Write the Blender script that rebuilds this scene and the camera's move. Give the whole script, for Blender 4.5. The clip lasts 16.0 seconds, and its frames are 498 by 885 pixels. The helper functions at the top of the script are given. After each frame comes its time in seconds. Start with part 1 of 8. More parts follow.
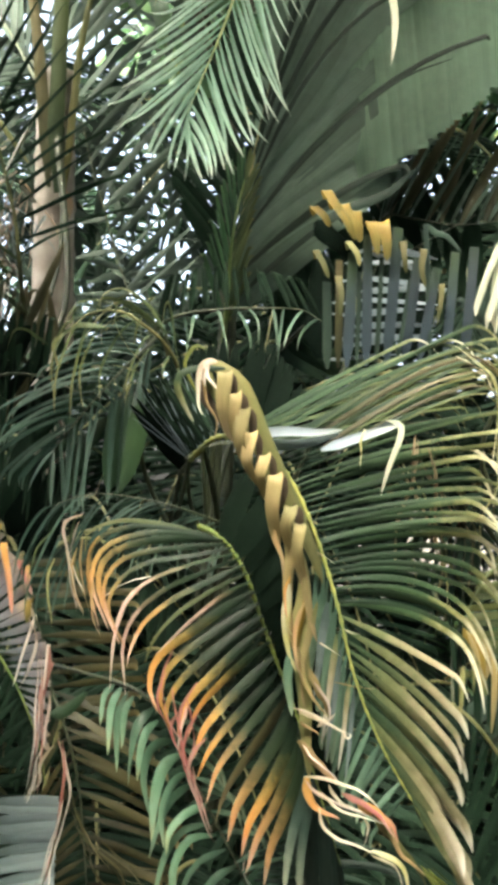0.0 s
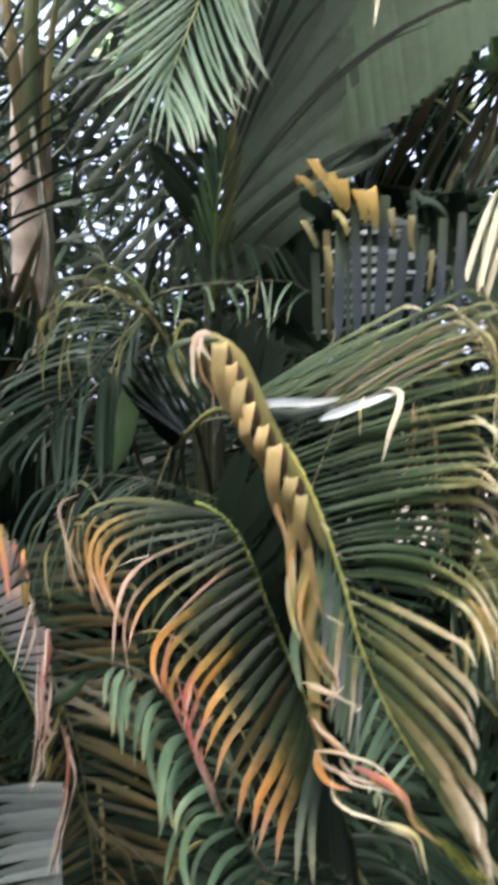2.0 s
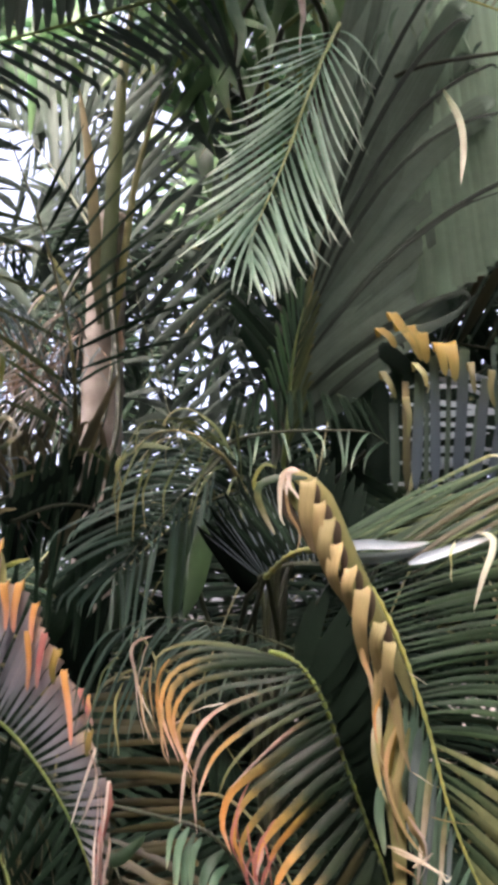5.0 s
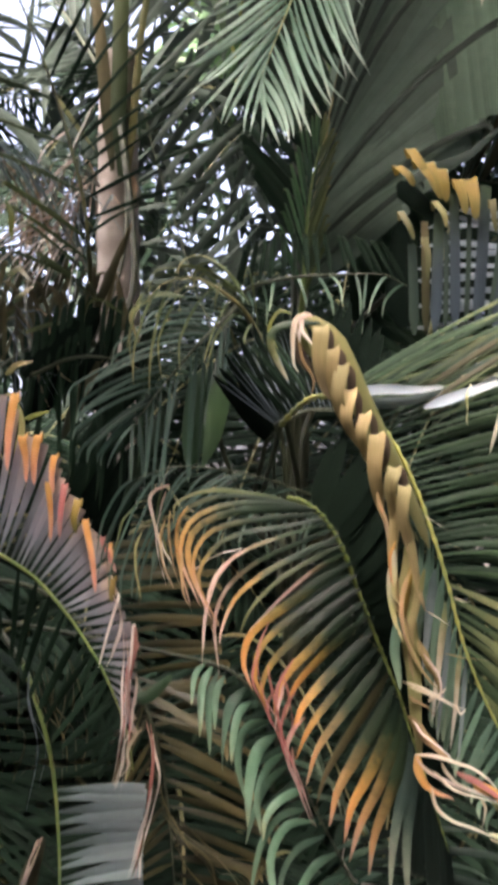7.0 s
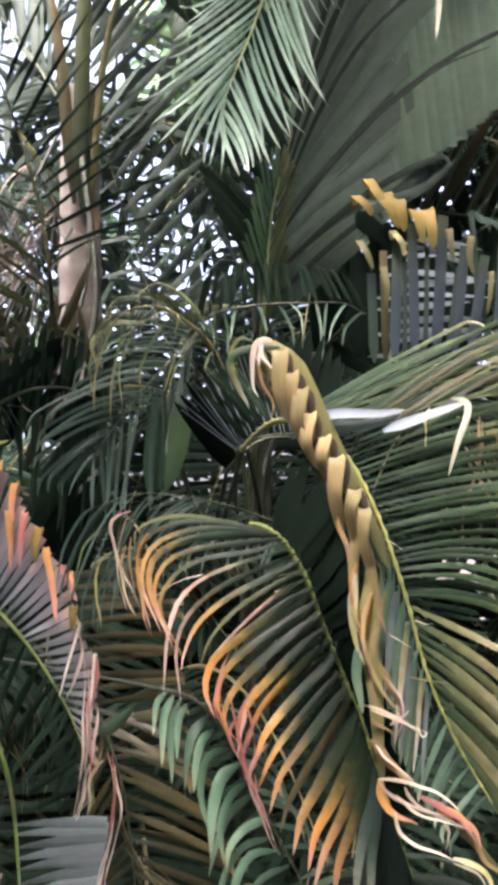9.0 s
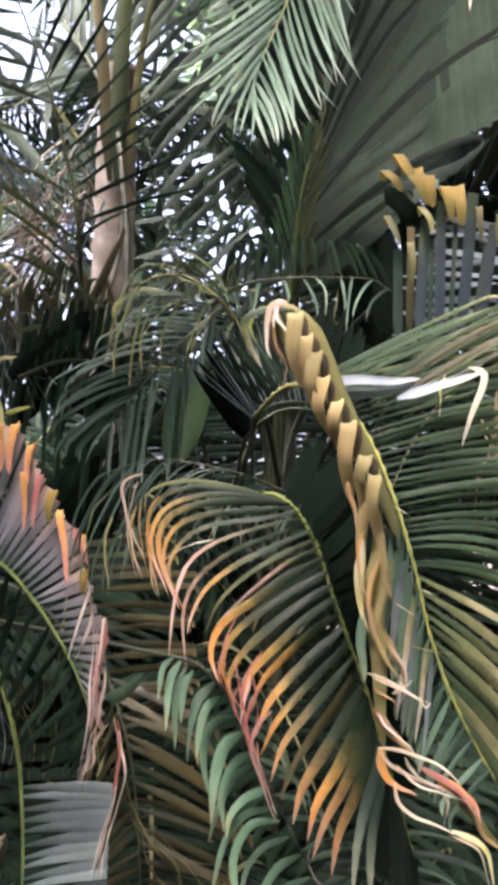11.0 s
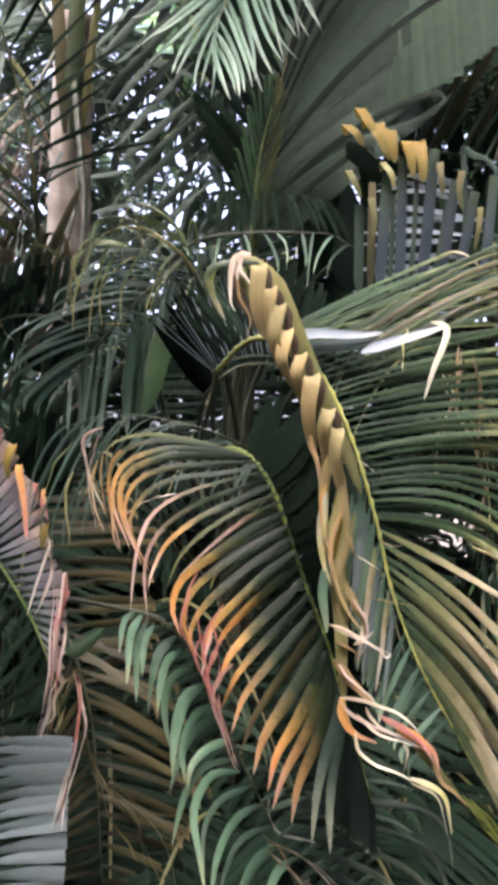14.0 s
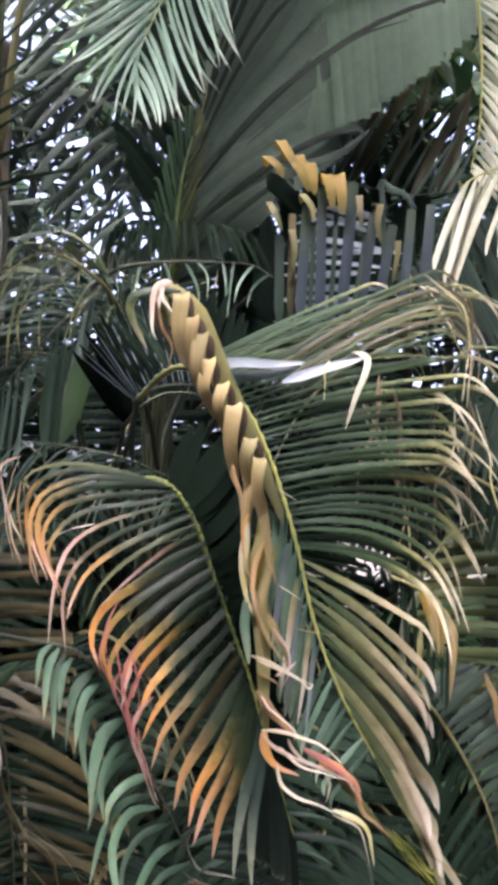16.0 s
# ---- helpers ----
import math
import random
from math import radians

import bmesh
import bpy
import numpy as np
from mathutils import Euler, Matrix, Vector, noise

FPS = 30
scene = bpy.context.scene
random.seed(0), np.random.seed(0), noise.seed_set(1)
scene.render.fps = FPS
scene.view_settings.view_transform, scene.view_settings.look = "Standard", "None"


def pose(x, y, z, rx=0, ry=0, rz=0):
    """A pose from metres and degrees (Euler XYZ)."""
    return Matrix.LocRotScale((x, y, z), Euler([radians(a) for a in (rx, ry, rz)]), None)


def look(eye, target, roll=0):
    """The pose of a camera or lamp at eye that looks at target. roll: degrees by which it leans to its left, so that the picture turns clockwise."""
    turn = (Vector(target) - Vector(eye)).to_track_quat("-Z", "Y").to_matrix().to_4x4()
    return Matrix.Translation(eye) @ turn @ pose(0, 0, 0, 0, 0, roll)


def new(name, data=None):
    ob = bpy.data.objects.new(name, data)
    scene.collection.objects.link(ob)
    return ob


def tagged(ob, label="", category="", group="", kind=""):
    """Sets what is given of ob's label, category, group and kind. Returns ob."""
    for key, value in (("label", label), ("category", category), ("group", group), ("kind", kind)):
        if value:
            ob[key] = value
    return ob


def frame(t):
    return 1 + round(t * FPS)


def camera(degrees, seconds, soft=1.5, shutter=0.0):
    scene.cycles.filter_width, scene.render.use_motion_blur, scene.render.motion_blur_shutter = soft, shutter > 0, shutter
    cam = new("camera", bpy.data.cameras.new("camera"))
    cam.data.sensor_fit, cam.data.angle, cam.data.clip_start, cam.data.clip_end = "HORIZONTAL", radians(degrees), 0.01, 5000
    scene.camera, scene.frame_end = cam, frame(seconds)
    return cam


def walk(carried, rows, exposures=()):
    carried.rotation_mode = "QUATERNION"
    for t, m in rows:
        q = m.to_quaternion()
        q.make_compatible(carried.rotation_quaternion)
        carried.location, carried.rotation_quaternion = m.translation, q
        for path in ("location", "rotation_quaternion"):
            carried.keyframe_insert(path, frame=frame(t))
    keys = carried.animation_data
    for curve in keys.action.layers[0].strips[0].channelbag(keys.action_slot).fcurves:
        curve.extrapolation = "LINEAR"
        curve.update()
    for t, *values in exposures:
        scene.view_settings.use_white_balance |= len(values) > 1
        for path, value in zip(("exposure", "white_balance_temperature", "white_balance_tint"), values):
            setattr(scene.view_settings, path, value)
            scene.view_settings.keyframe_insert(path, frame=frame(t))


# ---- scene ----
cam = camera(26.0, 16.0, soft=4.9, shutter=0.5)
PATH = [
    (0, (0.083, -0.133, 1.625), (0.157, 1.863, 1.736), 1.4),
    (0.5, (0.064, -0.135, 1.641), (0.205, 1.858, 1.739), 1.7),
    (1, (0.06, -0.13, 1.618), (0.264, 1.855, 1.753), 1.8),
    (1.5, (0.064, -0.143, 1.627), (0.257, 1.843, 1.771), 1.0),
    (2, (0.048, -0.08, 1.597), (0.154, 1.915, 1.679), -0.7),
    (2.5, (0.023, -0.005, 1.509), (0.058, 1.994, 1.543), -0.6),
    (3, (0.028, 0.017, 1.499), (0.072, 2.015, 1.576), 0.3),
    (3.5, (-0.043, 0.011, 1.543), (0.041, 2.003, 1.696), 0.2),
    (4, (-0.073, -0.04, 1.56), (-0.003, 1.927, 1.913), 1.1),
    (4.2, (-0.056, -0.006, 1.524), (-0.01, 1.948, 1.946), 1.5),
    (6.3, (-0.045, -0.001, 1.559), (-0.058, 1.985, 1.795), 0.8),
    (6.5, (-0.031, 0.006, 1.564), (-0.048, 1.996, 1.767), 0.4),
    (7, (-0.017, 0.026, 1.529), (-0.043, 2.023, 1.643), 0.4),
    (7.5, (-0.033, 0.021, 1.52), (-0.058, 2.02, 1.558), 0.4),
    (8, (-0.017, 0.026, 1.503), (-0.038, 2.026, 1.534), 0.3),
    (8.5, (-0.018, 0.025, 1.534), (-0.011, 2.022, 1.641), 0.1),
    (9, (-0.006, 0.026, 1.5), (0.033, 2.017, 1.681), -0.1),
    (9.5, (0.009, 0.033, 1.474), (0.033, 2.028, 1.623), 0.4),
    (10, (0.021, 0.044, 1.434), (0.015, 2.037, 1.598), 1.6),
    (10.2, (0.057, 0.056, 1.407), (0.027, 2.048, 1.582), 2.1),
    (12.5, (0.047, 0.038, 1.458), (0.037, 2.031, 1.629), 1.6),
    (13, (0.024, 0.039, 1.439), (0.054, 2.03, 1.619), 1.9),
    (13.5, (0.028, 0.05, 1.424), (0.077, 2.043, 1.576), 1.9),
    (14, (0.034, 0.057, 1.402), (0.094, 2.053, 1.507), 2.1),
    (14.5, (0.034, 0.076, 1.395), (0.114, 2.074, 1.461), 2.2),
    (15, (0.017, 0.077, 1.366), (0.148, 2.071, 1.455), 2.3),
    (15.5, (0.02, 0.088, 1.391), (0.203, 2.076, 1.508), 2.0),
    (16, (0.024, 0.076, 1.401), (0.235, 2.058, 1.567), 1.9),
]

# ---- light ----
world = bpy.data.worlds.new("overcast_sky")
scene.world = world
world.use_nodes = True
wn = world.node_tree
sky = wn.nodes.new("ShaderNodeTexSky")
sky.sky_type = "NISHITA"
sky.sun_disc = False
sky.sun_elevation, sky.sun_rotation = radians(58), radians(200)
sky.air_density, sky.dust_density, sky.ozone_density = 0.3, 10.0, 0.0
wn.links.new(sky.outputs[0], wn.nodes["Background"].inputs[0])
wn.nodes["Background"].inputs[1].default_value = 0.15
sun_data = bpy.data.lights.new("sun", "SUN")
sun_data.energy, sun_data.angle, sun_data.color = 0.45, radians(40), (1.0, 0.96, 0.9)
sun = new("sun", sun_data)
sun.matrix_world = look((-1.5, -4, 8), (0, 0, 0))
EXPOSURE = 4.09
walk(cam, [(t, look(eye, target, roll)) for t, eye, target, roll in PATH], [(t, EXPOSURE + e, k + 200, g) for t, e, k, g in (
    (0, 0.1, 6600, -7), (0.5, 0.14, 6250, -3), (1, 0.12, 6200, -2), (1.5, 0.0, 6250, 1), (2, -0.18, 6200, 8), (2.5, -0.22, 6100, 13), (3.5, -0.05, 5950, 18), (4, -0.15, 6250, 19), (6.5, -0.32, 6450, 12), (7, -0.33, 6400, 13), (7.5, -0.04, 6250, 14), (8, 0.05, 6100, 16), (10, -0.05, 6150, 16), (13, -0.05, 6250, 14), (14, -0.06, 6050, 15), (15, 0, 5950, 16), (16, -0.1, 5800, 20))])


# ---- materials ----
def leaf_material(name, stops, rough=0.45, glow=0.25, spread=0.3, speck=0.5, shine=0.35):
    """A leaf blade: colour from base to tip, lengthwise veins, blotches, some light let through."""
    m = bpy.data.materials.new(name)
    m.use_nodes = True
    n, k = m.node_tree.nodes, m.node_tree.links.new
    bsdf, outp = n["Principled BSDF"], n["Material Output"]
    uv = n.new("ShaderNodeUVMap")
    sep = n.new("ShaderNodeSeparateXYZ")
    k(uv.outputs[0], sep.inputs[0])
    vary = n.new("ShaderNodeAttribute")
    vary.attribute_name = "vary"
    geo = n.new("ShaderNodeNewGeometry")
    blotch = n.new("ShaderNodeTexNoise")
    blotch.inputs["Scale"].default_value, blotch.inputs["Detail"].default_value = 26.0, 4.0
    k(geo.outputs["Position"], blotch.inputs["Vector"])

    def calc(op, a, b):
        c = n.new("ShaderNodeMath")
        c.operation = op
        for i, v in enumerate((a, b)):
            if isinstance(v, (int, float)):
                c.inputs[i].default_value = v
            else:
                k(v, c.inputs[i])
        return c.outputs[0]

    shift = calc("MULTIPLY", calc("SUBTRACT", vary.outputs["Fac"], 0.5), spread)
    wob = calc("MULTIPLY", calc("SUBTRACT", blotch.outputs["Fac"], 0.5), 0.35)
    along = calc("ADD", calc("ADD", sep.outputs[0], shift), wob)
    ramp = n.new("ShaderNodeValToRGB")
    els = ramp.color_ramp.elements
    while len(els) < len(stops):
        els.new(0.5)
    for e, (p, c) in zip(els, stops):
        e.position, e.color = p, (*c, 1)
    k(along, ramp.inputs[0])
    # fine veins along the blade
    vein = n.new("ShaderNodeTexNoise")
    vein.inputs["Scale"].default_value, vein.inputs["Detail"].default_value = 1.0, 3.0
    comb = n.new("ShaderNodeCombineXYZ")
    k(calc("MULTIPLY", sep.outputs[0], 2.5), comb.inputs[0])
    k(calc("MULTIPLY", sep.outputs[1], 16.0), comb.inputs[1])
    k(calc("MULTIPLY", vary.outputs["Fac"], 40.0), comb.inputs[2])
    k(comb.outputs[0], vein.inputs["Vector"])
    value = calc("ADD", calc("MULTIPLY", calc("SUBTRACT", vein.outputs["Fac"], 0.5), speck),
                 calc("ADD", calc("MULTIPLY", vary.outputs["Fac"], 0.45), 0.78))
    hsv = n.new("ShaderNodeHueSaturation")
    k(value, hsv.inputs["Value"])
    k(calc("ADD", 0.485, calc("MULTIPLY", blotch.outputs["Fac"], 0.03)), hsv.inputs["Hue"])
    k(ramp.outputs[0], hsv.inputs["Color"])
    k(hsv.outputs[0], bsdf.inputs["Base Color"])
    bsdf.inputs["Roughness"].default_value = rough
    bsdf.inputs["Specular IOR Level"].default_value = shine
    bump = n.new("ShaderNodeBump")
    bump.inputs["Strength"].default_value, bump.inputs["Distance"].default_value = 0.5, 0.002
    k(vein.outputs["Fac"], bump.inputs["Height"])
    k(bump.outputs[0], bsdf.inputs["Normal"])
    thin = n.new("ShaderNodeBsdfTranslucent")
    k(hsv.outputs[0], thin.inputs[0])
    mix = n.new("ShaderNodeMixShader")
    mix.inputs[0].default_value = glow
    k(bsdf.outputs[0], mix.inputs[1])
    k(thin.outputs[0], mix.inputs[2])
    k(mix.outputs[0], outp.inputs[0])
    return m


def stem_material(name, a, b, rough=0.5, scale=18.0):
    """A stalk, trunk or earth: two colours mixed by stains, with grain in relief."""
    m = bpy.data.materials.new(name)
    m.use_nodes = True
    n, k = m.node_tree.nodes, m.node_tree.links.new
    bsdf = n["Principled BSDF"]
    geo = n.new("ShaderNodeNewGeometry")
    big, fine = n.new("ShaderNodeTexNoise"), n.new("ShaderNodeTexNoise")
    big.inputs["Scale"].default_value, fine.inputs["Scale"].default_value = scale, scale * 9
    for t in (big, fine):
        t.inputs["Detail"].default_value = 5.0
        k(geo.outputs["Position"], t.inputs["Vector"])
    mix = n.new("ShaderNodeMix")
    mix.data_type = "RGBA"
    mix.inputs[6].default_value, mix.inputs[7].default_value = (*a, 1), (*b, 1)
    cr = n.new("ShaderNodeValToRGB")
    cr.color_ramp.elements[0].position, cr.color_ramp.elements[1].position = 0.35, 0.65
    k(big.outputs["Fac"], cr.inputs[0])
    k(cr.outputs[0], mix.inputs[0])
    k(mix.outputs[2], bsdf.inputs["Base Color"])
    bsdf.inputs["Roughness"].default_value = rough
    bump = n.new("ShaderNodeBump")
    bump.inputs["Strength"].default_value, bump.inputs["Distance"].default_value = 0.5, 0.004
    k(fine.outputs["Fac"], bump.inputs["Height"])
    k(bump.outputs[0], bsdf.inputs["Normal"])
    return m


GREEN, DARK, OLIVE = (0.042, 0.105, 0.046), (0.022, 0.055, 0.032), (0.14, 0.16, 0.045)
ORANGE, YELLOW, TAN, PINK = (0.47, 0.235, 0.07), (0.56, 0.42, 0.12), (0.62, 0.5, 0.34), (0.62, 0.34, 0.29)
leaf_green = leaf_material("green_leaf", [(0, DARK), (0.3, GREEN), (0.9, (0.08, 0.14, 0.06)), (1, OLIVE)])
# Darker than a lit leaf: shade among and behind the palms is in its colour.
leaf_dark = leaf_material("shaded_dark_leaf", [(0, (0.009, 0.019, 0.012)), (0.6, (0.013, 0.028, 0.017)), (1, (0.022, 0.038, 0.021))], rough=0.65, glow=0.1, shine=0.08)
# Near-black leaf for hollows and backings: deep shade is put into its colour.
leaf_deep_shade = leaf_material("deep_shade_leaf", [(0, (0.005, 0.009, 0.007)), (1, (0.007, 0.012, 0.009))], rough=0.8, glow=0.05, speck=0.2, shine=0.02)
leaf_blue = leaf_material("blue_green_leaf", [(0, (0.018, 0.04, 0.03)), (0.6, (0.032, 0.064, 0.049)), (1, (0.075, 0.11, 0.082))], rough=0.45)
leaf_bright = leaf_material("bright_green_leaf", [(0, (0.045, 0.09, 0.056)), (0.45, (0.122, 0.228, 0.148)), (0.85, (0.215, 0.335, 0.23)), (1, (0.3, 0.36, 0.22))], rough=0.35)
leaf_olive = leaf_material("olive_leaf", [(0, (0.03, 0.052, 0.022)), (0.5, (0.075, 0.095, 0.035)), (0.85, (0.12, 0.12, 0.045)), (1, (0.19, 0.165, 0.08))])
# Base stops of the tipped leaves go near-black for shade by the stalk.
leaf_olive_tip = leaf_material("olive_tipped_leaf", [(0, (0.018, 0.04, 0.021)), (0.42, (0.034, 0.062, 0.028)), (0.6, (0.17, 0.175, 0.075)), (0.74, (0.44, 0.41, 0.29)), (1, (0.66, 0.61, 0.49))])
leaf_orange_tip = leaf_material("orange_tipped_leaf", [(0, (0.01, 0.024, 0.014)), (0.36, (0.016, 0.034, 0.017)), (0.5, (0.07, 0.074, 0.033)), (0.62, (0.26, 0.18, 0.07)), (0.76, (0.42, 0.235, 0.08)), (0.88, (0.48, 0.29, 0.19)), (1, (0.62, 0.42, 0.35))])
leaf_orange_low = leaf_material("orange_half_leaf", [(0, (0.009, 0.023, 0.014)), (0.34, (0.017, 0.035, 0.017)), (0.48, (0.085, 0.078, 0.029)), (0.59, (0.26, 0.175, 0.052)), (0.72, (0.46, 0.24, 0.066)), (0.9, (0.5, 0.235, 0.075)), (1, (0.46, 0.25, 0.16))], spread=0.22)
leaf_yellow = leaf_material("yellow_leaf", [(0, (0.15, 0.15, 0.06)), (0.25, (0.24, 0.208, 0.096)), (0.75, (0.285, 0.225, 0.11)), (1, (0.36, 0.28, 0.18))], rough=0.55, speck=0.9)
leaf_orange = leaf_material("orange_dry_leaf", [(0, (0.5, 0.3, 0.1)), (0.5, ORANGE), (1, (0.6, 0.3, 0.22))], rough=0.55)
leaf_pinkdry = leaf_material("pale_dry_leaf", [(0, (0.46, 0.31, 0.25)), (0.35, (0.6, 0.5, 0.45)), (1, (0.72, 0.66, 0.61))], rough=0.6)
leaf_reddry = leaf_material("red_dry_leaf", [(0, (0.4, 0.18, 0.15)), (0.5, (0.48, 0.165, 0.155)), (1, (0.58, 0.4, 0.37))], rough=0.6)
leaf_browndry = leaf_material("brown_dry_leaf", [(0, (0.16, 0.12, 0.08)), (0.5, (0.3, 0.2, 0.13)), (1, (0.42, 0.32, 0.22))], rough=0.7)
leaf_white = leaf_material("silver_leaf", [(0, (0.15, 0.19, 0.24)), (0.6, (0.24, 0.29, 0.34)), (1, (0.36, 0.38, 0.39))], rough=0.35)
leaf_pale = leaf_material("pale_green_leaf", [(0, (0.06, 0.11, 0.08)), (0.5, (0.12, 0.2, 0.14)), (1, (0.26, 0.34, 0.24))], rough=0.38)
leaf_pale_tip = leaf_material("faded_leaf", [(0, (0.62, 0.6, 0.46)), (0.5, (0.5, 0.47, 0.2)), (1, (0.72, 0.64, 0.4))])
leaf_khaki = leaf_material("khaki_sheath", [(0, (0.3, 0.28, 0.12)), (0.6, (0.24, 0.24, 0.1)), (1, (0.3, 0.26, 0.12))], rough=0.5)
leaf_bluewhite = leaf_material("pale_blue_leaf", [(0, (0.13, 0.16, 0.19)), (1, (0.19, 0.225, 0.265))], rough=0.35)
leaf_violet_pale = leaf_material("grey_violet_pink_leaf", [(0, (0.09, 0.105, 0.11)), (0.35, (0.195, 0.2, 0.235)), (0.7, (0.235, 0.22, 0.25)), (0.88, (0.28, 0.235, 0.24)), (1, (0.4, 0.3, 0.25))], rough=0.5)
leaf_grey = leaf_material("grey_blue_leaf", [(0, (0.07, 0.1, 0.098)), (0.5, (0.2, 0.25, 0.265)), (1, (0.28, 0.335, 0.355))], rough=0.38)
leaf_brown = leaf_material("brownish_leaf", [(0, (0.03, 0.032, 0.016)), (0.5, (0.07, 0.064, 0.03)), (1, (0.12, 0.1, 0.052))])
leaf_rust = leaf_material("rusty_leaf", [(0, (0.024, 0.025, 0.012)), (0.4, (0.056, 0.049, 0.02)), (0.75, (0.1, 0.081, 0.033)), (1, (0.17, 0.14, 0.07))])
leaf_moss = leaf_material("moss_green_leaf", [(0, (0.1, 0.12, 0.03)), (1, (0.27, 0.28, 0.06))])
leaf_tan = leaf_material("tan_dry_leaf", [(0, (0.26, 0.19, 0.09)), (0.5, (0.42, 0.28, 0.14)), (1, (0.38, 0.28, 0.19))], rough=0.6)
leaf_whitedry = leaf_material("bleached_dry_leaf", [(0, (0.5, 0.4, 0.29)), (0.4, (0.64, 0.56, 0.45)), (1, (0.74, 0.68, 0.59))], rough=0.6)
# Colour raised to hold the sheen of light from above.
leaf_gloss = leaf_material("glossy_green_leaf", [(0, (0.13, 0.235, 0.165)), (0.5, (0.25, 0.39, 0.3)), (0.85, (0.42, 0.56, 0.46)), (1, (0.6, 0.67, 0.57))], rough=0.26)
leaf_slate = leaf_material("slate_green_leaf", [(0, (0.038, 0.06, 0.047)), (0.5, (0.034, 0.055, 0.044)), (1, (0.026, 0.042, 0.035))], rough=0.55, glow=0.2, shine=0.2)
# Paler than the slate leaf: light on the hanging frond is put into the colour.
leaf_pleat = leaf_material("pleated_green_leaf", [(0, (0.31, 0.44, 0.32)), (0.5, (0.26, 0.38, 0.28)), (1, (0.15, 0.225, 0.165))], rough=0.5, glow=0.45, shine=0.25)
leaf_olive_pale = leaf_material("faded_olive_leaf", [(0, (0.04, 0.07, 0.035)), (0.25, (0.13, 0.14, 0.065)), (0.5, (0.3, 0.262, 0.17)), (0.75, (0.46, 0.415, 0.335)), (1, (0.55, 0.515, 0.46))])
leaf_cream = leaf_material("cream_leaf", [(0, (0.16, 0.19, 0.12)), (0.3, (0.4, 0.41, 0.32)), (1, (0.62, 0.6, 0.5))], rough=0.4)
leaf_ash = leaf_material("ash_grey_leaf", [(0, (0.1, 0.138, 0.112)), (0.5, (0.155, 0.212, 0.172)), (0.85, (0.16, 0.218, 0.178)), (1, (0.11, 0.15, 0.12))], rough=0.6, glow=0.25, speck=0.55, shine=0.1)
leaf_dusk = leaf_material("dusky_leaf", [(0, (0.028, 0.04, 0.032)), (1, (0.02, 0.028, 0.023))], rough=0.6, glow=0.1, shine=0.1)
leaf_moss_dark = leaf_material("deep_moss_leaf", [(0, (0.022, 0.05, 0.024)), (1, (0.03, 0.066, 0.03))], rough=0.5, glow=0.15)
leaf_slate_blue = leaf_material("blue_slate_leaf", [(0, (0.04, 0.058, 0.078)), (0.6, (0.038, 0.053, 0.066)), (1, (0.035, 0.055, 0.034))], rough=0.45, glow=0.15, shine=0.3)
leaf_amber = leaf_material("amber_dry_leaf", [(0, (0.3, 0.205, 0.04)), (0.5, (0.25, 0.172, 0.036)), (1, (0.14, 0.135, 0.052))], rough=0.5, speck=0.7)
leaf_amber_pale = leaf_material("straw_dry_leaf", [(0, (0.38, 0.3, 0.145)), (0.5, (0.31, 0.238, 0.112)), (1, (0.24, 0.195, 0.095))], rough=0.55, speck=1.0)
leaf_olive_brown = leaf_material("olive_sheath_leaf", [(0, (0.2, 0.18, 0.07)), (0.4, (0.13, 0.135, 0.052)), (1, (0.1, 0.1, 0.045))], rough=0.5)
# For strips in the pits between folds: their shade, as a dark brown colour.
leaf_fold_gap = leaf_material("dark_fold_gap", [(0, (0.06, 0.042, 0.024)), (0.5, (0.035, 0.022, 0.015)), (1, (0.05, 0.04, 0.02))], rough=0.7, glow=0.1)
leaf_rose_tip = leaf_material("rose_tipped_leaf", [(0, (0.014, 0.034, 0.02)), (0.3, (0.03, 0.052, 0.026)), (0.45, (0.16, 0.13, 0.08)), (0.6, (0.46, 0.32, 0.27)), (1, (0.58, 0.45, 0.4))])
leaf_rose_dry = leaf_material("rose_dry_leaf", [(0, (0.46, 0.24, 0.2)), (0.5, (0.55, 0.38, 0.34)), (1, (0.62, 0.52, 0.47))], rough=0.6)
# Shaded copy of the green leaf: the shade between leaflets is in the colour.
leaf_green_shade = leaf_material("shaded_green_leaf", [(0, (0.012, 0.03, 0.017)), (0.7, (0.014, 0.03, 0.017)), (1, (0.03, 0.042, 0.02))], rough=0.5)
leaf_mustard = leaf_material("mustard_leaf", [(0, (0.15, 0.125, 0.042)), (0.5, (0.125, 0.118, 0.05)), (1, (0.085, 0.095, 0.04))], rough=0.5, speck=0.7)
leaf_moss_fresh = leaf_material("moss_leaf", [(0, (0.016, 0.034, 0.016)), (0.5, (0.028, 0.058, 0.023)), (1, (0.018, 0.038, 0.019))], rough=0.5)
leaf_blue_tip = leaf_material("pale_tipped_blue_leaf", [(0, (0.02, 0.038, 0.032)), (0.5, (0.036, 0.06, 0.05)), (0.72, (0.1, 0.13, 0.1)), (1, (0.25, 0.28, 0.21))], rough=0.42)
leaf_copper_tip = leaf_material("copper_tipped_leaf", [(0, (0.012, 0.028, 0.015)), (0.4, (0.026, 0.044, 0.02)), (0.56, (0.11, 0.086, 0.034)), (0.74, (0.3, 0.178, 0.07)), (0.9, (0.4, 0.215, 0.1)), (1, (0.42, 0.26, 0.18))])
leaf_haze = leaf_material("dull_grey_green_leaf", [(0, (0.036, 0.05, 0.042)), (0.6, (0.05, 0.068, 0.056)), (1, (0.062, 0.084, 0.066))], rough=0.6, glow=0.3, shine=0.12)
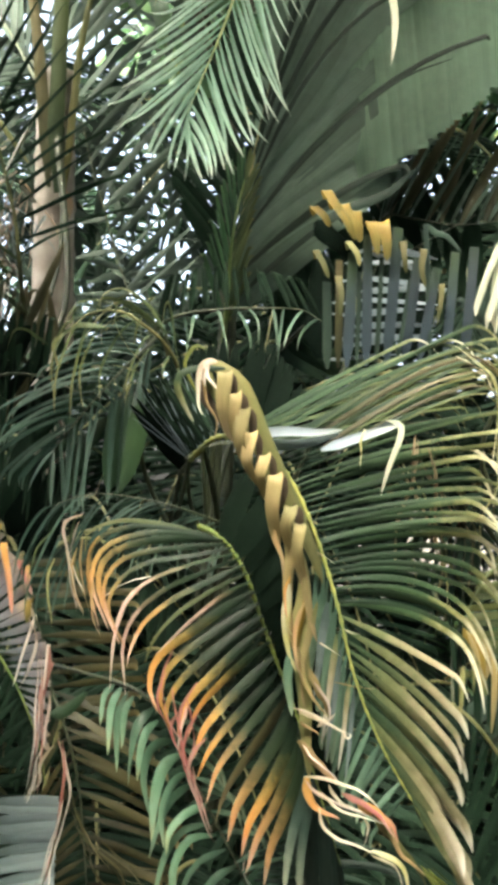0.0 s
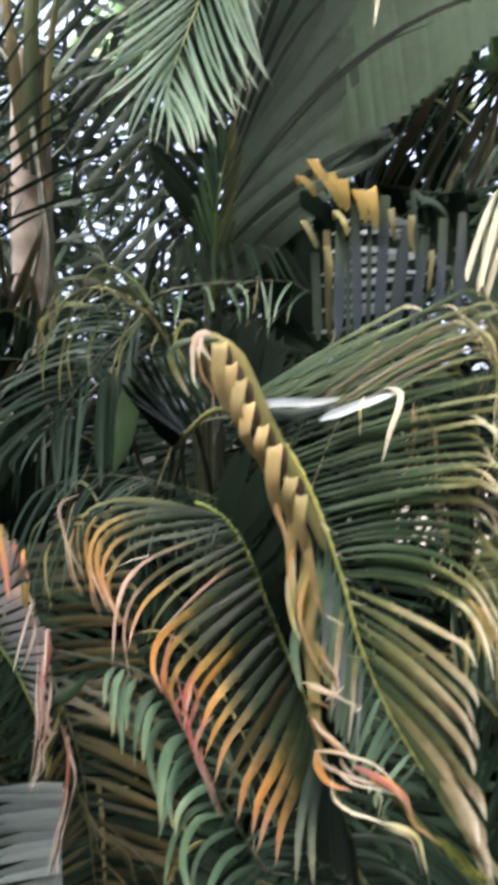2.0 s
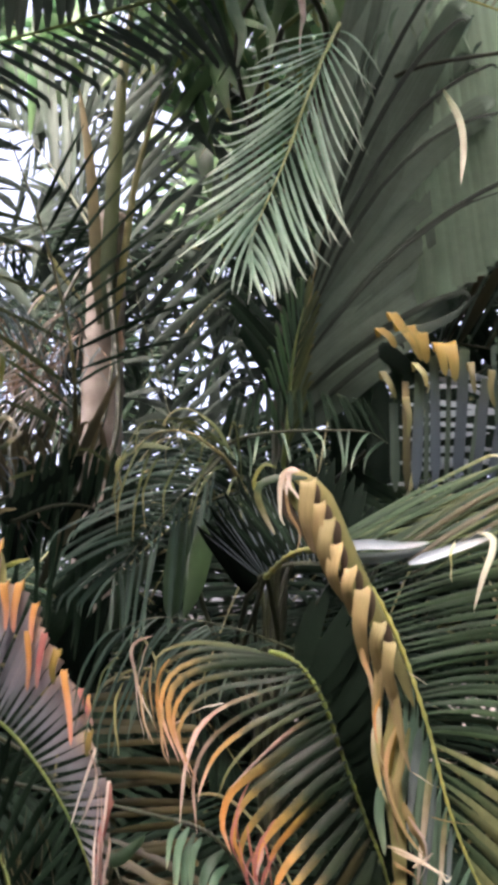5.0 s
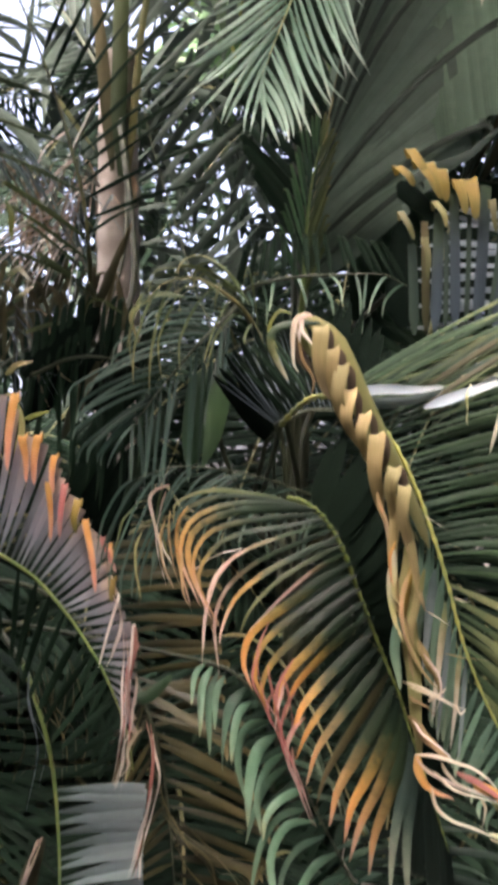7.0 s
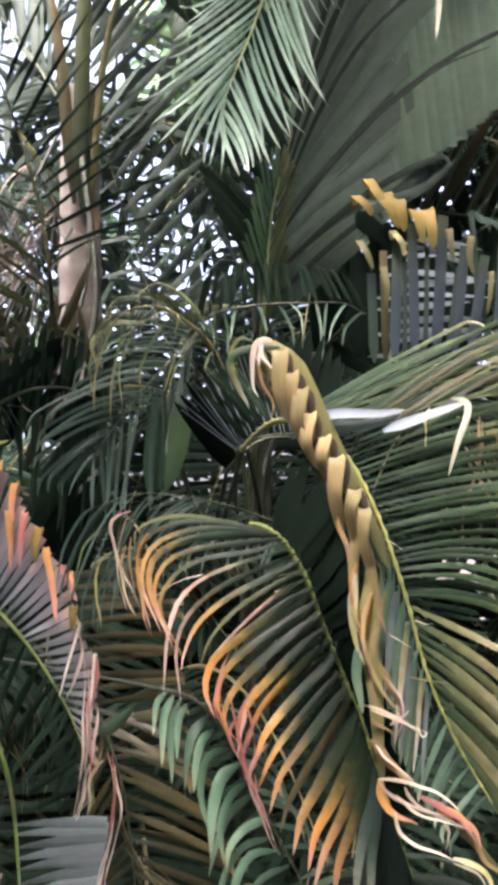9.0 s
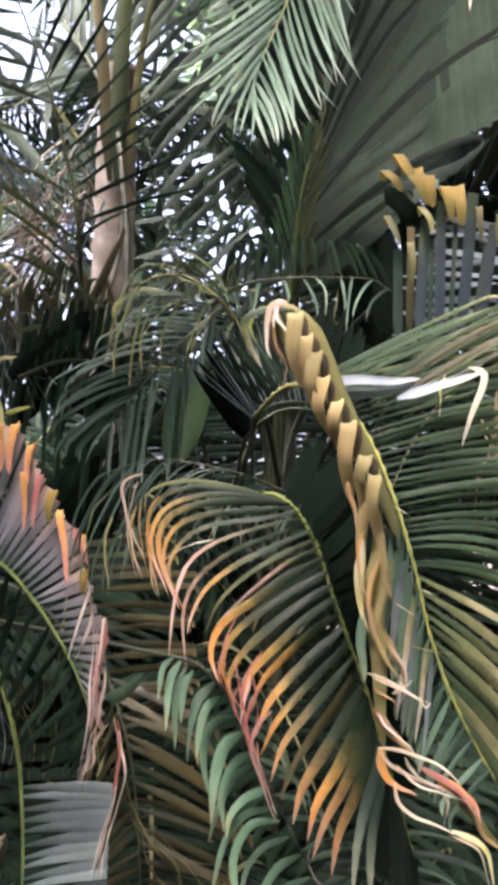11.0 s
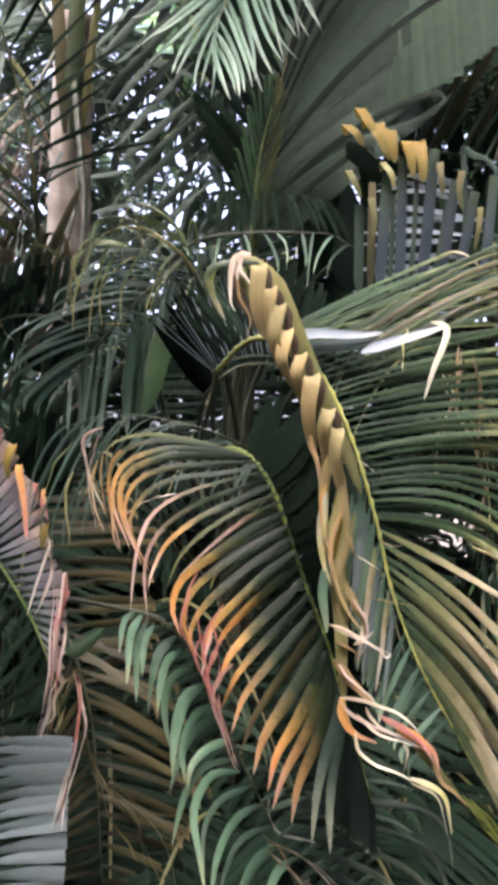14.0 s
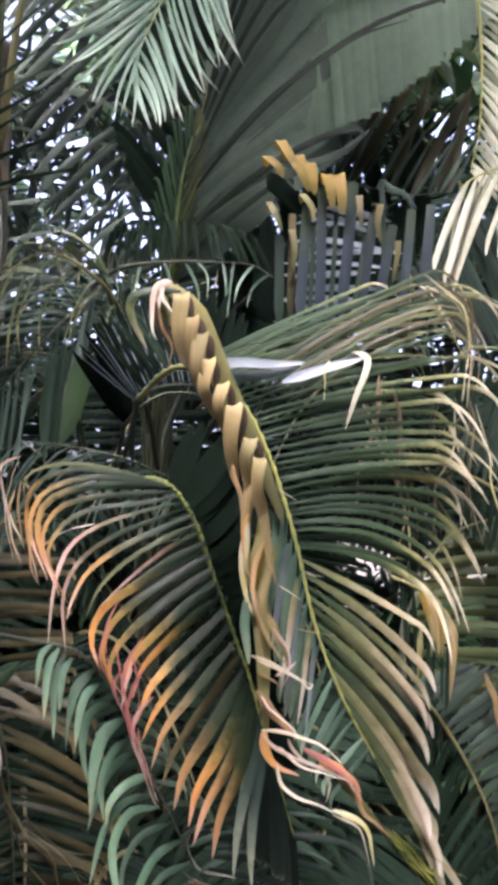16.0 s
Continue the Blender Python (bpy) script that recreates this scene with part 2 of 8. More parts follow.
# Inner leaflets: the shade they stand in is put into this near-black colour.
leaf_shade = leaf_material("inner_shade_leaf", [(0, (0.0035, 0.007, 0.0045)), (1, (0.0035, 0.0065, 0.0045))], rough=0.9, glow=0.05, speck=0.2, shine=0.02)
rachis_green = stem_material("green_stalk", (0.09, 0.15, 0.04), (0.18, 0.22, 0.06))
rachis_yellow = stem_material("yellow_stalk", (0.34, 0.33, 0.09), (0.22, 0.26, 0.08))
rachis_lime = stem_material("lime_stalk", (0.2, 0.24, 0.05), (0.11, 0.15, 0.04), scale=60)
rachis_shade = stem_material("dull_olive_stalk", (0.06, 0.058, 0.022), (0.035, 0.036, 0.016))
rachis_moss = stem_material("moss_stalk", (0.11, 0.11, 0.03), (0.07, 0.072, 0.024))
rachis_pale = stem_material("pale_green_stalk", (0.32, 0.36, 0.14), (0.22, 0.28, 0.12))
rachis_dark = stem_material("dark_stalk", (0.022, 0.03, 0.014), (0.036, 0.042, 0.018))
rachis_olive = stem_material("olive_stalk", (0.12, 0.13, 0.05), (0.2, 0.17, 0.07))
bark = stem_material("grey_palm_bark", (0.38, 0.33, 0.3), (0.24, 0.205, 0.18), rough=0.8, scale=9)
cane = stem_material("green_cane", (0.03, 0.04, 0.022), (0.05, 0.052, 0.028), rough=0.55)
soil = stem_material("leaf_litter_soil", (0.014, 0.012, 0.009), (0.028, 0.022, 0.015), rough=0.95, scale=3)


# ---- building blocks ----
rng = random.Random(7)
DOWN = Vector((0, 0, -1))


def mesh_object(name, verts, faces, material, parent=None, uv=None, vary=None, smooth=True):
    me = bpy.data.meshes.new(name)
    me.from_pydata(verts, [], faces)
    me.materials.append(material)
    if smooth:
        me.polygons.foreach_set("use_smooth", [True] * len(me.polygons))
    if uv is not None:
        layer = me.uv_layers.new(name="UVMap")
        loops = np.empty(len(me.loops), dtype=np.int32)
        me.loops.foreach_get("vertex_index", loops)
        layer.data.foreach_set("uv", np.asarray(uv, dtype=np.float32)[loops].ravel())
    if vary is not None:
        me.attributes.new("vary", "FLOAT", "POINT").data.foreach_set("value", np.asarray(vary, dtype=np.float32))
    ob = new(name, me)
    ob.parent = parent
    return ob


def curve_points(ctrl, count):
    """Even points along a smooth curve through ctrl."""
    c = [Vector(p) for p in ctrl]
    c = [c[0] * 2 - c[1]] + c + [c[-1] * 2 - c[-2]]
    fine = []
    for i in range(1, len(c) - 2):
        a, b, d, e = c[i - 1:i + 3]
        for j in range(12):
            t = j / 12
            fine.append(0.5 * (2 * b + (d - a) * t + (2 * a - 5 * b + 4 * d - e) * t * t + (3 * b - a - 3 * d + e) * t ** 3))
    fine.append(c[-2])
    sums = [0.0]
    for p, q in zip(fine, fine[1:]):
        sums.append(sums[-1] + (q - p).length)
    made, i = [], 0
    for k in range(count):
        goal = sums[-1] * k / (count - 1)
        while i < len(fine) - 2 and sums[i + 1] < goal:
            i += 1
        span = max(sums[i + 1] - sums[i], 1e-9)
        made.append(fine[i].lerp(fine[i + 1], min(max((goal - sums[i]) / span, 0), 1)))
    return made


def at(line, s):
    x = min(max(s, 0), 1) * (len(line) - 1)
    i = min(int(x), len(line) - 2)
    return line[i].lerp(line[i + 1], x - i)


def ends_at(ctrl, q):
    """The smooth curve through ctrl at q of its way, counted control point by control point."""
    c = [Vector(p) for p in ctrl]
    c = [c[0] * 2 - c[1]] + c + [c[-1] * 2 - c[-2]]
    x = min(max(q, 0), 0.99999) * (len(c) - 3)
    i, t = int(x) + 1, x - int(x)
    a, b, d, e = c[i - 1:i + 3]
    return 0.5 * (2 * b + (d - a) * t + (2 * a - 5 * b + 4 * d - e) * t * t + (3 * b - a - 3 * d + e) * t ** 3)


def tube(line, radii, ring=6):
    verts, faces = [], []
    for i, p in enumerate(line):
        t = (line[min(i + 1, len(line) - 1)] - line[max(i - 1, 0)]).normalized()
        a = t.cross(Vector((0.3, 1, 0.2))).normalized()
        b = t.cross(a)
        verts += [p + (a * math.cos(q) + b * math.sin(q)) * radii[i] for q in (2 * math.pi * j / ring for j in range(ring))]
    for i in range(len(line) - 1):
        for j in range(ring):
            faces.append((i * ring + j, i * ring + (j + 1) % ring, (i + 1) * ring + (j + 1) % ring, (i + 1) * ring + j))
    faces += [tuple(range(ring))[::-1], tuple(range((len(line) - 1) * ring, len(line) * ring))]
    return verts, faces


def blade(line, width, face, fold=0.22, tilt=0.0, blunt=0.0, twist=0.0, across=None, wedge=False):
    """A leaf blade with a creased midrib along a line: verts, faces, uv."""
    verts, faces, uv, n = [], [], [], len(line) - 1
    for i, p in enumerate(line):
        u = i / n
        t = (line[min(i + 1, n)] - line[max(i - 1, 0)]).normalized()
        side = t.cross(face) if across is None else across - t * across.dot(t)
        side = side.normalized() if side.length > 1e-4 else t.orthogonal().normalized()
        side = Matrix.Rotation(tilt + twist * u, 3, t) @ side
        up = side.cross(t)
        w = width * 0.5 * (0.15 + 0.85 * min(1, u / 0.75) if wedge else 0.3 + 0.7 * min(1, u / 0.18)) * max(1 - (0.06 + 0.94 * u ** 2.6) * (1 - blunt * (u < 0.99 or blunt > 0.8)), 0.02) ** 0.75
        verts += [p - side * w - up * w * fold, p + up * w * fold * 0.6, p + side * w - up * w * fold]
        uv += [(u, 0.0), (u, 0.5), (u, 1.0)]
        if i:
            k = 3 * i
            faces += [(k - 3, k - 2, k + 1, k), (k - 2, k - 1, k + 2, k + 1)]
    return verts, faces, uv


def side(tips, n, s, material, **options):
    """One row of leaflets: the line of their ends, how many, the stretch of the stalk that bears them."""
    return tips, n, s, material, options


def leaflet_line(p0, p2, face, arch, bow, hook, turn, out, crease=False, mid=None):
    """A leaflet's midrib: from the stalk to its end, arched, then hooked over."""
    length = (p2 - p0).length
    p1 = p0.lerp(p2, 0.5) + Vector((0, 0, arch * length)) + face * out + (p2 - p0).cross(face) * bow
    if mid is not None:
        p1 = mid * 2 - (p0 + p2) * 0.5
    line = [p0 * (1 - t) ** 2 + p1 * 2 * t * (1 - t) + p2 * t * t for t in (i / 9 for i in range(10))]
    if hook > 0.004:
        d, p, steps = (line[-1] - line[-2]).normalized(), line[-1], 8
        lean = Vector((rng.gauss(0.28 if crease else 0, 0.13), rng.gauss(0, 0.1), 0))
        if crease:
            d, p = (d * 0.2 + face * 0.9).normalized(), p + face * 0.008
        for i in range(steps):
            d = (d + (DOWN + face * 0.2 + lean) * ((1.6 if crease else 0.3) * turn)).normalized()
            p = p + d * (hook / steps)
            line.append(p)
    return line


def frond(palm, rachis, *sides, rachis_mat=None, radius=0.008, stalk=True, joined=False):
    """A palm frond: a stalk that tapers, and rows of creased leaflets, each a piece of its own."""
    line = curve_points(rachis, 40)
    full = line
    if stalk:
        crown = palm["crown"]
        base = Vector(crown) + Vector((rng.uniform(-.05, .05), rng.uniform(-.05, .05), rng.uniform(-.2, .1)))
        out = (line[0] - line[2]).normalized() * min(0.35, (line[0] - base).length * 0.4)
        pet = curve_points([base, base.lerp(line[0] + out, 0.6), line[0]], 14)
    m = len(full) - 1
    full = [at(full, i / (3 * m)) for i in range(3 * m + 1)]
    m *= 3
    v, fc = tube(full, [radius * (1.25 - 1.0 * i / m) * ((0.9, 1.55, 0.9)[i % 3] if radius < 0.006 else 1.0) for i in range(m + 1)])
    root = mesh_object("frond", v, fc, rachis_mat, palm)
    if stalk:
        mesh_object("petiole", *tube(pet, [radius * (1.7 - 0.45 * i / 13) for i in range(14)]), rachis_dark, root)
    all_v, all_f, all_uv, all_vary = [], [], [], []
    for tips, n, bears, material, o in sides:
        bears = list(bears) if len(bears) > 2 else [bears[0] + (bears[1] - bears[0]) * j / (len(tips) - 1) for j in range(len(tips))]
        wide = o.get("width", 0.028)
        w0, w1 = wide if isinstance(wide, tuple) else (wide, wide)
        for i in range(n):
            q = min(max((i + rng.uniform(-0.25, 0.25)) / max(n - 1, 1), 0), 1)
            s = bears[0] + (bears[-1] - bears[0]) * q
            p0, p2 = at(line, s), ends_at(tips, np.interp(s, bears, np.linspace(0, 1, len(bears))))
            length = (p2 - p0).length
            mid = ends_at(o["mids"], np.interp(s, bears, np.linspace(0, 1, len(bears)))) if "mids" in o else None
            if mid is not None:
                mid = mid.lerp((p0 + p2) * 0.5, o.get("straight", 0.0))
            p2 = p2 + Vector([rng.gauss(0, o.get("stray", 0.022)) * length for _ in range(3)])
            t = (at(line, s + 0.03) - at(line, s - 0.03)).normalized()
            face = t.cross(p2 - p0)
            face = face.normalized() if face.length > 1e-5 else Vector((0, -1, 0))
            if face.y > 0:
                face = -face
            face = (face + Vector((0, -0.6, 0.25))).normalized()
            h = o.get("hook", 0.02)
            hook = (h[0] + (h[1] - h[0]) * q if isinstance(h, tuple) else h) * rng.uniform(0.6, 1.35)
            lf = leaflet_line(p0, p2, face, o.get("arch", 0.04) * rng.uniform(0.7, 1.3), o.get("bow", 0.0), hook,
                              o.get("hook_turn", 1.0) * rng.uniform(0.7, 1.3), o.get("out", 0.0), o.get("crease", False), mid)
            over = (lf[1] - lf[0]).cross(face).normalized() if o.get("crease") else None
            roll = radians(rng.gauss(0, o.get("tilt", 14)))
            bv, bf, buv = blade(lf, (w0 + (w1 - w0) * q) * rng.uniform(0.82, 1.15), face, tilt=roll, blunt=o.get("blunt", 0.0),
                                fold=o.get("fold", 0.25), across=over, wedge=o.get("wedge", False), twist=radians(rng.gauss(0, o.get("tilt", 14) * 1.5)))
            shade = rng.random()
            if joined:
                k = len(all_v)
                all_v += bv
                all_f += [tuple(k + j for j in fq) for fq in bf]
                all_uv += buv
                all_vary += [shade] * len(bv)
            else:
                mesh_object("leaflet", bv, bf, material, root, buv, [shade] * len(bv))
    if joined:
        tagged(mesh_object("leaf_mass", all_v, all_f, sides[0][3], root, all_uv, all_vary), kind="stuff")
    return root


def strip(palm, name, pts, width, material, crease=0.35, curl=1.0, across=None):
    """A single dried or bent leaf strip, twisted and crinkled."""
    line = curve_points(pts, 18)
    a, b, amp = rng.uniform(0, 6), rng.uniform(0.5, 1.1), 0.22 * width * curl
    line = [p + Vector((math.sin(a + b * i), 1.5 * math.cos(a + 0.8 * b * i), 0.5 * math.sin(1.3 * i))) * amp for i, p in enumerate(line)]
    v, fc, uv = blade(line, width, Vector((0.1, -1, 0.2)).normalized(), fold=crease, tilt=radians(rng.gauss(0, 30) * curl),
                      twist=radians(rng.choice((-1, 1)) * rng.uniform(60, 240) * curl), blunt=0.1,
                      across=Vector(across).normalized() if across else None)
    return mesh_object(name, v, fc, material, palm, uv, [rng.random()] * len(v))


def flat_leaflet(root, base, top, width, material, bow=0.0, wedge=False):
    """One broad leaflet that stands from the stalk to where its end is folded down."""
    p0, p1 = Vector(base), Vector(top)
    mid = p0.lerp(p1, 0.5) + Vector((bow, -0.01, 0))
    line = curve_points([p0, mid, p1], 12)
    v, fc, uv = blade(line, width * rng.uniform(0.92, 1.08), Vector((0.05, -1, 0.1)).normalized(), fold=0.16, tilt=radians(rng.gauss(0, 7)), blunt=0.92, twist=radians(rng.gauss(0, 9)), wedge=wedge)
    return mesh_object("leaflet", v, fc, material, root, uv, [rng.random()] * len(v))


def leaflet(root, pts, width, material, tilt=10, fold=0.25, name="leaflet"):
    """One leaflet along its own bent midrib."""
    line = curve_points(pts, 16)
    v, fc, uv = blade(line, width * rng.uniform(0.9, 1.1), Vector((0.1, -1, 0.25)).normalized(), fold=fold, tilt=radians(rng.gauss(0, tilt)), twist=radians(rng.gauss(0, tilt * 2)))
    return mesh_object(name, v, fc, material, root, uv, [rng.random()] * len(v))


def tip_flap(root, top, low, width, material, mid=None, roll=12, fold=0.3):
    """The dried end of a leaflet, creased over at the top so that it hangs in front."""
    p0, p2 = Vector(top), Vector(low)
    p1 = Vector(mid) if mid else p0.lerp(p2, 0.55) + Vector((rng.gauss(0, 0.006), -0.012, 0.004))
    line = curve_points([p0 + Vector((0, 0.045, -0.02)), p0 + Vector((0, 0.012, 0.003)), p0 + Vector((0, -0.004, -0.006)), p1, p2], 14)
    v, fc, uv = blade(line, width, Vector((0.05, -1, 0.1)).normalized(), fold=fold, tilt=radians(rng.gauss(0, roll)), blunt=0.3, twist=radians(rng.gauss(0, roll * 1.5)), across=Vector((1, 0.1, rng.uniform(-0.1, 0.25))).normalized())
    return mesh_object("leaflet_tip", v, fc, material, root, uv, [rng.random()] * len(v))


def palm_thing(name, base, crown, label, canes=3, girth=0.03, material=None):
    """A palm: an empty at its foot, ringed stems that rise to the crown."""
    palm = new(name)
    palm["crown"] = tuple(crown)
    tagged(palm, label, "palm")
    for i in range(canes):
        a = 2.4 * i
        foot = Vector(base) + Vector((math.cos(a), math.sin(a), 0)) * 0.12 * min(i, 3)
        line = curve_points([foot, foot.lerp(Vector(crown), 0.5) + Vector((0.03, 0.05, 0)), Vector(crown)], 90)
        radii = [girth * (1.15 - 0.3 * j / 89) * (1.1 if j % 6 == 0 else 1.0) for j in range(90)]
        v, fc = tube(line, radii, 12)
        mesh_object("stem", v, fc, material or cane, palm)
    return palm


# ---- ground ----
n = 60
gv, gf = [], []
for i in range(n + 1):
    for j in range(n + 1):
        x, y = (math.copysign(abs(k / n * 2 - 1) ** 3 * 400, k / n * 2 - 1) for k in (i, j))
        gv.append((x, y + 4, 0.03 * noise.noise((x * 0.8, y * 0.8, 0)) if abs(x) < 12 and abs(y) < 12 else 0))
for i in range(n):
    for j in range(n):
        k = i * (n + 1) + j
        gf.append((k, k + n + 1, k + n + 2, k + 1))
tagged(mesh_object("ground", gv, gf, soil), "dark bare soil with leaf litter under the palms", "ground", kind="structure")

# ---- palms ----
palm_front = palm_thing("areca_palm", (0.1, 4.7, -0.02), (0.1, 4.5, 1.3), "areca palm with green, yellowing and orange drooping fronds", 4)
palm_left = palm_thing("areca_palm", (-1.3, 4.3, -0.02), (-1.25, 4.2, 1.15), "areca palm with grey-violet orange-hooked and brownish fronds", 3)
palm_right = palm_thing("areca_palm", (1.6, 4.6, -0.02), (1.55, 4.5, 1.4), "areca palm with cream, green and grey fronds", 3)
palm_tall = palm_thing("areca_palm", (0.15, 5.4, -0.02), (0.15, 5.2, 3.9), "tall areca palm with a glossy hanging frond and pleated grey-green leaves", 2)
palm_trunk = palm_thing("trunk_palm", (-0.91, 6.20, -0.02), (-0.88, 6.20, 4.15), "palm with a pale ringed grey trunk and dark backlit fronds", 1, 0.13, bark)

# ---- fronds begin ----

# front palm: the drooping frond with the hooked leaflets
frond(palm_front, [(0.03, 2.90, 1.74), (0.09, 2.75, 1.79), (0.15, 2.65, 1.79), (0.27, 2.65, 1.72), (0.35, 2.65, 1.58), (0.42, 2.65, 1.38), (0.47, 2.65, 1.19), (0.54, 2.65, 1.02), (0.64, 2.65, 0.85), (0.74, 2.65, 0.69)], 
      side([(0.69, 3.07, 2.10), (0.86, 3.07, 2.14), (0.92, 3.03, 2.06), (0.89, 2.93, 1.91), (0.85, 2.85, 1.78), (0.81, 2.79, 1.65), (0.79, 2.76, 1.55), (0.77, 2.73, 1.39), (0.74, 2.70, 1.27)], 34, (0.176, 0.211, 0.246, 0.281, 0.327, 0.377, 0.427, 0.477, 0.523), leaf_olive_tip, straight=0.35, hook=0.2, width=(0.013, 0.02), hook_turn=0.85, stray=0.026, mids=[(0.39, 2.90, 1.97), (0.53, 2.95, 2.00), (0.61, 2.92, 1.95), (0.60, 2.85, 1.84), (0.61, 2.79, 1.75), (0.60, 2.75, 1.64), (0.61, 2.73, 1.56), (0.61, 2.71, 1.46), (0.61, 2.69, 1.36)]), 
      side([(0.74, 2.69, 1.17), (0.74, 2.65, 1.03), (0.74, 2.65, 0.93), (0.75, 2.65, 0.83), (0.76, 2.65, 0.74), (0.77, 2.65, 0.67), (0.81, 2.65, 0.58)], 18, (0.538, 0.588, 0.638, 0.683, 0.739, 0.799, 0.869), leaf_olive_pale, straight=0.65, hook=0.06, width=(0.022, 0.029), hook_turn=0.8, stray=0.03, mids=[(0.61, 2.69, 1.29), (0.61, 2.65, 1.17), (0.62, 2.65, 1.09), (0.64, 2.65, 1.00), (0.66, 2.65, 0.91), (0.69, 2.65, 0.83), (0.74, 2.65, 0.74)]), 
      side([(-0.09, 2.85, 1.90), (-0.07, 2.85, 1.95), (-0.02, 2.85, 1.97), (0.06, 2.85, 1.94), (0.12, 2.80, 1.91)], 14, (0.03, 0.2), leaf_dark, width=0.012, hook=0.0), 
      side([(0.36, 2.63, 1.21), (0.39, 2.63, 1.08), (0.41, 2.63, 1.00), (0.46, 2.63, 0.90), (0.52, 2.63, 0.79)], 18, (0.42, 0.85), leaf_pale, hook=0.03, width=0.017), 
      side([(0.85, 3.15, 2.10), (0.92, 3.15, 2.04), (0.85, 3.15, 1.97), (0.82, 3.10, 1.90)], 14, (0.14, 0.24), leaf_olive, hook=0.1, width=0.014), rachis_mat=rachis_yellow, radius=0.0055)

leaflet(palm_front, [(0.335, 2.68, 1.807), (0.501, 2.68, 1.923), (0.642, 2.68, 2.005), (0.772, 2.68, 2.044), (0.848, 2.68, 2.002), (0.869, 2.68, 1.905)], 0.010, leaf_olive)
leaflet(palm_front, [(0.346, 2.68, 1.792), (0.508, 2.68, 1.904), (0.648, 2.68, 1.984), (0.776, 2.68, 2.023), (0.847, 2.68, 1.985), (0.864, 2.68, 1.891)], 0.013, leaf_brown)
leaflet(palm_front, [(0.354, 2.68, 1.781), (0.514, 2.68, 1.891), (0.652, 2.68, 1.969), (0.778, 2.68, 2.008), (0.846, 2.68, 1.972), (0.860, 2.68, 1.881)], 0.010, leaf_olive)
leaflet(palm_front, [(0.365, 2.68, 1.766), (0.522, 2.68, 1.871), (0.658, 2.68, 1.947), (0.783, 2.68, 1.986), (0.844, 2.68, 1.953), (0.855, 2.68, 1.865)], 0.013, leaf_brown)
leaflet(palm_front, [(0.372, 2.68, 1.756), (0.527, 2.68, 1.859), (0.662, 2.68, 1.934), (0.785, 2.68, 1.972), (0.843, 2.68, 1.941), (0.851, 2.68, 1.856)], 0.010, leaf_olive)
leaflet(palm_front, [(0.384, 2.68, 1.740), (0.535, 2.68, 1.839), (0.668, 2.68, 1.912), (0.789, 2.68, 1.950), (0.842, 2.68, 1.922), (0.846, 2.68, 1.841)], 0.013, leaf_brown)
leaflet(palm_front, [(0.395, 2.68, 1.724), (0.542, 2.68, 1.819), (0.674, 2.68, 1.890), (0.794, 2.68, 1.928), (0.840, 2.68, 1.904), (0.840, 2.68, 1.826)], 0.010, leaf_olive)

# front palm: the folded yellow leaf that lies along it
braid = strip(palm_front, "leaf_sheath", [(0.067, 2.62, 1.984), (0.108, 2.62, 1.972), (0.149, 2.62, 1.936), (0.182, 2.62, 1.872), (0.209, 2.62, 1.810), (0.239, 2.62, 1.749), (0.269, 2.62, 1.688), (0.299, 2.62, 1.627), (0.330, 2.62, 1.559), (0.361, 2.62, 1.492), (0.383, 2.62, 1.425)], 0.07, leaf_olive_brown, crease=0.5, curl=0.06)
tip_flap(braid, (0.119, 2.56, 1.947), (0.141, 2.59, 1.779), 0.041, leaf_yellow, (0.116, 2.56, 1.861), fold=0.2)
# Short dark strips paint the shade in the gaps between the folds.
leaflet(braid, [(0.127, 2.58, 1.955), (0.140, 2.58, 1.928), (0.140, 2.58, 1.890), (0.127, 2.58, 1.854)], 0.024, leaf_fold_gap, name="gap_strip")
tip_flap(braid, (0.148, 2.56, 1.895), (0.158, 2.59, 1.757), 0.033, leaf_amber_pale, (0.143, 2.56, 1.832), fold=0.2)
leaflet(braid, [(0.157, 2.58, 1.903), (0.170, 2.58, 1.876), (0.169, 2.58, 1.838), (0.157, 2.58, 1.802)], 0.024, leaf_fold_gap, name="gap_strip")
tip_flap(braid, (0.169, 2.56, 1.857), (0.189, 2.59, 1.699), 0.037, leaf_yellow, (0.158, 2.55, 1.779), fold=0.2)
leaflet(braid, [(0.178, 2.58, 1.865), (0.191, 2.58, 1.839), (0.191, 2.58, 1.801), (0.178, 2.58, 1.765)], 0.024, leaf_fold_gap, name="gap_strip")
tip_flap(braid, (0.188, 2.56, 1.797), (0.218, 2.59, 1.660), 0.035, leaf_amber_pale, (0.179, 2.55, 1.726), fold=0.2)
leaflet(braid, [(0.197, 2.58, 1.805), (0.210, 2.58, 1.778), (0.210, 2.58, 1.741), (0.197, 2.58, 1.705)], 0.024, leaf_fold_gap, name="gap_strip")
tip_flap(braid, (0.224, 2.56, 1.742), (0.234, 2.59, 1.627), 0.033, leaf_amber_pale, (0.213, 2.55, 1.692), fold=0.2)
leaflet(braid, [(0.234, 2.58, 1.750), (0.246, 2.58, 1.723), (0.246, 2.58, 1.685), (0.234, 2.58, 1.650)], 0.024, leaf_fold_gap, name="gap_strip")
tip_flap(braid, (0.251, 2.56, 1.694), (0.264, 2.59, 1.510), 0.041, leaf_amber_pale, (0.243, 2.55, 1.609), fold=0.2)
leaflet(braid, [(0.260, 2.58, 1.702), (0.273, 2.58, 1.676), (0.273, 2.58, 1.638), (0.260, 2.58, 1.603)], 0.024, leaf_fold_gap, name="gap_strip")
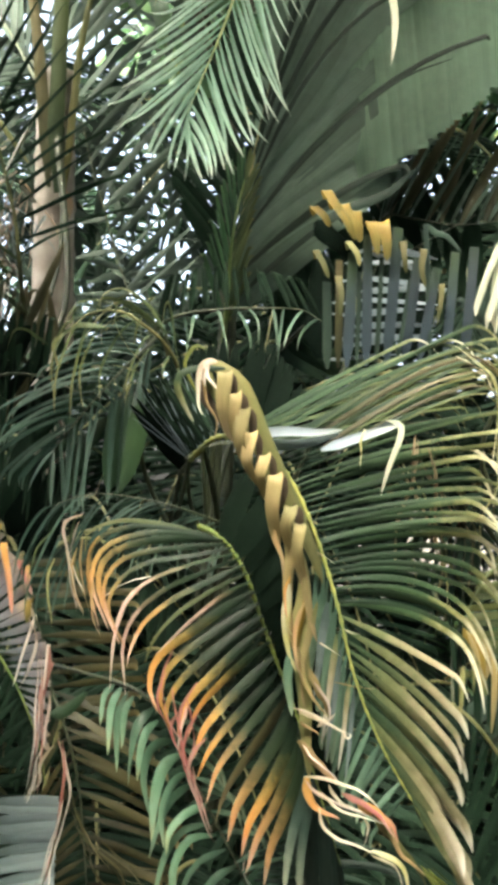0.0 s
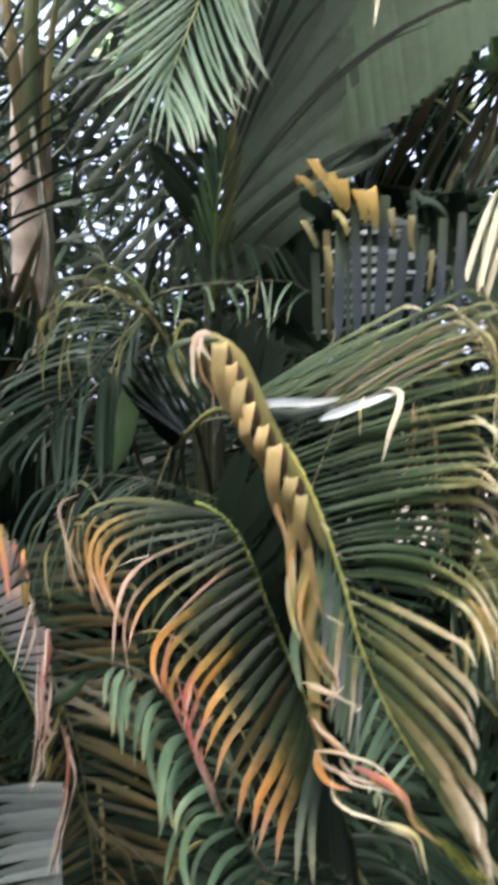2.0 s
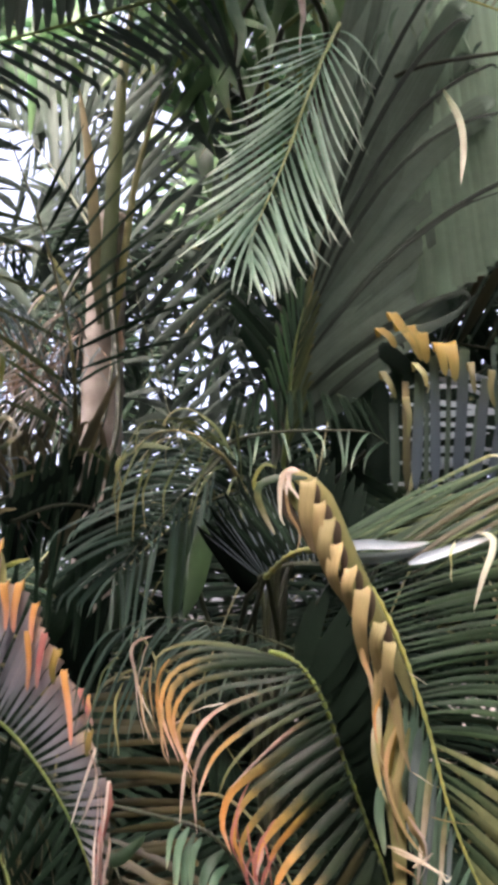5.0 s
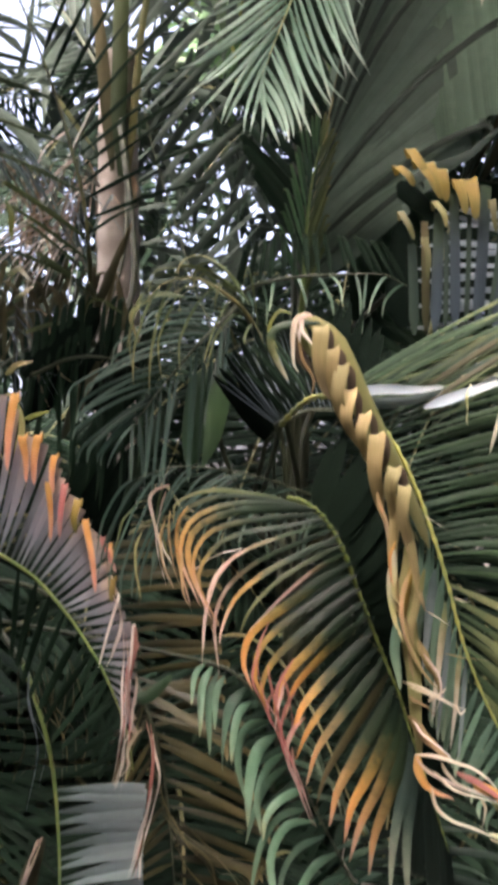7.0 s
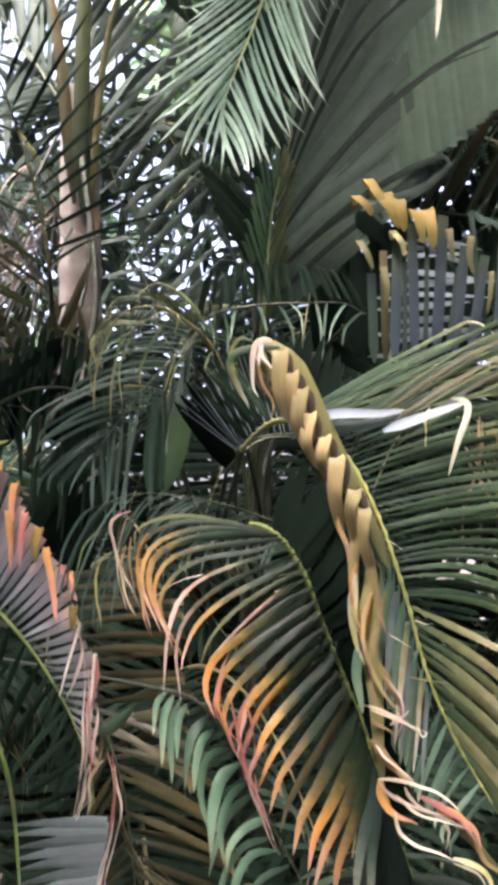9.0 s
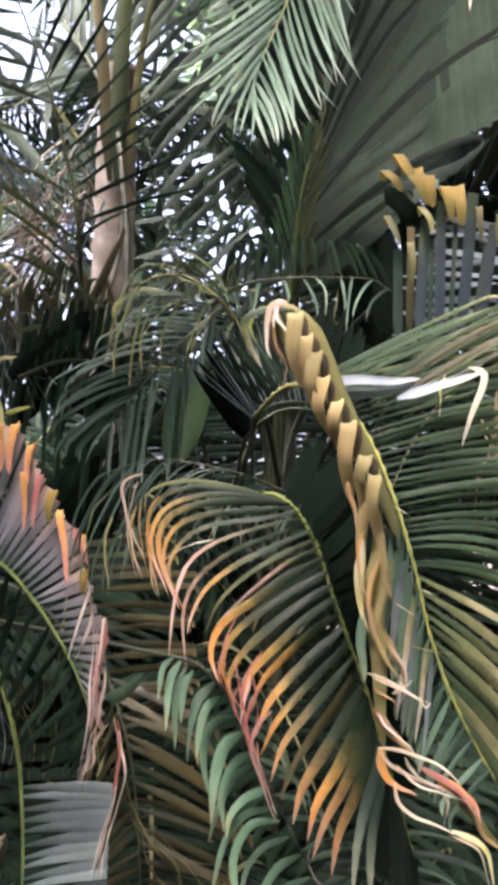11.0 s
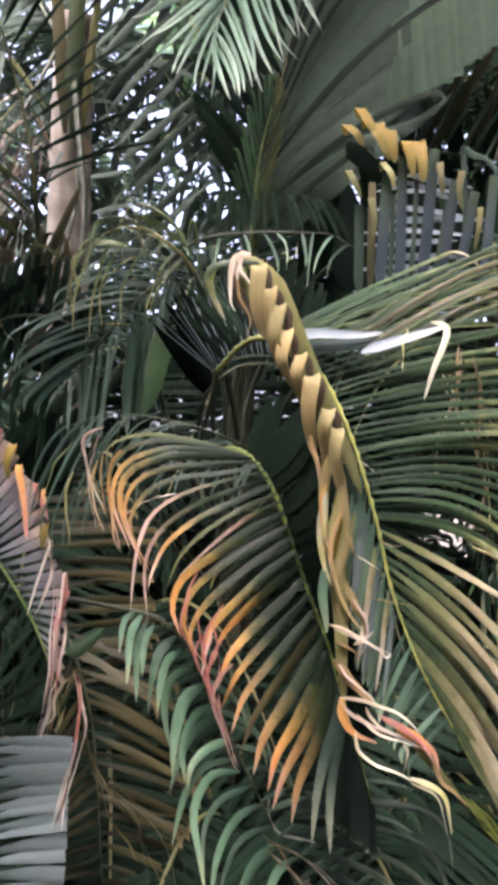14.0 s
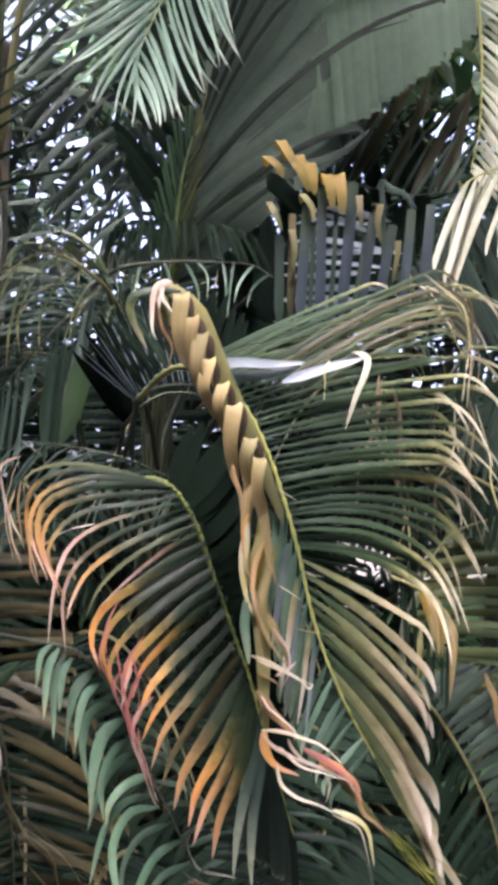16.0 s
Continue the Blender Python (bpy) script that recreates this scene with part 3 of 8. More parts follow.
tip_flap(braid, (0.291, 2.55, 1.616), (0.310, 2.59, 1.469), 0.035, leaf_yellow, (0.277, 2.54, 1.562), fold=0.2)
leaflet(braid, [(0.301, 2.58, 1.623), (0.314, 2.58, 1.597), (0.313, 2.58, 1.559), (0.301, 2.58, 1.524)], 0.024, leaf_fold_gap, name="gap_strip")
tip_flap(braid, (0.313, 2.55, 1.572), (0.343, 2.59, 1.391), 0.035, leaf_yellow, (0.307, 2.54, 1.501), fold=0.2)
leaflet(braid, [(0.277, 2.57, 1.547), (0.297, 2.57, 1.495), (0.293, 2.57, 1.422), (0.298, 2.57, 1.344), (0.313, 2.57, 1.279), (0.338, 2.57, 1.222)], 0.036, leaf_amber_pale, 14, 0.4)
leaflet(braid, [(0.315, 2.57, 1.522), (0.335, 2.57, 1.430), (0.348, 2.57, 1.352), (0.365, 2.57, 1.281)], 0.034, leaf_yellow, 14, 0.4)
leaflet(braid, [(0.288, 2.57, 1.403), (0.285, 2.57, 1.331), (0.294, 2.57, 1.266), (0.314, 2.57, 1.208)], 0.02, leaf_pale_tip, 14, 0.4)
leaflet(braid, [(0.334, 2.57, 1.391), (0.325, 2.57, 1.312), (0.314, 2.57, 1.234)], 0.02, leaf_amber, 14, 0.4)
leaflet(braid, [(0.244, 2.57, 1.586), (0.256, 2.57, 1.533), (0.273, 2.57, 1.488), (0.277, 2.57, 1.442)], 0.014, leaf_tan, 14, 0.4)
leaflet(braid, [(0.060, 2.61, 1.951), (0.075, 2.61, 1.889), (0.110, 2.61, 1.843), (0.135, 2.61, 1.789)], 0.035, leaf_fold_gap, 14, 0.4)
leaflet(braid, [(0.068, 2.61, 1.965), (0.092, 2.61, 1.904), (0.112, 2.61, 1.870)], 0.03, leaf_olive_brown, 14, 0.4)
strip(palm_front, "dry_strip", [(0.082, 2.57, 1.983), (0.060, 2.57, 1.968), (0.053, 2.57, 1.914), (0.056, 2.57, 1.864), (0.066, 2.57, 1.841)], 0.015, leaf_whitedry, curl=0.2)
strip(palm_front, "dry_strip", [(0.098, 2.57, 1.977), (0.079, 2.57, 1.979), (0.066, 2.57, 1.963), (0.066, 2.57, 1.911)], 0.02, leaf_pinkdry, curl=0.15)
strip(palm_front, "dry_strip", [(0.076, 2.57, 1.979), (0.074, 2.57, 1.945), (0.097, 2.57, 1.912), (0.106, 2.57, 1.895)], 0.011, leaf_pinkdry, curl=0.3)
strip(palm_front, "dry_strip", [(0.066, 2.57, 1.976), (0.066, 2.57, 1.925), (0.074, 2.57, 1.877), (0.101, 2.57, 1.824), (0.094, 2.57, 1.774)], 0.008, leaf_tan, curl=0.5)
strip(palm_front, "leaflet", [(0.118, 2.59, 1.963), (0.050, 2.59, 1.962), (0.007, 2.59, 1.948), (-0.001, 2.59, 1.914), (0.017, 2.59, 1.867), (0.044, 2.59, 1.822)], 0.022, leaf_olive_tip, curl=0.15)
strip(palm_front, "leaflet", [(0.322, 2.58, 1.432), (0.326, 2.58, 1.379), (0.322, 2.58, 1.326), (0.327, 2.58, 1.227), (0.340, 2.58, 1.123), (0.345, 2.58, 1.019), (0.353, 2.58, 0.938)], 0.046, leaf_khaki, curl=0.14, crease=0.18)
strip(palm_front, "leaflet", [(0.291, 2.57, 1.379), (0.294, 2.57, 1.333), (0.315, 2.57, 1.261), (0.336, 2.57, 1.190), (0.368, 2.57, 1.131), (0.402, 2.57, 1.090)], 0.024, leaf_amber_pale, curl=0.35, crease=0.3)
strip(palm_front, "leaflet", [(0.362, 2.57, 1.380), (0.352, 2.57, 1.327), (0.336, 2.57, 1.268), (0.328, 2.57, 1.197), (0.336, 2.57, 1.119)], 0.02, leaf_yellow, curl=0.4, crease=0.3)
strip(palm_front, "dry_strip", [(0.330, 2.56, 1.380), (0.306, 2.56, 1.301), (0.312, 2.56, 1.236), (0.332, 2.56, 1.184)], 0.014, leaf_tan, curl=0.5)
strip(palm_front, "dry_strip", [(0.293, 2.56, 1.445), (0.282, 2.56, 1.392), (0.293, 2.56, 1.327)], 0.01, leaf_orange, curl=0.5)
strip(palm_front, "leaflet", [(0.305, 2.57, 1.268), (0.294, 2.57, 1.209), (0.297, 2.57, 1.157), (0.307, 2.57, 1.099)], 0.026, leaf_pale, curl=0.15)
strip(palm_front, "dry_strip", [(0.293, 2.56, 1.425), (0.288, 2.56, 1.379), (0.290, 2.56, 1.321), (0.303, 2.56, 1.295)], 0.018, leaf_pale_tip, curl=0.3)
strip(palm_front, "leaflet", [(0.377, 2.61, 1.398), (0.368, 2.61, 1.325), (0.358, 2.61, 1.245), (0.352, 2.61, 1.179)], 0.03, leaf_pale, curl=0.12)
strip(palm_front, "leaflet", [(0.395, 2.61, 1.378), (0.384, 2.61, 1.298), (0.374, 2.61, 1.218), (0.365, 2.61, 1.139)], 0.024, leaf_grey, curl=0.12)
strip(palm_front, "leaflet", [(0.409, 2.61, 1.352), (0.401, 2.61, 1.272), (0.390, 2.61, 1.192), (0.379, 2.61, 1.100)], 0.02, leaf_pale, curl=0.12)
strip(palm_front, "leaflet", [(0.419, 2.61, 1.298), (0.411, 2.61, 1.219), (0.400, 2.61, 1.126), (0.386, 2.61, 1.021)], 0.018, leaf_olive_pale, curl=0.12)
strip(palm_front, "leaflet", [(0.430, 2.61, 1.259), (0.422, 2.61, 1.179), (0.411, 2.61, 1.087), (0.397, 2.61, 0.982)], 0.016, leaf_grey, curl=0.12)
strip(palm_front, "leaflet", [(0.441, 2.61, 1.232), (0.432, 2.61, 1.139), (0.424, 2.61, 1.061), (0.410, 2.61, 0.982)], 0.015, leaf_pale, curl=0.12)
strip(palm_front, "leaflet", [(0.454, 2.61, 1.192), (0.447, 2.61, 1.113), (0.440, 2.61, 1.034), (0.429, 2.61, 0.956)], 0.014, leaf_olive_pale, curl=0.12)
strip(palm_front, "leaflet", [(0.467, 2.61, 1.159), (0.461, 2.61, 1.087), (0.456, 2.61, 1.008), (0.447, 2.61, 0.930)], 0.013, leaf_grey, curl=0.12)
strip(palm_front, "leaflet", [(0.347, 2.61, 1.218), (0.341, 2.61, 1.139), (0.344, 2.61, 1.060), (0.352, 2.61, 0.982)], 0.024, leaf_pale, curl=0.12)
strip(palm_front, "dry_strip", [(0.347, 2.57, 1.216), (0.370, 2.57, 1.164), (0.390, 2.57, 1.132), (0.404, 2.57, 1.090)], 0.02, leaf_amber_pale, curl=0.3)
strip(palm_front, "dry_strip", [(0.310, 2.56, 1.120), (0.353, 2.56, 1.107), (0.395, 2.56, 1.086), (0.428, 2.56, 1.069), (0.458, 2.56, 1.053)], 0.0086, leaf_whitedry, curl=0.5)
strip(palm_front, "dry_strip", [(0.323, 2.56, 1.110), (0.368, 2.56, 1.092), (0.410, 2.56, 1.074), (0.440, 2.56, 1.054)], 0.0062, leaf_whitedry, curl=0.5)
strip(palm_front, "dry_strip", [(0.358, 2.56, 1.185), (0.382, 2.56, 1.156), (0.400, 2.56, 1.120), (0.397, 2.56, 1.079), (0.381, 2.56, 1.040)], 0.0094, leaf_pinkdry, curl=0.4)
strip(palm_front, "dry_strip", [(0.368, 2.56, 1.075), (0.397, 2.56, 1.092), (0.414, 2.56, 1.108)], 0.0109, leaf_whitedry, curl=0.3)
strip(palm_front, "dry_strip", [(0.431, 2.56, 1.072), (0.444, 2.56, 1.048), (0.456, 2.56, 1.059)], 0.0062, leaf_whitedry, curl=0.3)
strip(palm_front, "dry_strip", [(0.324, 2.57, 1.086), (0.370, 2.57, 1.060), (0.390, 2.57, 1.038)], 0.012, leaf_tan, curl=0.5)
strip(palm_front, "dry_strip", [(0.325, 2.57, 1.039), (0.356, 2.57, 1.003), (0.382, 2.57, 0.975), (0.411, 2.57, 0.950), (0.419, 2.57, 0.929)], 0.026, leaf_tan, curl=0.4)
strip(palm_front, "dry_strip", [(0.334, 2.56, 1.030), (0.368, 2.56, 0.992), (0.410, 2.56, 0.960), (0.427, 2.56, 0.934)], 0.0109, leaf_pinkdry, curl=0.5)
strip(palm_front, "dry_strip", [(0.339, 2.56, 0.953), (0.381, 2.56, 0.951), (0.420, 2.56, 0.941), (0.466, 2.56, 0.926), (0.501, 2.56, 0.905), (0.527, 2.56, 0.880)], 0.0094, leaf_whitedry, curl=0.4)
strip(palm_front, "dry_strip", [(0.400, 2.56, 0.935), (0.417, 2.56, 0.906), (0.446, 2.56, 0.884), (0.491, 2.56, 0.870)], 0.0086, leaf_whitedry, curl=0.4)
strip(palm_front, "dry_strip", [(0.346, 2.57, 0.952), (0.351, 2.57, 0.907), (0.379, 2.57, 0.875), (0.410, 2.57, 0.860), (0.429, 2.57, 0.848)], 0.026, leaf_orange, curl=0.35)
strip(palm_front, "dry_strip", [(0.340, 2.56, 0.946), (0.368, 2.56, 0.917), (0.433, 2.56, 0.883), (0.498, 2.56, 0.862), (0.531, 2.56, 0.845)], 0.0094, leaf_pinkdry, curl=0.4)
strip(palm_front, "dry_strip", [(0.380, 2.55, 0.919), (0.426, 2.55, 0.878), (0.490, 2.55, 0.859), (0.546, 2.55, 0.843)], 0.007, leaf_whitedry, curl=0.4)
strip(palm_front, "dry_strip", [(0.473, 2.57, 0.891), (0.512, 2.57, 0.866), (0.551, 2.57, 0.838), (0.577, 2.57, 0.793)], 0.03, leaf_orange, curl=0.3)
strip(palm_front, "dry_strip", [(0.513, 2.57, 0.862), (0.578, 2.57, 0.783), (0.623, 2.57, 0.735), (0.648, 2.57, 0.685)], 0.022, leaf_olive_brown, curl=0.4)
strip(palm_front, "dry_strip", [(0.433, 2.56, 0.915), (0.498, 2.56, 0.884), (0.539, 2.56, 0.850), (0.565, 2.56, 0.808)], 0.018, leaf_reddry, curl=0.3)
strip(palm_front, "dry_strip", [(0.556, 2.56, 0.833), (0.578, 2.56, 0.776), (0.614, 2.56, 0.745), (0.646, 2.56, 0.713)], 0.014, leaf_tan, curl=0.4)
strip(palm_front, "dry_strip", [(0.378, 2.56, 0.880), (0.388, 2.56, 0.833), (0.426, 2.56, 0.804), (0.477, 2.56, 0.787), (0.516, 2.56, 0.767)], 0.0094, leaf_whitedry, curl=0.3)
strip(palm_front, "dry_strip", [(0.510, 2.56, 0.776), (0.562, 2.56, 0.757), (0.595, 2.56, 0.726), (0.608, 2.56, 0.650)], 0.016, leaf_pale_tip, curl=0.3)
strip(palm_front, "dry_strip", [(0.487, 2.55, 0.859), (0.499, 2.55, 0.834), (0.491, 2.55, 0.790)], 0.007, leaf_whitedry, curl=0.4)
strip(palm_front, "dry_strip", [(0.510, 2.56, 0.764), (0.568, 2.56, 0.739), (0.589, 2.56, 0.689), (0.597, 2.56, 0.645)], 0.007, leaf_whitedry, curl=0.4)
strip(palm_front, "dry_strip", [(0.410, 2.57, 1.184), (0.463, 2.57, 1.173), (0.515, 2.57, 1.169)], 0.004, leaf_tan, curl=0.8)
strip(palm_front, "dry_strip", [(0.361, 2.57, 1.505), (0.385, 2.57, 1.492), (0.406, 2.57, 1.477)], 0.0047, leaf_whitedry, curl=0.4)
strip(palm_front, "dry_strip", [(0.430, 2.57, 1.314), (0.457, 2.57, 1.304), (0.477, 2.57, 1.307)], 0.0039, leaf_whitedry, curl=0.4)
strip(palm_front, "dry_strip", [(0.371, 2.57, 1.281), (0.400, 2.57, 1.264), (0.423, 2.57, 1.249)], 0.0047, leaf_whitedry, curl=0.4)
strip(palm_front, "dry_strip", [(0.71, 2.60, 2.02), (0.80, 2.59, 1.96), (0.82, 2.60, 1.85), (0.81, 2.61, 1.73)], 0.00436653, leaf_olive_tip)
strip(palm_front, "dry_strip", [(0.71, 2.60, 2.01), (0.80, 2.59, 1.96), (0.83, 2.60, 1.87), (0.82, 2.60, 1.76)], 0.00519962, leaf_browndry)
strip(palm_front, "dry_strip", [(0.71, 2.59, 2.01), (0.81, 2.61, 1.97), (0.83, 2.60, 1.84), (0.82, 2.61, 1.71)], 0.00809588, leaf_pale_tip)
strip(palm_front, "dry_strip", [(0.72, 2.61, 2.02), (0.81, 2.60, 1.97), (0.83, 2.58, 1.87), (0.82, 2.60, 1.74)], 0.00625427, leaf_olive_tip)
strip(palm_front, "dry_strip", [(0.72, 2.60, 2.03), (0.82, 2.60, 1.97), (0.85, 2.61, 1.86), (0.85, 2.61, 1.76)], 0.00651179, leaf_browndry)
strip(palm_front, "dry_strip", [(0.71, 2.60, 2.04), (0.80, 2.58, 1.96), (0.82, 2.59, 1.86), (0.81, 2.60, 1.75)], 0.00425618, leaf_pale_tip)
strip(palm_front, "dry_strip", [(0.66, 2.82, 1.81), (0.64, 2.78, 1.69), (0.60, 2.80, 1.56), (0.60, 2.81, 1.46)], 0.00744431, leaf_browndry)
strip(palm_front, "dry_strip", [(0.66, 2.80, 1.79), (0.67, 2.80, 1.67), (0.64, 2.78, 1.54), (0.66, 2.81, 1.42)], 0.00992702, leaf_olive)
strip(palm_front, "dry_strip", [(0.68, 2.79, 1.79), (0.71, 2.81, 1.69), (0.70, 2.79, 1.54), (0.74, 2.80, 1.43)], 0.0119789, leaf_browndry)
strip(palm_front, "dry_strip", [(0.69, 2.80, 1.82), (0.70, 2.79, 1.70), (0.70, 2.80, 1.57), (0.72, 2.78, 1.46)], 0.00733547, leaf_olive)
strip(palm_front, "dry_strip", [(0.65, 2.81, 1.82), (0.64, 2.79, 1.69), (0.60, 2.79, 1.58), (0.60, 2.80, 1.46)], 0.0107344, leaf_browndry)
strip(palm_front, "leaflet", [(0.19, 2.66, 1.80), (0.28, 2.66, 1.81), (0.36, 2.66, 1.81), (0.43, 2.66, 1.82)], 0.032, leaf_white, crease=0.3, curl=0.05, across=(0, 0.5, 1))
strip(palm_front, "leaflet", [(0.21, 2.65, 1.78), (0.29, 2.65, 1.78), (0.36, 2.65, 1.79), (0.42, 2.65, 1.81)], 0.034, leaf_grey, crease=0.3, curl=0.05, across=(0, -0.8, 1))
strip(palm_front, "leaflet", [(0.371, 2.62, 1.763), (0.434, 2.62, 1.785), (0.509, 2.62, 1.811), (0.579, 2.62, 1.836)], 0.03, leaf_white, crease=0.3, curl=0.04, across=(0, 0.4, 1))
leaflet(palm_front, [(0.538, 2.62, 1.844), (0.570, 2.60, 1.833), (0.568, 2.59, 1.796), (0.544, 2.59, 1.731), (0.523, 2.60, 1.653)], 0.018, leaf_cream)
strip(palm_front, "leaflet", [(0.37, 2.64, 1.77), (0.45, 2.64, 1.79), (0.51, 2.64, 1.82), (0.58, 2.64, 1.86)], 0.024, leaf_grey, crease=0.3, curl=0.05, across=(0, -0.9, 1))
strip(palm_front, "leaflet", [(0.48, 2.60, 1.82), (0.47, 2.60, 1.79), (0.47, 2.60, 1.72)], 0.008, leaf_pale_tip)

# front palm: the frond with orange and pink leaflet ends
# The broad inner leaflets are painted near-black for the shade behind the frond.
sunset = frond(palm_front, [(0.061, 3.25, 1.546), (0.090, 3.08, 1.539), (0.119, 3.00, 1.522), (0.150, 3.00, 1.494), (0.200, 3.00, 1.416), (0.240, 3.00, 1.309), (0.281, 3.00, 1.202), (0.321, 3.00, 1.103), (0.358, 3.00, 1.012), (0.385, 3.00, 0.922), (0.416, 3.00, 0.832), (0.453, 3.00, 0.713), (0.491, 3.00, 0.594)],
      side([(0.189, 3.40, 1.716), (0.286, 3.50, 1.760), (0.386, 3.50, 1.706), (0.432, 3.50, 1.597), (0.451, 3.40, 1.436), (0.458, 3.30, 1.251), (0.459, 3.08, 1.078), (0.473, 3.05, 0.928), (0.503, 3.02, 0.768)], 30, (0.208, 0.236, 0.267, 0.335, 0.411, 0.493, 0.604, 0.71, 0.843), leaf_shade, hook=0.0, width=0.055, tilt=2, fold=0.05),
      side([(0.360, 3.05, 0.594), (0.437, 3.05, 0.504), (0.506, 3.05, 0.445)], 12, (0.66, 0.98), leaf_blue_tip, hook=0.02, width=0.024), rachis_mat=rachis_lime, radius=0.0059)
leaflet(sunset, [(0.096, 2.99, 1.524), (-0.036, 2.97, 1.556), (-0.157, 2.95, 1.566), (-0.248, 2.92, 1.531), (-0.252, 2.90, 1.468)], 0.016, leaf_olive)
leaflet(sunset, [(0.107, 2.99, 1.523), (-0.020, 2.97, 1.547), (-0.142, 2.95, 1.548), (-0.233, 2.94, 1.502), (-0.245, 2.92, 1.401), (-0.207, 2.90, 1.260)], 0.018, leaf_orange_tip)
leaflet(sunset, [(0.119, 2.99, 1.518), (-0.004, 2.97, 1.535), (-0.118, 2.95, 1.526), (-0.211, 2.94, 1.482), (-0.235, 2.92, 1.387), (-0.181, 2.90, 1.260)], 0.019, leaf_orange_tip)
leaflet(sunset, [(0.132, 2.99, 1.513), (0.012, 2.97, 1.516), (-0.110, 2.95, 1.504), (-0.201, 2.94, 1.458), (-0.213, 2.92, 1.365), (-0.150, 2.90, 1.223)], 0.022, leaf_orange_tip)
leaflet(sunset, [(0.145, 2.99, 1.504), (0.028, 2.97, 1.493), (-0.094, 2.95, 1.477), (-0.173, 2.94, 1.441), (-0.202, 2.92, 1.368), (-0.176, 2.90, 1.281)], 0.019, leaf_orange_tip)
leaflet(sunset, [(0.157, 2.99, 1.494), (0.044, 2.97, 1.470), (-0.070, 2.95, 1.452), (-0.150, 2.94, 1.409), (-0.188, 2.92, 1.321), (-0.128, 2.90, 1.203)], 0.019, leaf_orange_tip)
leaflet(sunset, [(0.170, 2.99, 1.480), (0.052, 2.97, 1.448), (-0.068, 2.95, 1.402), (-0.142, 2.94, 1.337), (-0.169, 2.92, 1.233), (-0.174, 2.90, 1.100)], 0.014, leaf_rose_tip)
leaflet(sunset, [(0.183, 2.99, 1.465), (0.076, 2.97, 1.422), (-0.026, 2.95, 1.376), (-0.110, 2.94, 1.305), (-0.143, 2.92, 1.216), (-0.129, 2.90, 1.082)], 0.015, leaf_rose_tip)
leaflet(sunset, [(0.194, 2.99, 1.446), (0.092, 2.97, 1.397), (-0.005, 2.95, 1.348), (-0.085, 2.94, 1.282), (-0.121, 2.92, 1.208), (-0.129, 2.90, 1.160)], 0.021, leaf_orange_tip)
leaflet(sunset, [(0.206, 2.99, 1.423), (0.108, 2.97, 1.374), (0.016, 2.95, 1.315), (-0.051, 2.92, 1.244), (-0.080, 2.90, 1.171)], 0.016, leaf_olive)
leaflet(sunset, [(0.216, 2.99, 1.400), (0.139, 2.97, 1.360), (0.067, 2.95, 1.305), (-0.001, 2.92, 1.244), (-0.051, 2.90, 1.194)], 0.015, leaf_rose_tip)
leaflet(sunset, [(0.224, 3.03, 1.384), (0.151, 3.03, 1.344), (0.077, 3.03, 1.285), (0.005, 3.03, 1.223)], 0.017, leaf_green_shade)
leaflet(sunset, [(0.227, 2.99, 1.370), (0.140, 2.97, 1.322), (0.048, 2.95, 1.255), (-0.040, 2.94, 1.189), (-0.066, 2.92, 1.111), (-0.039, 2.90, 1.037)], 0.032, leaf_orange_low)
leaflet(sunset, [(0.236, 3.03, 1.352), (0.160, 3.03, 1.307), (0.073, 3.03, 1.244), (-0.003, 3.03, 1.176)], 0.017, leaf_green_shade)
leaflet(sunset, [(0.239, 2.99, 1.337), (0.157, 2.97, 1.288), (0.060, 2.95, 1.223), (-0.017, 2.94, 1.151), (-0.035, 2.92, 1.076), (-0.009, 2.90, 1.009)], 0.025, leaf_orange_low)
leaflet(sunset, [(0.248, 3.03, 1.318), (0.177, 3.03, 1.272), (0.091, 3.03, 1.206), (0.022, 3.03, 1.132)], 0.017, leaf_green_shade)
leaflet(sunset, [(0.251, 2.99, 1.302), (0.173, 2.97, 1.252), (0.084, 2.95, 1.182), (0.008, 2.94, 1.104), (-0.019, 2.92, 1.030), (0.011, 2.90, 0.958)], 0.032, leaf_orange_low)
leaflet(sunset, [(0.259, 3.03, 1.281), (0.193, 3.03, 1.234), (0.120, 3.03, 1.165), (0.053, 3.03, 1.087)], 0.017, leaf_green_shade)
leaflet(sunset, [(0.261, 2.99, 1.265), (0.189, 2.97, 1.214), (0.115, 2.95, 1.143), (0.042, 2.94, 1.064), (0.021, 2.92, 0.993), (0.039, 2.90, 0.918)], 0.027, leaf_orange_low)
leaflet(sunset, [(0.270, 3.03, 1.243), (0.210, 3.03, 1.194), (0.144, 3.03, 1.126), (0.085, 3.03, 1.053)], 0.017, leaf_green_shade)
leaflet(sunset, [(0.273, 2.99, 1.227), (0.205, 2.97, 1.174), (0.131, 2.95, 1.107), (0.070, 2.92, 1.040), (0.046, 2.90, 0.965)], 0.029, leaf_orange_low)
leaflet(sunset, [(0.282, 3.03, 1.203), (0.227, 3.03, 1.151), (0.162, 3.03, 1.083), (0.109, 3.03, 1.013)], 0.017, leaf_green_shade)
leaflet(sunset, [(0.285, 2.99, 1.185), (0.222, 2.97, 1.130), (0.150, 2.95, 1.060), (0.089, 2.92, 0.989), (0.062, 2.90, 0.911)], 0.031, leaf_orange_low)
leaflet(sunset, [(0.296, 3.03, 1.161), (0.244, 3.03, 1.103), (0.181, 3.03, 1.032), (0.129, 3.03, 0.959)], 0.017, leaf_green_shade)
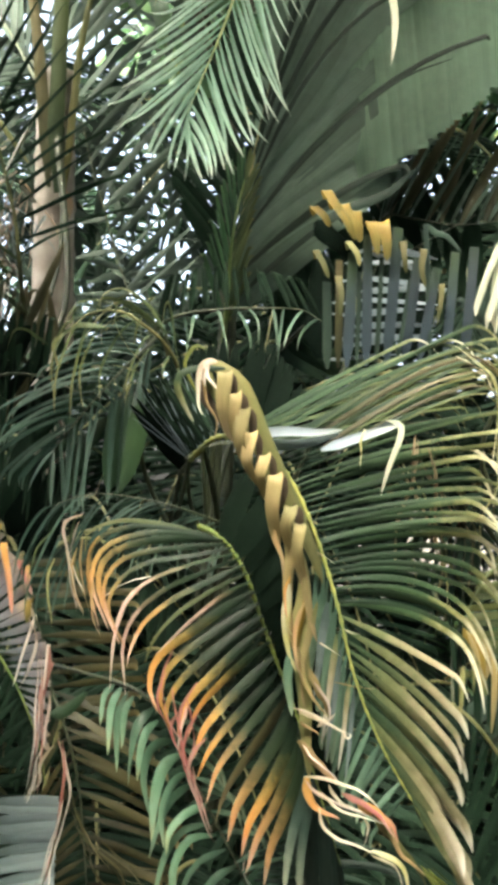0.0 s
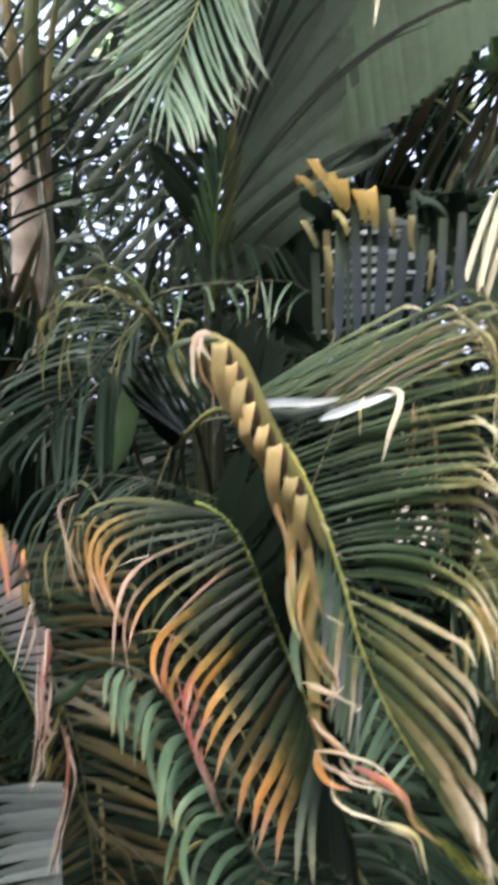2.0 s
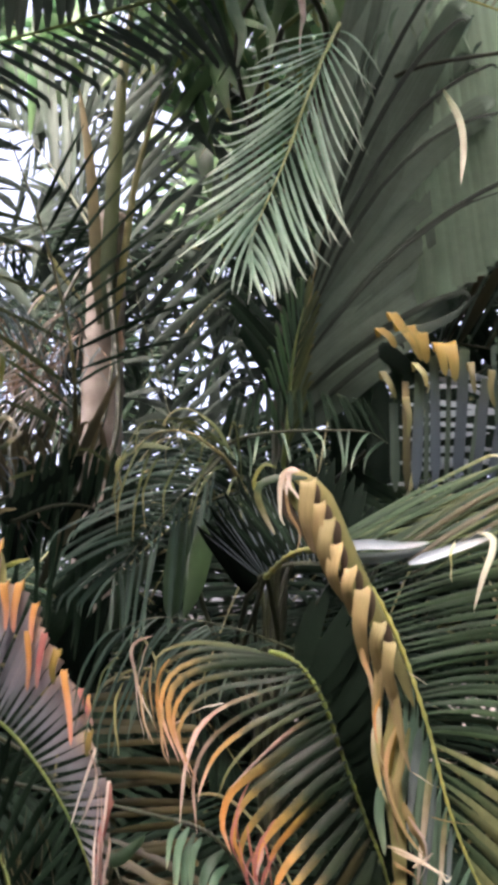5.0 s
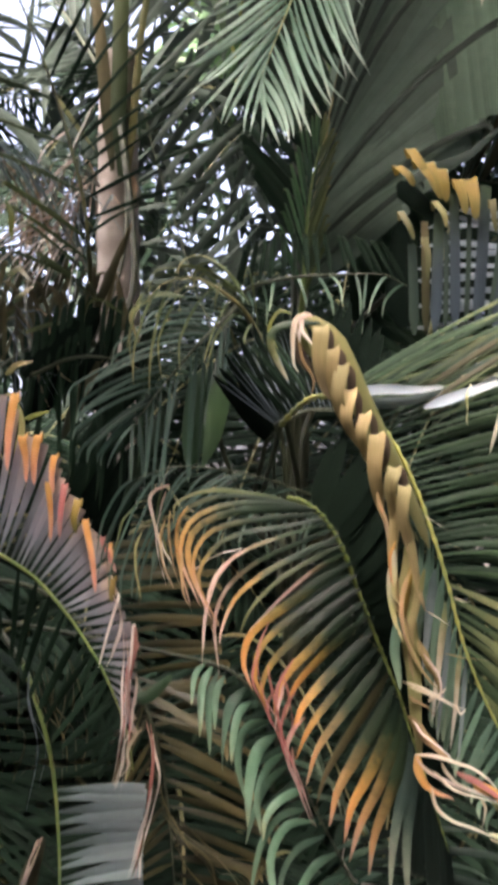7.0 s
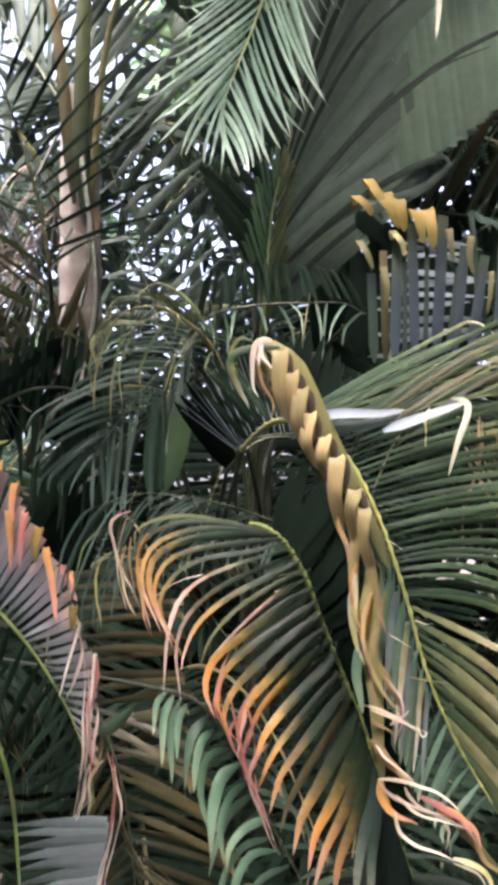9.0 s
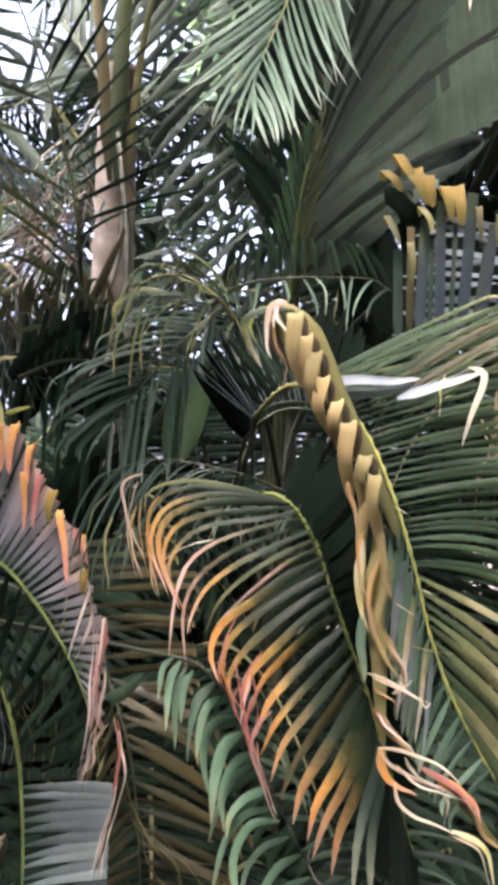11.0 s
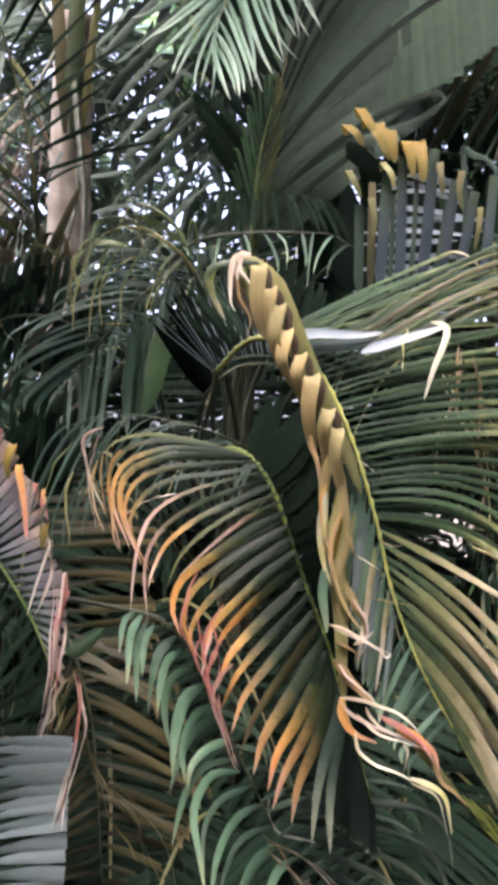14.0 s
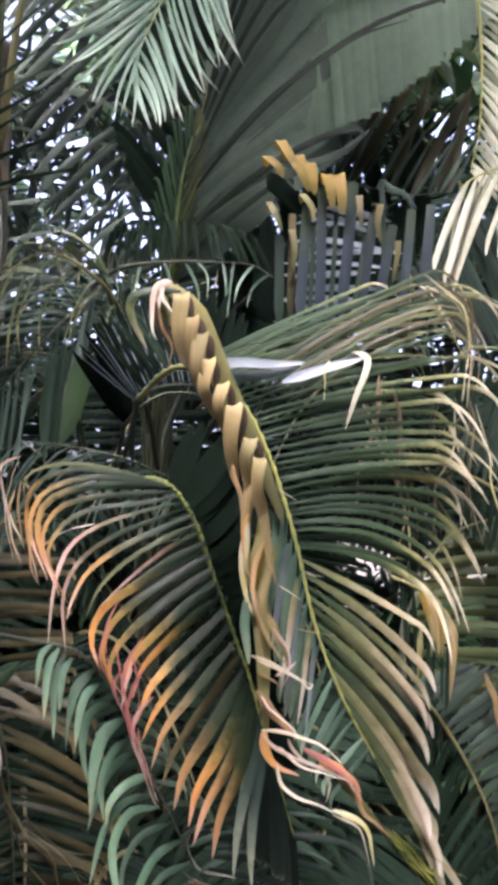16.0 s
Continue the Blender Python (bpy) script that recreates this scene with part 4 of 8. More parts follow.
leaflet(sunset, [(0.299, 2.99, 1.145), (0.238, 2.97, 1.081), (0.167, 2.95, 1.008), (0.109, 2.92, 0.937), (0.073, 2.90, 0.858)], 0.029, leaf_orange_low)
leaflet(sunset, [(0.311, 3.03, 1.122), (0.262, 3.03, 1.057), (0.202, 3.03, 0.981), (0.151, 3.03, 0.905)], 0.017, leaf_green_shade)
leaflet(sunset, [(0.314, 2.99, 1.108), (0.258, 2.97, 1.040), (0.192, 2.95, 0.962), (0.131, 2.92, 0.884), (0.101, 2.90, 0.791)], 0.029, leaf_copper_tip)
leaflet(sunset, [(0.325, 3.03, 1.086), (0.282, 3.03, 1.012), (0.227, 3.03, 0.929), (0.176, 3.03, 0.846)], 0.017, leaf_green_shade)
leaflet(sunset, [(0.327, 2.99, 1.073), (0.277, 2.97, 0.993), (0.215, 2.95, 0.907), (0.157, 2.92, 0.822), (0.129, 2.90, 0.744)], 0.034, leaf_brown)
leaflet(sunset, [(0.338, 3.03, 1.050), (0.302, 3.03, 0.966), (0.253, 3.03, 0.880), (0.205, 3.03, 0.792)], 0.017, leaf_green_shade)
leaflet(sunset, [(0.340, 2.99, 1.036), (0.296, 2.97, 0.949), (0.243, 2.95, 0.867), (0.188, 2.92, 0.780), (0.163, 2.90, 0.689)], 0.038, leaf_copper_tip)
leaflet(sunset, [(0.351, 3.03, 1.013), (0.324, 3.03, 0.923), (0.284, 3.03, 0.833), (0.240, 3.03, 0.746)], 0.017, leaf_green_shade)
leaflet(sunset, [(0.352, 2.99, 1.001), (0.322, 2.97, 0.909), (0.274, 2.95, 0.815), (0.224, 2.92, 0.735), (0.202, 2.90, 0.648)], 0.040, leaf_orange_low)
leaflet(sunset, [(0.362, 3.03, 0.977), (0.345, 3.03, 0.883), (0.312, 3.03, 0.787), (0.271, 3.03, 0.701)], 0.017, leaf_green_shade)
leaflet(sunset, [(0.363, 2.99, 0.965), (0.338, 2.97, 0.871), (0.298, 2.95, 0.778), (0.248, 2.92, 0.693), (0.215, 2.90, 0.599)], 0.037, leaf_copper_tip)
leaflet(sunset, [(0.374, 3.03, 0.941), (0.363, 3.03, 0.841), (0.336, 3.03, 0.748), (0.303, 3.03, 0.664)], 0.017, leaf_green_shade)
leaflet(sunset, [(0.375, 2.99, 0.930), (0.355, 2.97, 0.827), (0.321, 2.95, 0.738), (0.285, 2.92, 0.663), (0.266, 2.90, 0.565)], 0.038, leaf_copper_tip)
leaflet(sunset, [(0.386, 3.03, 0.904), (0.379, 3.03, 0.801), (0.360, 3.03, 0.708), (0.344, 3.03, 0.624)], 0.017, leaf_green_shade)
leaflet(sunset, [(0.387, 2.99, 0.893), (0.370, 2.97, 0.793), (0.346, 2.95, 0.701), (0.328, 2.92, 0.617), (0.320, 2.90, 0.510)], 0.035, leaf_blue_tip)
leaflet(sunset, [(0.398, 2.99, 0.856), (0.389, 2.97, 0.758), (0.373, 2.95, 0.662), (0.367, 2.92, 0.568), (0.370, 2.90, 0.491)], 0.032, leaf_blue_tip)
strip(palm_front, "dry_strip", [(0.067, 2.88, 1.127), (0.025, 2.88, 1.051), (0.029, 2.88, 0.953), (0.064, 2.88, 0.852), (0.105, 2.88, 0.728), (0.130, 2.88, 0.692)], 0.011, leaf_reddry, curl=0.5)
strip(palm_front, "dry_strip", [(0.098, 2.88, 0.975), (0.064, 2.88, 0.937), (0.049, 2.88, 0.875), (0.078, 2.88, 0.791), (0.116, 2.88, 0.703)], 0.013, leaf_rose_dry, curl=0.5)
strip(palm_front, "dry_strip", [(0.017, 2.88, 1.046), (-0.002, 2.88, 0.992), (0.030, 2.88, 0.925)], 0.009, leaf_reddry, curl=0.5)
strip(palm_front, "dry_strip", [(0.042, 2.88, 1.061), (0.027, 2.88, 0.993), (0.020, 2.88, 0.939)], 0.01, leaf_rose_dry, curl=0.5)
strip(palm_front, "dry_strip", [(-0.017, 2.88, 1.153), (-0.043, 2.88, 1.080), (-0.011, 2.88, 1.001), (0.020, 2.88, 0.939)], 0.009, leaf_reddry, curl=0.5)
strip(palm_front, "dry_strip", [(0.072, 2.88, 1.041), (0.045, 2.88, 0.994), (0.035, 2.88, 0.931), (0.055, 2.88, 0.868)], 0.009, leaf_reddry, curl=0.5)
strip(palm_front, "dry_strip", [(0.063, 2.88, 0.897), (0.070, 2.88, 0.838), (0.096, 2.88, 0.770), (0.124, 2.88, 0.712)], 0.008, leaf_rose_dry, curl=0.5)
strip(palm_front, "dry_strip", [(0.020, 2.88, 0.953), (0.039, 2.88, 0.894), (0.062, 2.88, 0.837)], 0.009, leaf_reddry, curl=0.5)
strip(palm_front, "dry_strip", [(-0.087, 2.88, 1.392), (-0.135, 2.88, 1.336), (-0.161, 2.88, 1.251), (-0.169, 2.88, 1.149)], 0.008, leaf_rose_dry, curl=0.5)
strip(palm_front, "dry_strip", [(-0.228, 2.88, 1.402), (-0.228, 2.88, 1.307), (-0.202, 2.88, 1.246)], 0.008, leaf_tan, curl=0.5)
strip(palm_front, "dry_strip", [(-0.262, 2.88, 1.512), (-0.263, 2.88, 1.423), (-0.234, 2.88, 1.307)], 0.008, leaf_tan, curl=0.5)
strip(palm_front, "dry_strip", [(-0.305, 2.88, 1.503), (-0.297, 2.88, 1.451), (-0.279, 2.88, 1.386), (-0.261, 2.88, 1.313)], 0.007, leaf_whitedry, curl=0.5)
strip(palm_front, "dry_strip", [(-0.275, 2.88, 1.489), (-0.287, 2.88, 1.430), (-0.275, 2.88, 1.364), (-0.249, 2.88, 1.303)], 0.008, leaf_tan, curl=0.5)
strip(palm_front, "dry_strip", [(-0.335, 2.88, 1.458), (-0.353, 2.88, 1.391), (-0.336, 2.88, 1.271)], 0.007, leaf_khaki, curl=0.5)
# front palm: the low frond with bright green leaflets
mint = frond(palm_left, [(-0.205, 3.30, 1.059), (-0.102, 3.10, 1.057), (-0.027, 3.10, 0.986), (0.031, 3.10, 0.889), (0.079, 3.10, 0.784), (0.139, 3.10, 0.671), (0.212, 3.10, 0.533), (0.288, 3.10, 0.366), (0.350, 3.10, 0.201)],
      side([(0.050, 3.13, 0.998), (0.130, 3.13, 0.834), (0.210, 3.13, 0.694), (0.322, 3.13, 0.586), (0.448, 3.13, 0.478), (0.527, 3.13, 0.356)], 15, (0.2, 1.0), leaf_pale, hook=0.12, width=0.018, arch=0.1, hook_turn=1.1, stray=0.05), rachis_mat=rachis_dark, radius=0.005)
leaflet(mint, [(-0.177, 3.12, 1.077), (-0.204, 3.08, 1.050), (-0.211, 3.05, 0.970)], 0.020, leaf_bright, 16, 0.3)
leaflet(mint, [(-0.158, 3.12, 1.069), (-0.184, 3.08, 1.012), (-0.187, 3.05, 0.884)], 0.026, leaf_bright, 16, 0.3)
leaflet(mint, [(-0.141, 3.12, 1.053), (-0.164, 3.08, 0.982), (-0.159, 3.05, 0.835)], 0.026, leaf_bright, 16, 0.3)
leaflet(mint, [(-0.122, 3.12, 1.043), (-0.143, 3.08, 1.003), (-0.146, 3.05, 0.904)], 0.023, leaf_bright, 16, 0.3)
leaflet(mint, [(-0.059, 3.12, 1.011), (-0.107, 3.08, 0.964), (-0.124, 3.05, 0.874), (-0.123, 3.04, 0.798)], 0.033, leaf_bright, 16, 0.3)
leaflet(mint, [(-0.046, 3.12, 0.972), (-0.078, 3.08, 0.946), (-0.093, 3.05, 0.890), (-0.099, 3.04, 0.814)], 0.026, leaf_bright, 16, 0.3)
leaflet(mint, [(0.007, 3.12, 0.915), (-0.058, 3.08, 0.898), (-0.078, 3.05, 0.823), (-0.058, 3.04, 0.710)], 0.036, leaf_bright, 16, 0.3)
leaflet(mint, [(0.030, 3.12, 0.878), (-0.025, 3.08, 0.844), (-0.050, 3.05, 0.753), (-0.053, 3.04, 0.642)], 0.036, leaf_bright, 16, 0.3)
leaflet(mint, [(0.054, 3.12, 0.828), (0.002, 3.08, 0.793), (-0.025, 3.05, 0.719), (-0.016, 3.04, 0.625)], 0.031, leaf_bright, 16, 0.3)
leaflet(mint, [(0.065, 3.12, 0.793), (0.001, 3.08, 0.748), (-0.033, 3.05, 0.679), (-0.057, 3.04, 0.597)], 0.033, leaf_bright, 16, 0.3)
leaflet(mint, [(0.109, 3.12, 0.732), (0.039, 3.08, 0.709), (-0.002, 3.05, 0.665), (-0.009, 3.04, 0.608)], 0.031, leaf_bright, 16, 0.3)
leaflet(mint, [(0.116, 3.12, 0.675), (0.037, 3.08, 0.662), (-0.015, 3.06, 0.590), (-0.046, 3.05, 0.453)], 0.023, leaf_bright, 16, 0.3)
leaflet(mint, [(0.135, 3.12, 0.640), (0.053, 3.08, 0.636), (0.010, 3.06, 0.545), (0.031, 3.05, 0.423), (0.051, 3.04, 0.326)], 0.027, leaf_bright, 16, 0.3)
leaflet(mint, [(0.164, 3.12, 0.599), (0.084, 3.08, 0.571), (0.042, 3.06, 0.497), (0.044, 3.05, 0.388)], 0.022, leaf_pale, 16, 0.3)
leaflet(mint, [(0.202, 3.12, 0.554), (0.129, 3.08, 0.523), (0.081, 3.06, 0.433), (0.062, 3.05, 0.304)], 0.028, leaf_bright, 16, 0.3)
leaflet(mint, [(0.221, 3.12, 0.492), (0.144, 3.08, 0.462), (0.104, 3.06, 0.385), (0.085, 3.05, 0.288)], 0.023, leaf_pale, 16, 0.3)
leaflet(mint, [(0.260, 3.12, 0.443), (0.193, 3.08, 0.410), (0.153, 3.06, 0.337), (0.137, 3.05, 0.248)], 0.033, leaf_bright, 16, 0.3)
leaflet(mint, [(0.295, 3.12, 0.407), (0.243, 3.08, 0.374), (0.215, 3.06, 0.288), (0.207, 3.05, 0.231)], 0.028, leaf_bright, 16, 0.3)
leaflet(mint, [(0.340, 3.12, 0.353), (0.303, 3.08, 0.312), (0.285, 3.06, 0.223)], 0.026, leaf_pale, 16, 0.3)
leaflet(mint, [(0.261, 3.12, 0.553), (0.452, 3.08, 0.575), (0.594, 3.06, 0.574), (0.687, 3.05, 0.539), (0.715, 3.04, 0.477), (0.720, 3.02, 0.407)], 0.023, leaf_blue_tip, 16, 0.3)
leaflet(mint, [(0.252, 3.12, 0.511), (0.435, 3.08, 0.511), (0.561, 3.06, 0.497), (0.657, 3.05, 0.457), (0.705, 3.04, 0.383), (0.716, 3.02, 0.281)], 0.026, leaf_blue_tip, 16, 0.3)
leaflet(mint, [(0.276, 3.12, 0.475), (0.450, 3.08, 0.454), (0.563, 3.06, 0.422), (0.652, 3.05, 0.362), (0.683, 3.04, 0.276)], 0.026, leaf_blue_tip, 16, 0.3)
leaflet(mint, [(0.300, 3.12, 0.434), (0.466, 3.08, 0.402), (0.562, 3.06, 0.355), (0.619, 3.05, 0.271)], 0.023, leaf_blue_tip, 16, 0.3)
leaflet(mint, [(0.324, 3.12, 0.385), (0.465, 3.08, 0.346), (0.545, 3.06, 0.258)], 0.023, leaf_blue_tip, 16, 0.3)
leaflet(mint, [(0.356, 3.12, 0.328), (0.480, 3.08, 0.287), (0.533, 3.06, 0.219)], 0.023, leaf_blue_tip, 16, 0.3)
leaflet(mint, [(0.237, 3.12, 0.581), (0.388, 3.08, 0.628), (0.531, 3.06, 0.639), (0.624, 3.05, 0.620)], 0.020, leaf_blue, 16, 0.3)
leaflet(mint, [(0.261, 3.12, 0.532), (0.419, 3.08, 0.547), (0.545, 3.06, 0.537), (0.622, 3.05, 0.501)], 0.020, leaf_blue, 16, 0.3)
strip(palm_front, "dry_strip", [(0.24, 3.20, 0.57), (0.22, 3.20, 0.51), (0.26, 3.20, 0.45), (0.34, 3.20, 0.43), (0.38, 3.20, 0.41)], 0.0087, leaf_pinkdry)

# front palm: thin drooping leaflets above the orange frond
frond(palm_front, [(0.22, 3.45, 1.52), (0.04, 3.25, 1.59), (-0.13, 3.25, 1.63), (-0.28, 3.25, 1.64), (-0.40, 3.25, 1.60)], 
      side([(0.14, 3.25, 1.42), (-0.01, 3.25, 1.47), (-0.16, 3.25, 1.47), (-0.29, 3.20, 1.42), (-0.35, 3.20, 1.35), (-0.43, 3.20, 1.37), (-0.50, 3.25, 1.47)], 20, (0.05, 1.0), leaf_blue, hook=0.1, width=0.01, arch=0.3, stray=0.05), rachis_mat=rachis_dark, radius=0.004)
strip(palm_front, "dry_strip", [(-0.27, 2.95, 1.58), (-0.32, 2.95, 1.55), (-0.31, 2.95, 1.46), (-0.28, 2.95, 1.31)], 0.0099, leaf_pinkdry)
strip(palm_front, "dry_strip", [(-0.28, 2.95, 1.56), (-0.30, 2.95, 1.46), (-0.26, 2.95, 1.36)], 0.0074, leaf_pinkdry)
strip(palm_front, "dry_strip", [(-0.20, 2.94, 1.35), (-0.14, 2.94, 1.39), (-0.07, 2.94, 1.41)], 0.0074, leaf_pinkdry)
strip(palm_front, "dry_strip", [(0.00, 2.88, 1.11), (0.02, 2.88, 0.99), (0.05, 2.88, 0.90), (0.08, 2.88, 0.82), (0.12, 2.88, 0.71)], 0.01, leaf_reddry)
strip(palm_front, "dry_strip", [(0.04, 2.87, 1.08), (0.06, 2.87, 1.00), (0.06, 2.87, 0.91)], 0.007, leaf_reddry)
strip(palm_front, "dry_strip", [(-0.00, 2.88, 1.22), (-0.03, 2.88, 1.13), (-0.01, 2.87, 1.03), (0.04, 2.88, 0.95)], 0.00693042, leaf_reddry)
strip(palm_front, "dry_strip", [(-0.22, 2.93, 1.52), (-0.25, 2.92, 1.45), (-0.23, 2.92, 1.36), (-0.20, 2.91, 1.30)], 0.00967011, leaf_orange)
strip(palm_front, "dry_strip", [(-0.35, 2.97, 1.54), (-0.40, 2.95, 1.47), (-0.42, 2.95, 1.37), (-0.42, 2.96, 1.31)], 0.00756874, leaf_olive)
strip(palm_front, "dry_strip", [(-0.29, 2.92, 1.57), (-0.30, 2.96, 1.49), (-0.28, 2.96, 1.41), (-0.25, 2.94, 1.34)], 0.00876604, leaf_olive)

# front palm: the olive frond curled at its tip
frond(palm_front, [(0.01, 3.70, 2.02), (-0.07, 3.55, 2.15), (-0.14, 3.50, 2.21), (-0.23, 3.50, 2.26), (-0.33, 3.50, 2.25), (-0.40, 3.50, 2.19)], 
      side([(-0.01, 3.50, 1.99), (-0.14, 3.50, 2.07), (-0.23, 3.50, 2.05), (-0.34, 3.50, 2.06), (-0.41, 3.50, 2.03), (-0.46, 3.50, 2.06)], 9, (0.15, 1.0), leaf_olive, hook=0.11, width=0.01, arch=0.4, hook_turn=2.0, stray=0.16), 
      side([(-0.09, 3.50, 2.27), (-0.20, 3.50, 2.29), (-0.31, 3.50, 2.29), (-0.40, 3.50, 2.25), (-0.47, 3.50, 2.12)], 8, (0.2, 1.0), leaf_olive, hook=0.13, width=0.01, arch=0.3, hook_turn=2.2, stray=0.16), rachis_mat=rachis_olive, radius=0.008)

# front palm: the dark blue-green frond beside it
frond(palm_front, [(-0.104, 3.90, 2.263), (-0.159, 3.75, 2.170), (-0.234, 3.70, 2.084), (-0.330, 3.70, 1.971), (-0.402, 3.70, 1.878), (-0.464, 3.70, 1.793)],
      side([(-0.327, 3.65, 2.203), (-0.441, 3.65, 2.121), (-0.535, 3.65, 2.021), (-0.620, 3.65, 1.903), (-0.652, 3.65, 1.802), (-0.609, 3.65, 1.707), (-0.533, 3.65, 1.682)], 19, (0.1, 1.0), leaf_blue, hook=0.06, width=(0.012, 0.017), arch=0.16, stray=0.05, tilt=18),
      side([(-0.144, 3.65, 1.832), (-0.229, 3.65, 1.708), (-0.304, 3.65, 1.645), (-0.384, 3.65, 1.637), (-0.460, 3.65, 1.664)], 14, (0.15, 1.0), leaf_blue, hook=0.05, width=0.015, arch=0.04, stray=0.07, tilt=18), rachis_mat=rachis_dark, radius=0.006)
strip(palm_front, "leaflet", [(-0.209, 3.76, 1.999), (-0.232, 3.76, 1.881), (-0.255, 3.76, 1.764), (-0.274, 3.76, 1.656)], 0.13, leaf_moss_dark, curl=0.03)


leaflet(palm_front, [(-0.155, 3.56, 1.955), (-0.164, 3.56, 1.853), (-0.183, 3.56, 1.745), (-0.216, 3.56, 1.647)], 0.075, leaf_moss_fresh, 6, 0.2)

# front palm: the short pale leaflets that hang above the folded leaf
frond(palm_front, [(-0.15, 3.85, 2.24), (-0.05, 3.75, 2.29), (0.09, 3.75, 2.32), (0.24, 3.75, 2.33), (0.40, 3.75, 2.33), (0.48, 3.75, 2.29)], 
      side([(-0.09, 3.75, 2.23), (-0.02, 3.75, 2.23), (0.12, 3.75, 2.26), (0.27, 3.72, 2.26), (0.34, 3.72, 2.24), (0.42, 3.75, 2.25)], 11, (0.05, 1.0), leaf_pale, hook=0.1, width=0.012, arch=0.2, stray=0.16, hook_turn=1.4), 
      side([(-0.09, 3.75, 2.42), (0.05, 3.75, 2.46), (0.24, 3.75, 2.46), (0.40, 3.75, 2.44)], 16, (0.05, 1.0), leaf_dark, width=0.022), rachis_mat=rachis_dark, radius=0.007)

# left palm: the grey-violet frond with orange hooks
violet = frond(palm_left, [(-1.112, 3.50, 1.413), (-0.939, 3.40, 1.406), (-0.820, 3.35, 1.366), (-0.714, 3.35, 1.297), (-0.626, 3.35, 1.202), (-0.556, 3.35, 1.107), (-0.503, 3.35, 1.020), (-0.459, 3.35, 0.925), (-0.423, 3.35, 0.821), (-0.405, 3.35, 0.718)],
      side([(-0.878, 3.45, 1.146), (-0.769, 3.45, 1.004), (-0.678, 3.45, 0.826), (-0.587, 3.45, 0.684)], 12, (0.2, 0.95), leaf_dark, width=0.022), rachis_mat=rachis_green, radius=0.008)
flat_leaflet(violet, (-1.013, 3.35, 1.413), (-1.081, 3.33, 1.869), 0.034, leaf_violet_pale, 0.006, True)
flat_leaflet(violet, (-0.963, 3.35, 1.410), (-0.988, 3.33, 1.869), 0.034, leaf_violet_pale, 0.006, True)
flat_leaflet(violet, (-0.921, 3.35, 1.406), (-0.921, 3.33, 1.867), 0.034, leaf_violet_pale, 0.006, True)
flat_leaflet(violet, (-0.896, 3.35, 1.396), (-0.880, 3.33, 1.861), 0.034, leaf_violet_pale, 0.006, True)
flat_leaflet(violet, (-0.877, 3.35, 1.389), (-0.822, 3.33, 1.860), 0.034, leaf_violet_pale, 0.006, True)
flat_leaflet(violet, (-0.860, 3.35, 1.382), (-0.781, 3.33, 1.816), 0.034, leaf_violet_pale, 0.006, True)
flat_leaflet(violet, (-0.844, 3.35, 1.376), (-0.755, 3.33, 1.728), 0.034, leaf_violet_pale, 0.006, True)
flat_leaflet(violet, (-0.828, 3.35, 1.370), (-0.725, 3.33, 1.730), 0.034, leaf_violet_pale, 0.006, True)
flat_leaflet(violet, (-0.811, 3.35, 1.361), (-0.690, 3.33, 1.711), 0.034, leaf_violet_pale, 0.006, True)
flat_leaflet(violet, (-0.792, 3.35, 1.349), (-0.651, 3.33, 1.671), 0.034, leaf_violet_pale, 0.006, True)
flat_leaflet(violet, (-0.776, 3.35, 1.338), (-0.646, 3.33, 1.636), 0.034, leaf_violet_pale, 0.006, True)
flat_leaflet(violet, (-0.762, 3.35, 1.329), (-0.636, 3.33, 1.606), 0.034, leaf_violet_pale, 0.006, True)
flat_leaflet(violet, (-0.750, 3.35, 1.321), (-0.622, 3.33, 1.579), 0.034, leaf_violet_pale, 0.006, True)
flat_leaflet(violet, (-0.734, 3.35, 1.311), (-0.594, 3.33, 1.548), 0.034, leaf_violet_pale, 0.006, True)
flat_leaflet(violet, (-0.718, 3.35, 1.300), (-0.571, 3.33, 1.512), 0.034, leaf_violet_pale, 0.006, True)
flat_leaflet(violet, (-0.704, 3.35, 1.287), (-0.552, 3.33, 1.472), 0.034, leaf_violet_pale, 0.006, True)
flat_leaflet(violet, (-0.688, 3.35, 1.270), (-0.531, 3.33, 1.443), 0.033, leaf_violet_pale, 0.006, True)
flat_leaflet(violet, (-0.672, 3.35, 1.253), (-0.510, 3.33, 1.417), 0.033, leaf_violet_pale, 0.006, True)
flat_leaflet(violet, (-0.657, 3.35, 1.236), (-0.489, 3.33, 1.394), 0.032, leaf_violet_pale, 0.006, True)
flat_leaflet(violet, (-0.643, 3.35, 1.222), (-0.479, 3.33, 1.343), 0.031, leaf_violet_pale, 0.006, True)
flat_leaflet(violet, (-0.630, 3.35, 1.207), (-0.469, 3.33, 1.299), 0.031, leaf_violet_pale, 0.006, True)
flat_leaflet(violet, (-0.619, 3.35, 1.193), (-0.458, 3.33, 1.265), 0.030, leaf_violet_pale, 0.006, True)
flat_leaflet(violet, (-0.604, 3.35, 1.173), (-0.448, 3.33, 1.225), 0.029, leaf_violet_pale, 0.006, True)
flat_leaflet(violet, (-0.588, 3.35, 1.152), (-0.433, 3.33, 1.189), 0.028, leaf_violet_pale, 0.006, True)
flat_leaflet(violet, (-0.571, 3.35, 1.129), (-0.414, 3.33, 1.158), 0.027, leaf_violet_pale, 0.006, True)
flat_leaflet(violet, (-0.554, 3.35, 1.106), (-0.405, 3.33, 1.135), 0.026, leaf_violet_pale, 0.006, True)
flat_leaflet(violet, (-0.542, 3.35, 1.086), (-0.400, 3.33, 1.106), 0.025, leaf_violet_pale, 0.006, True)
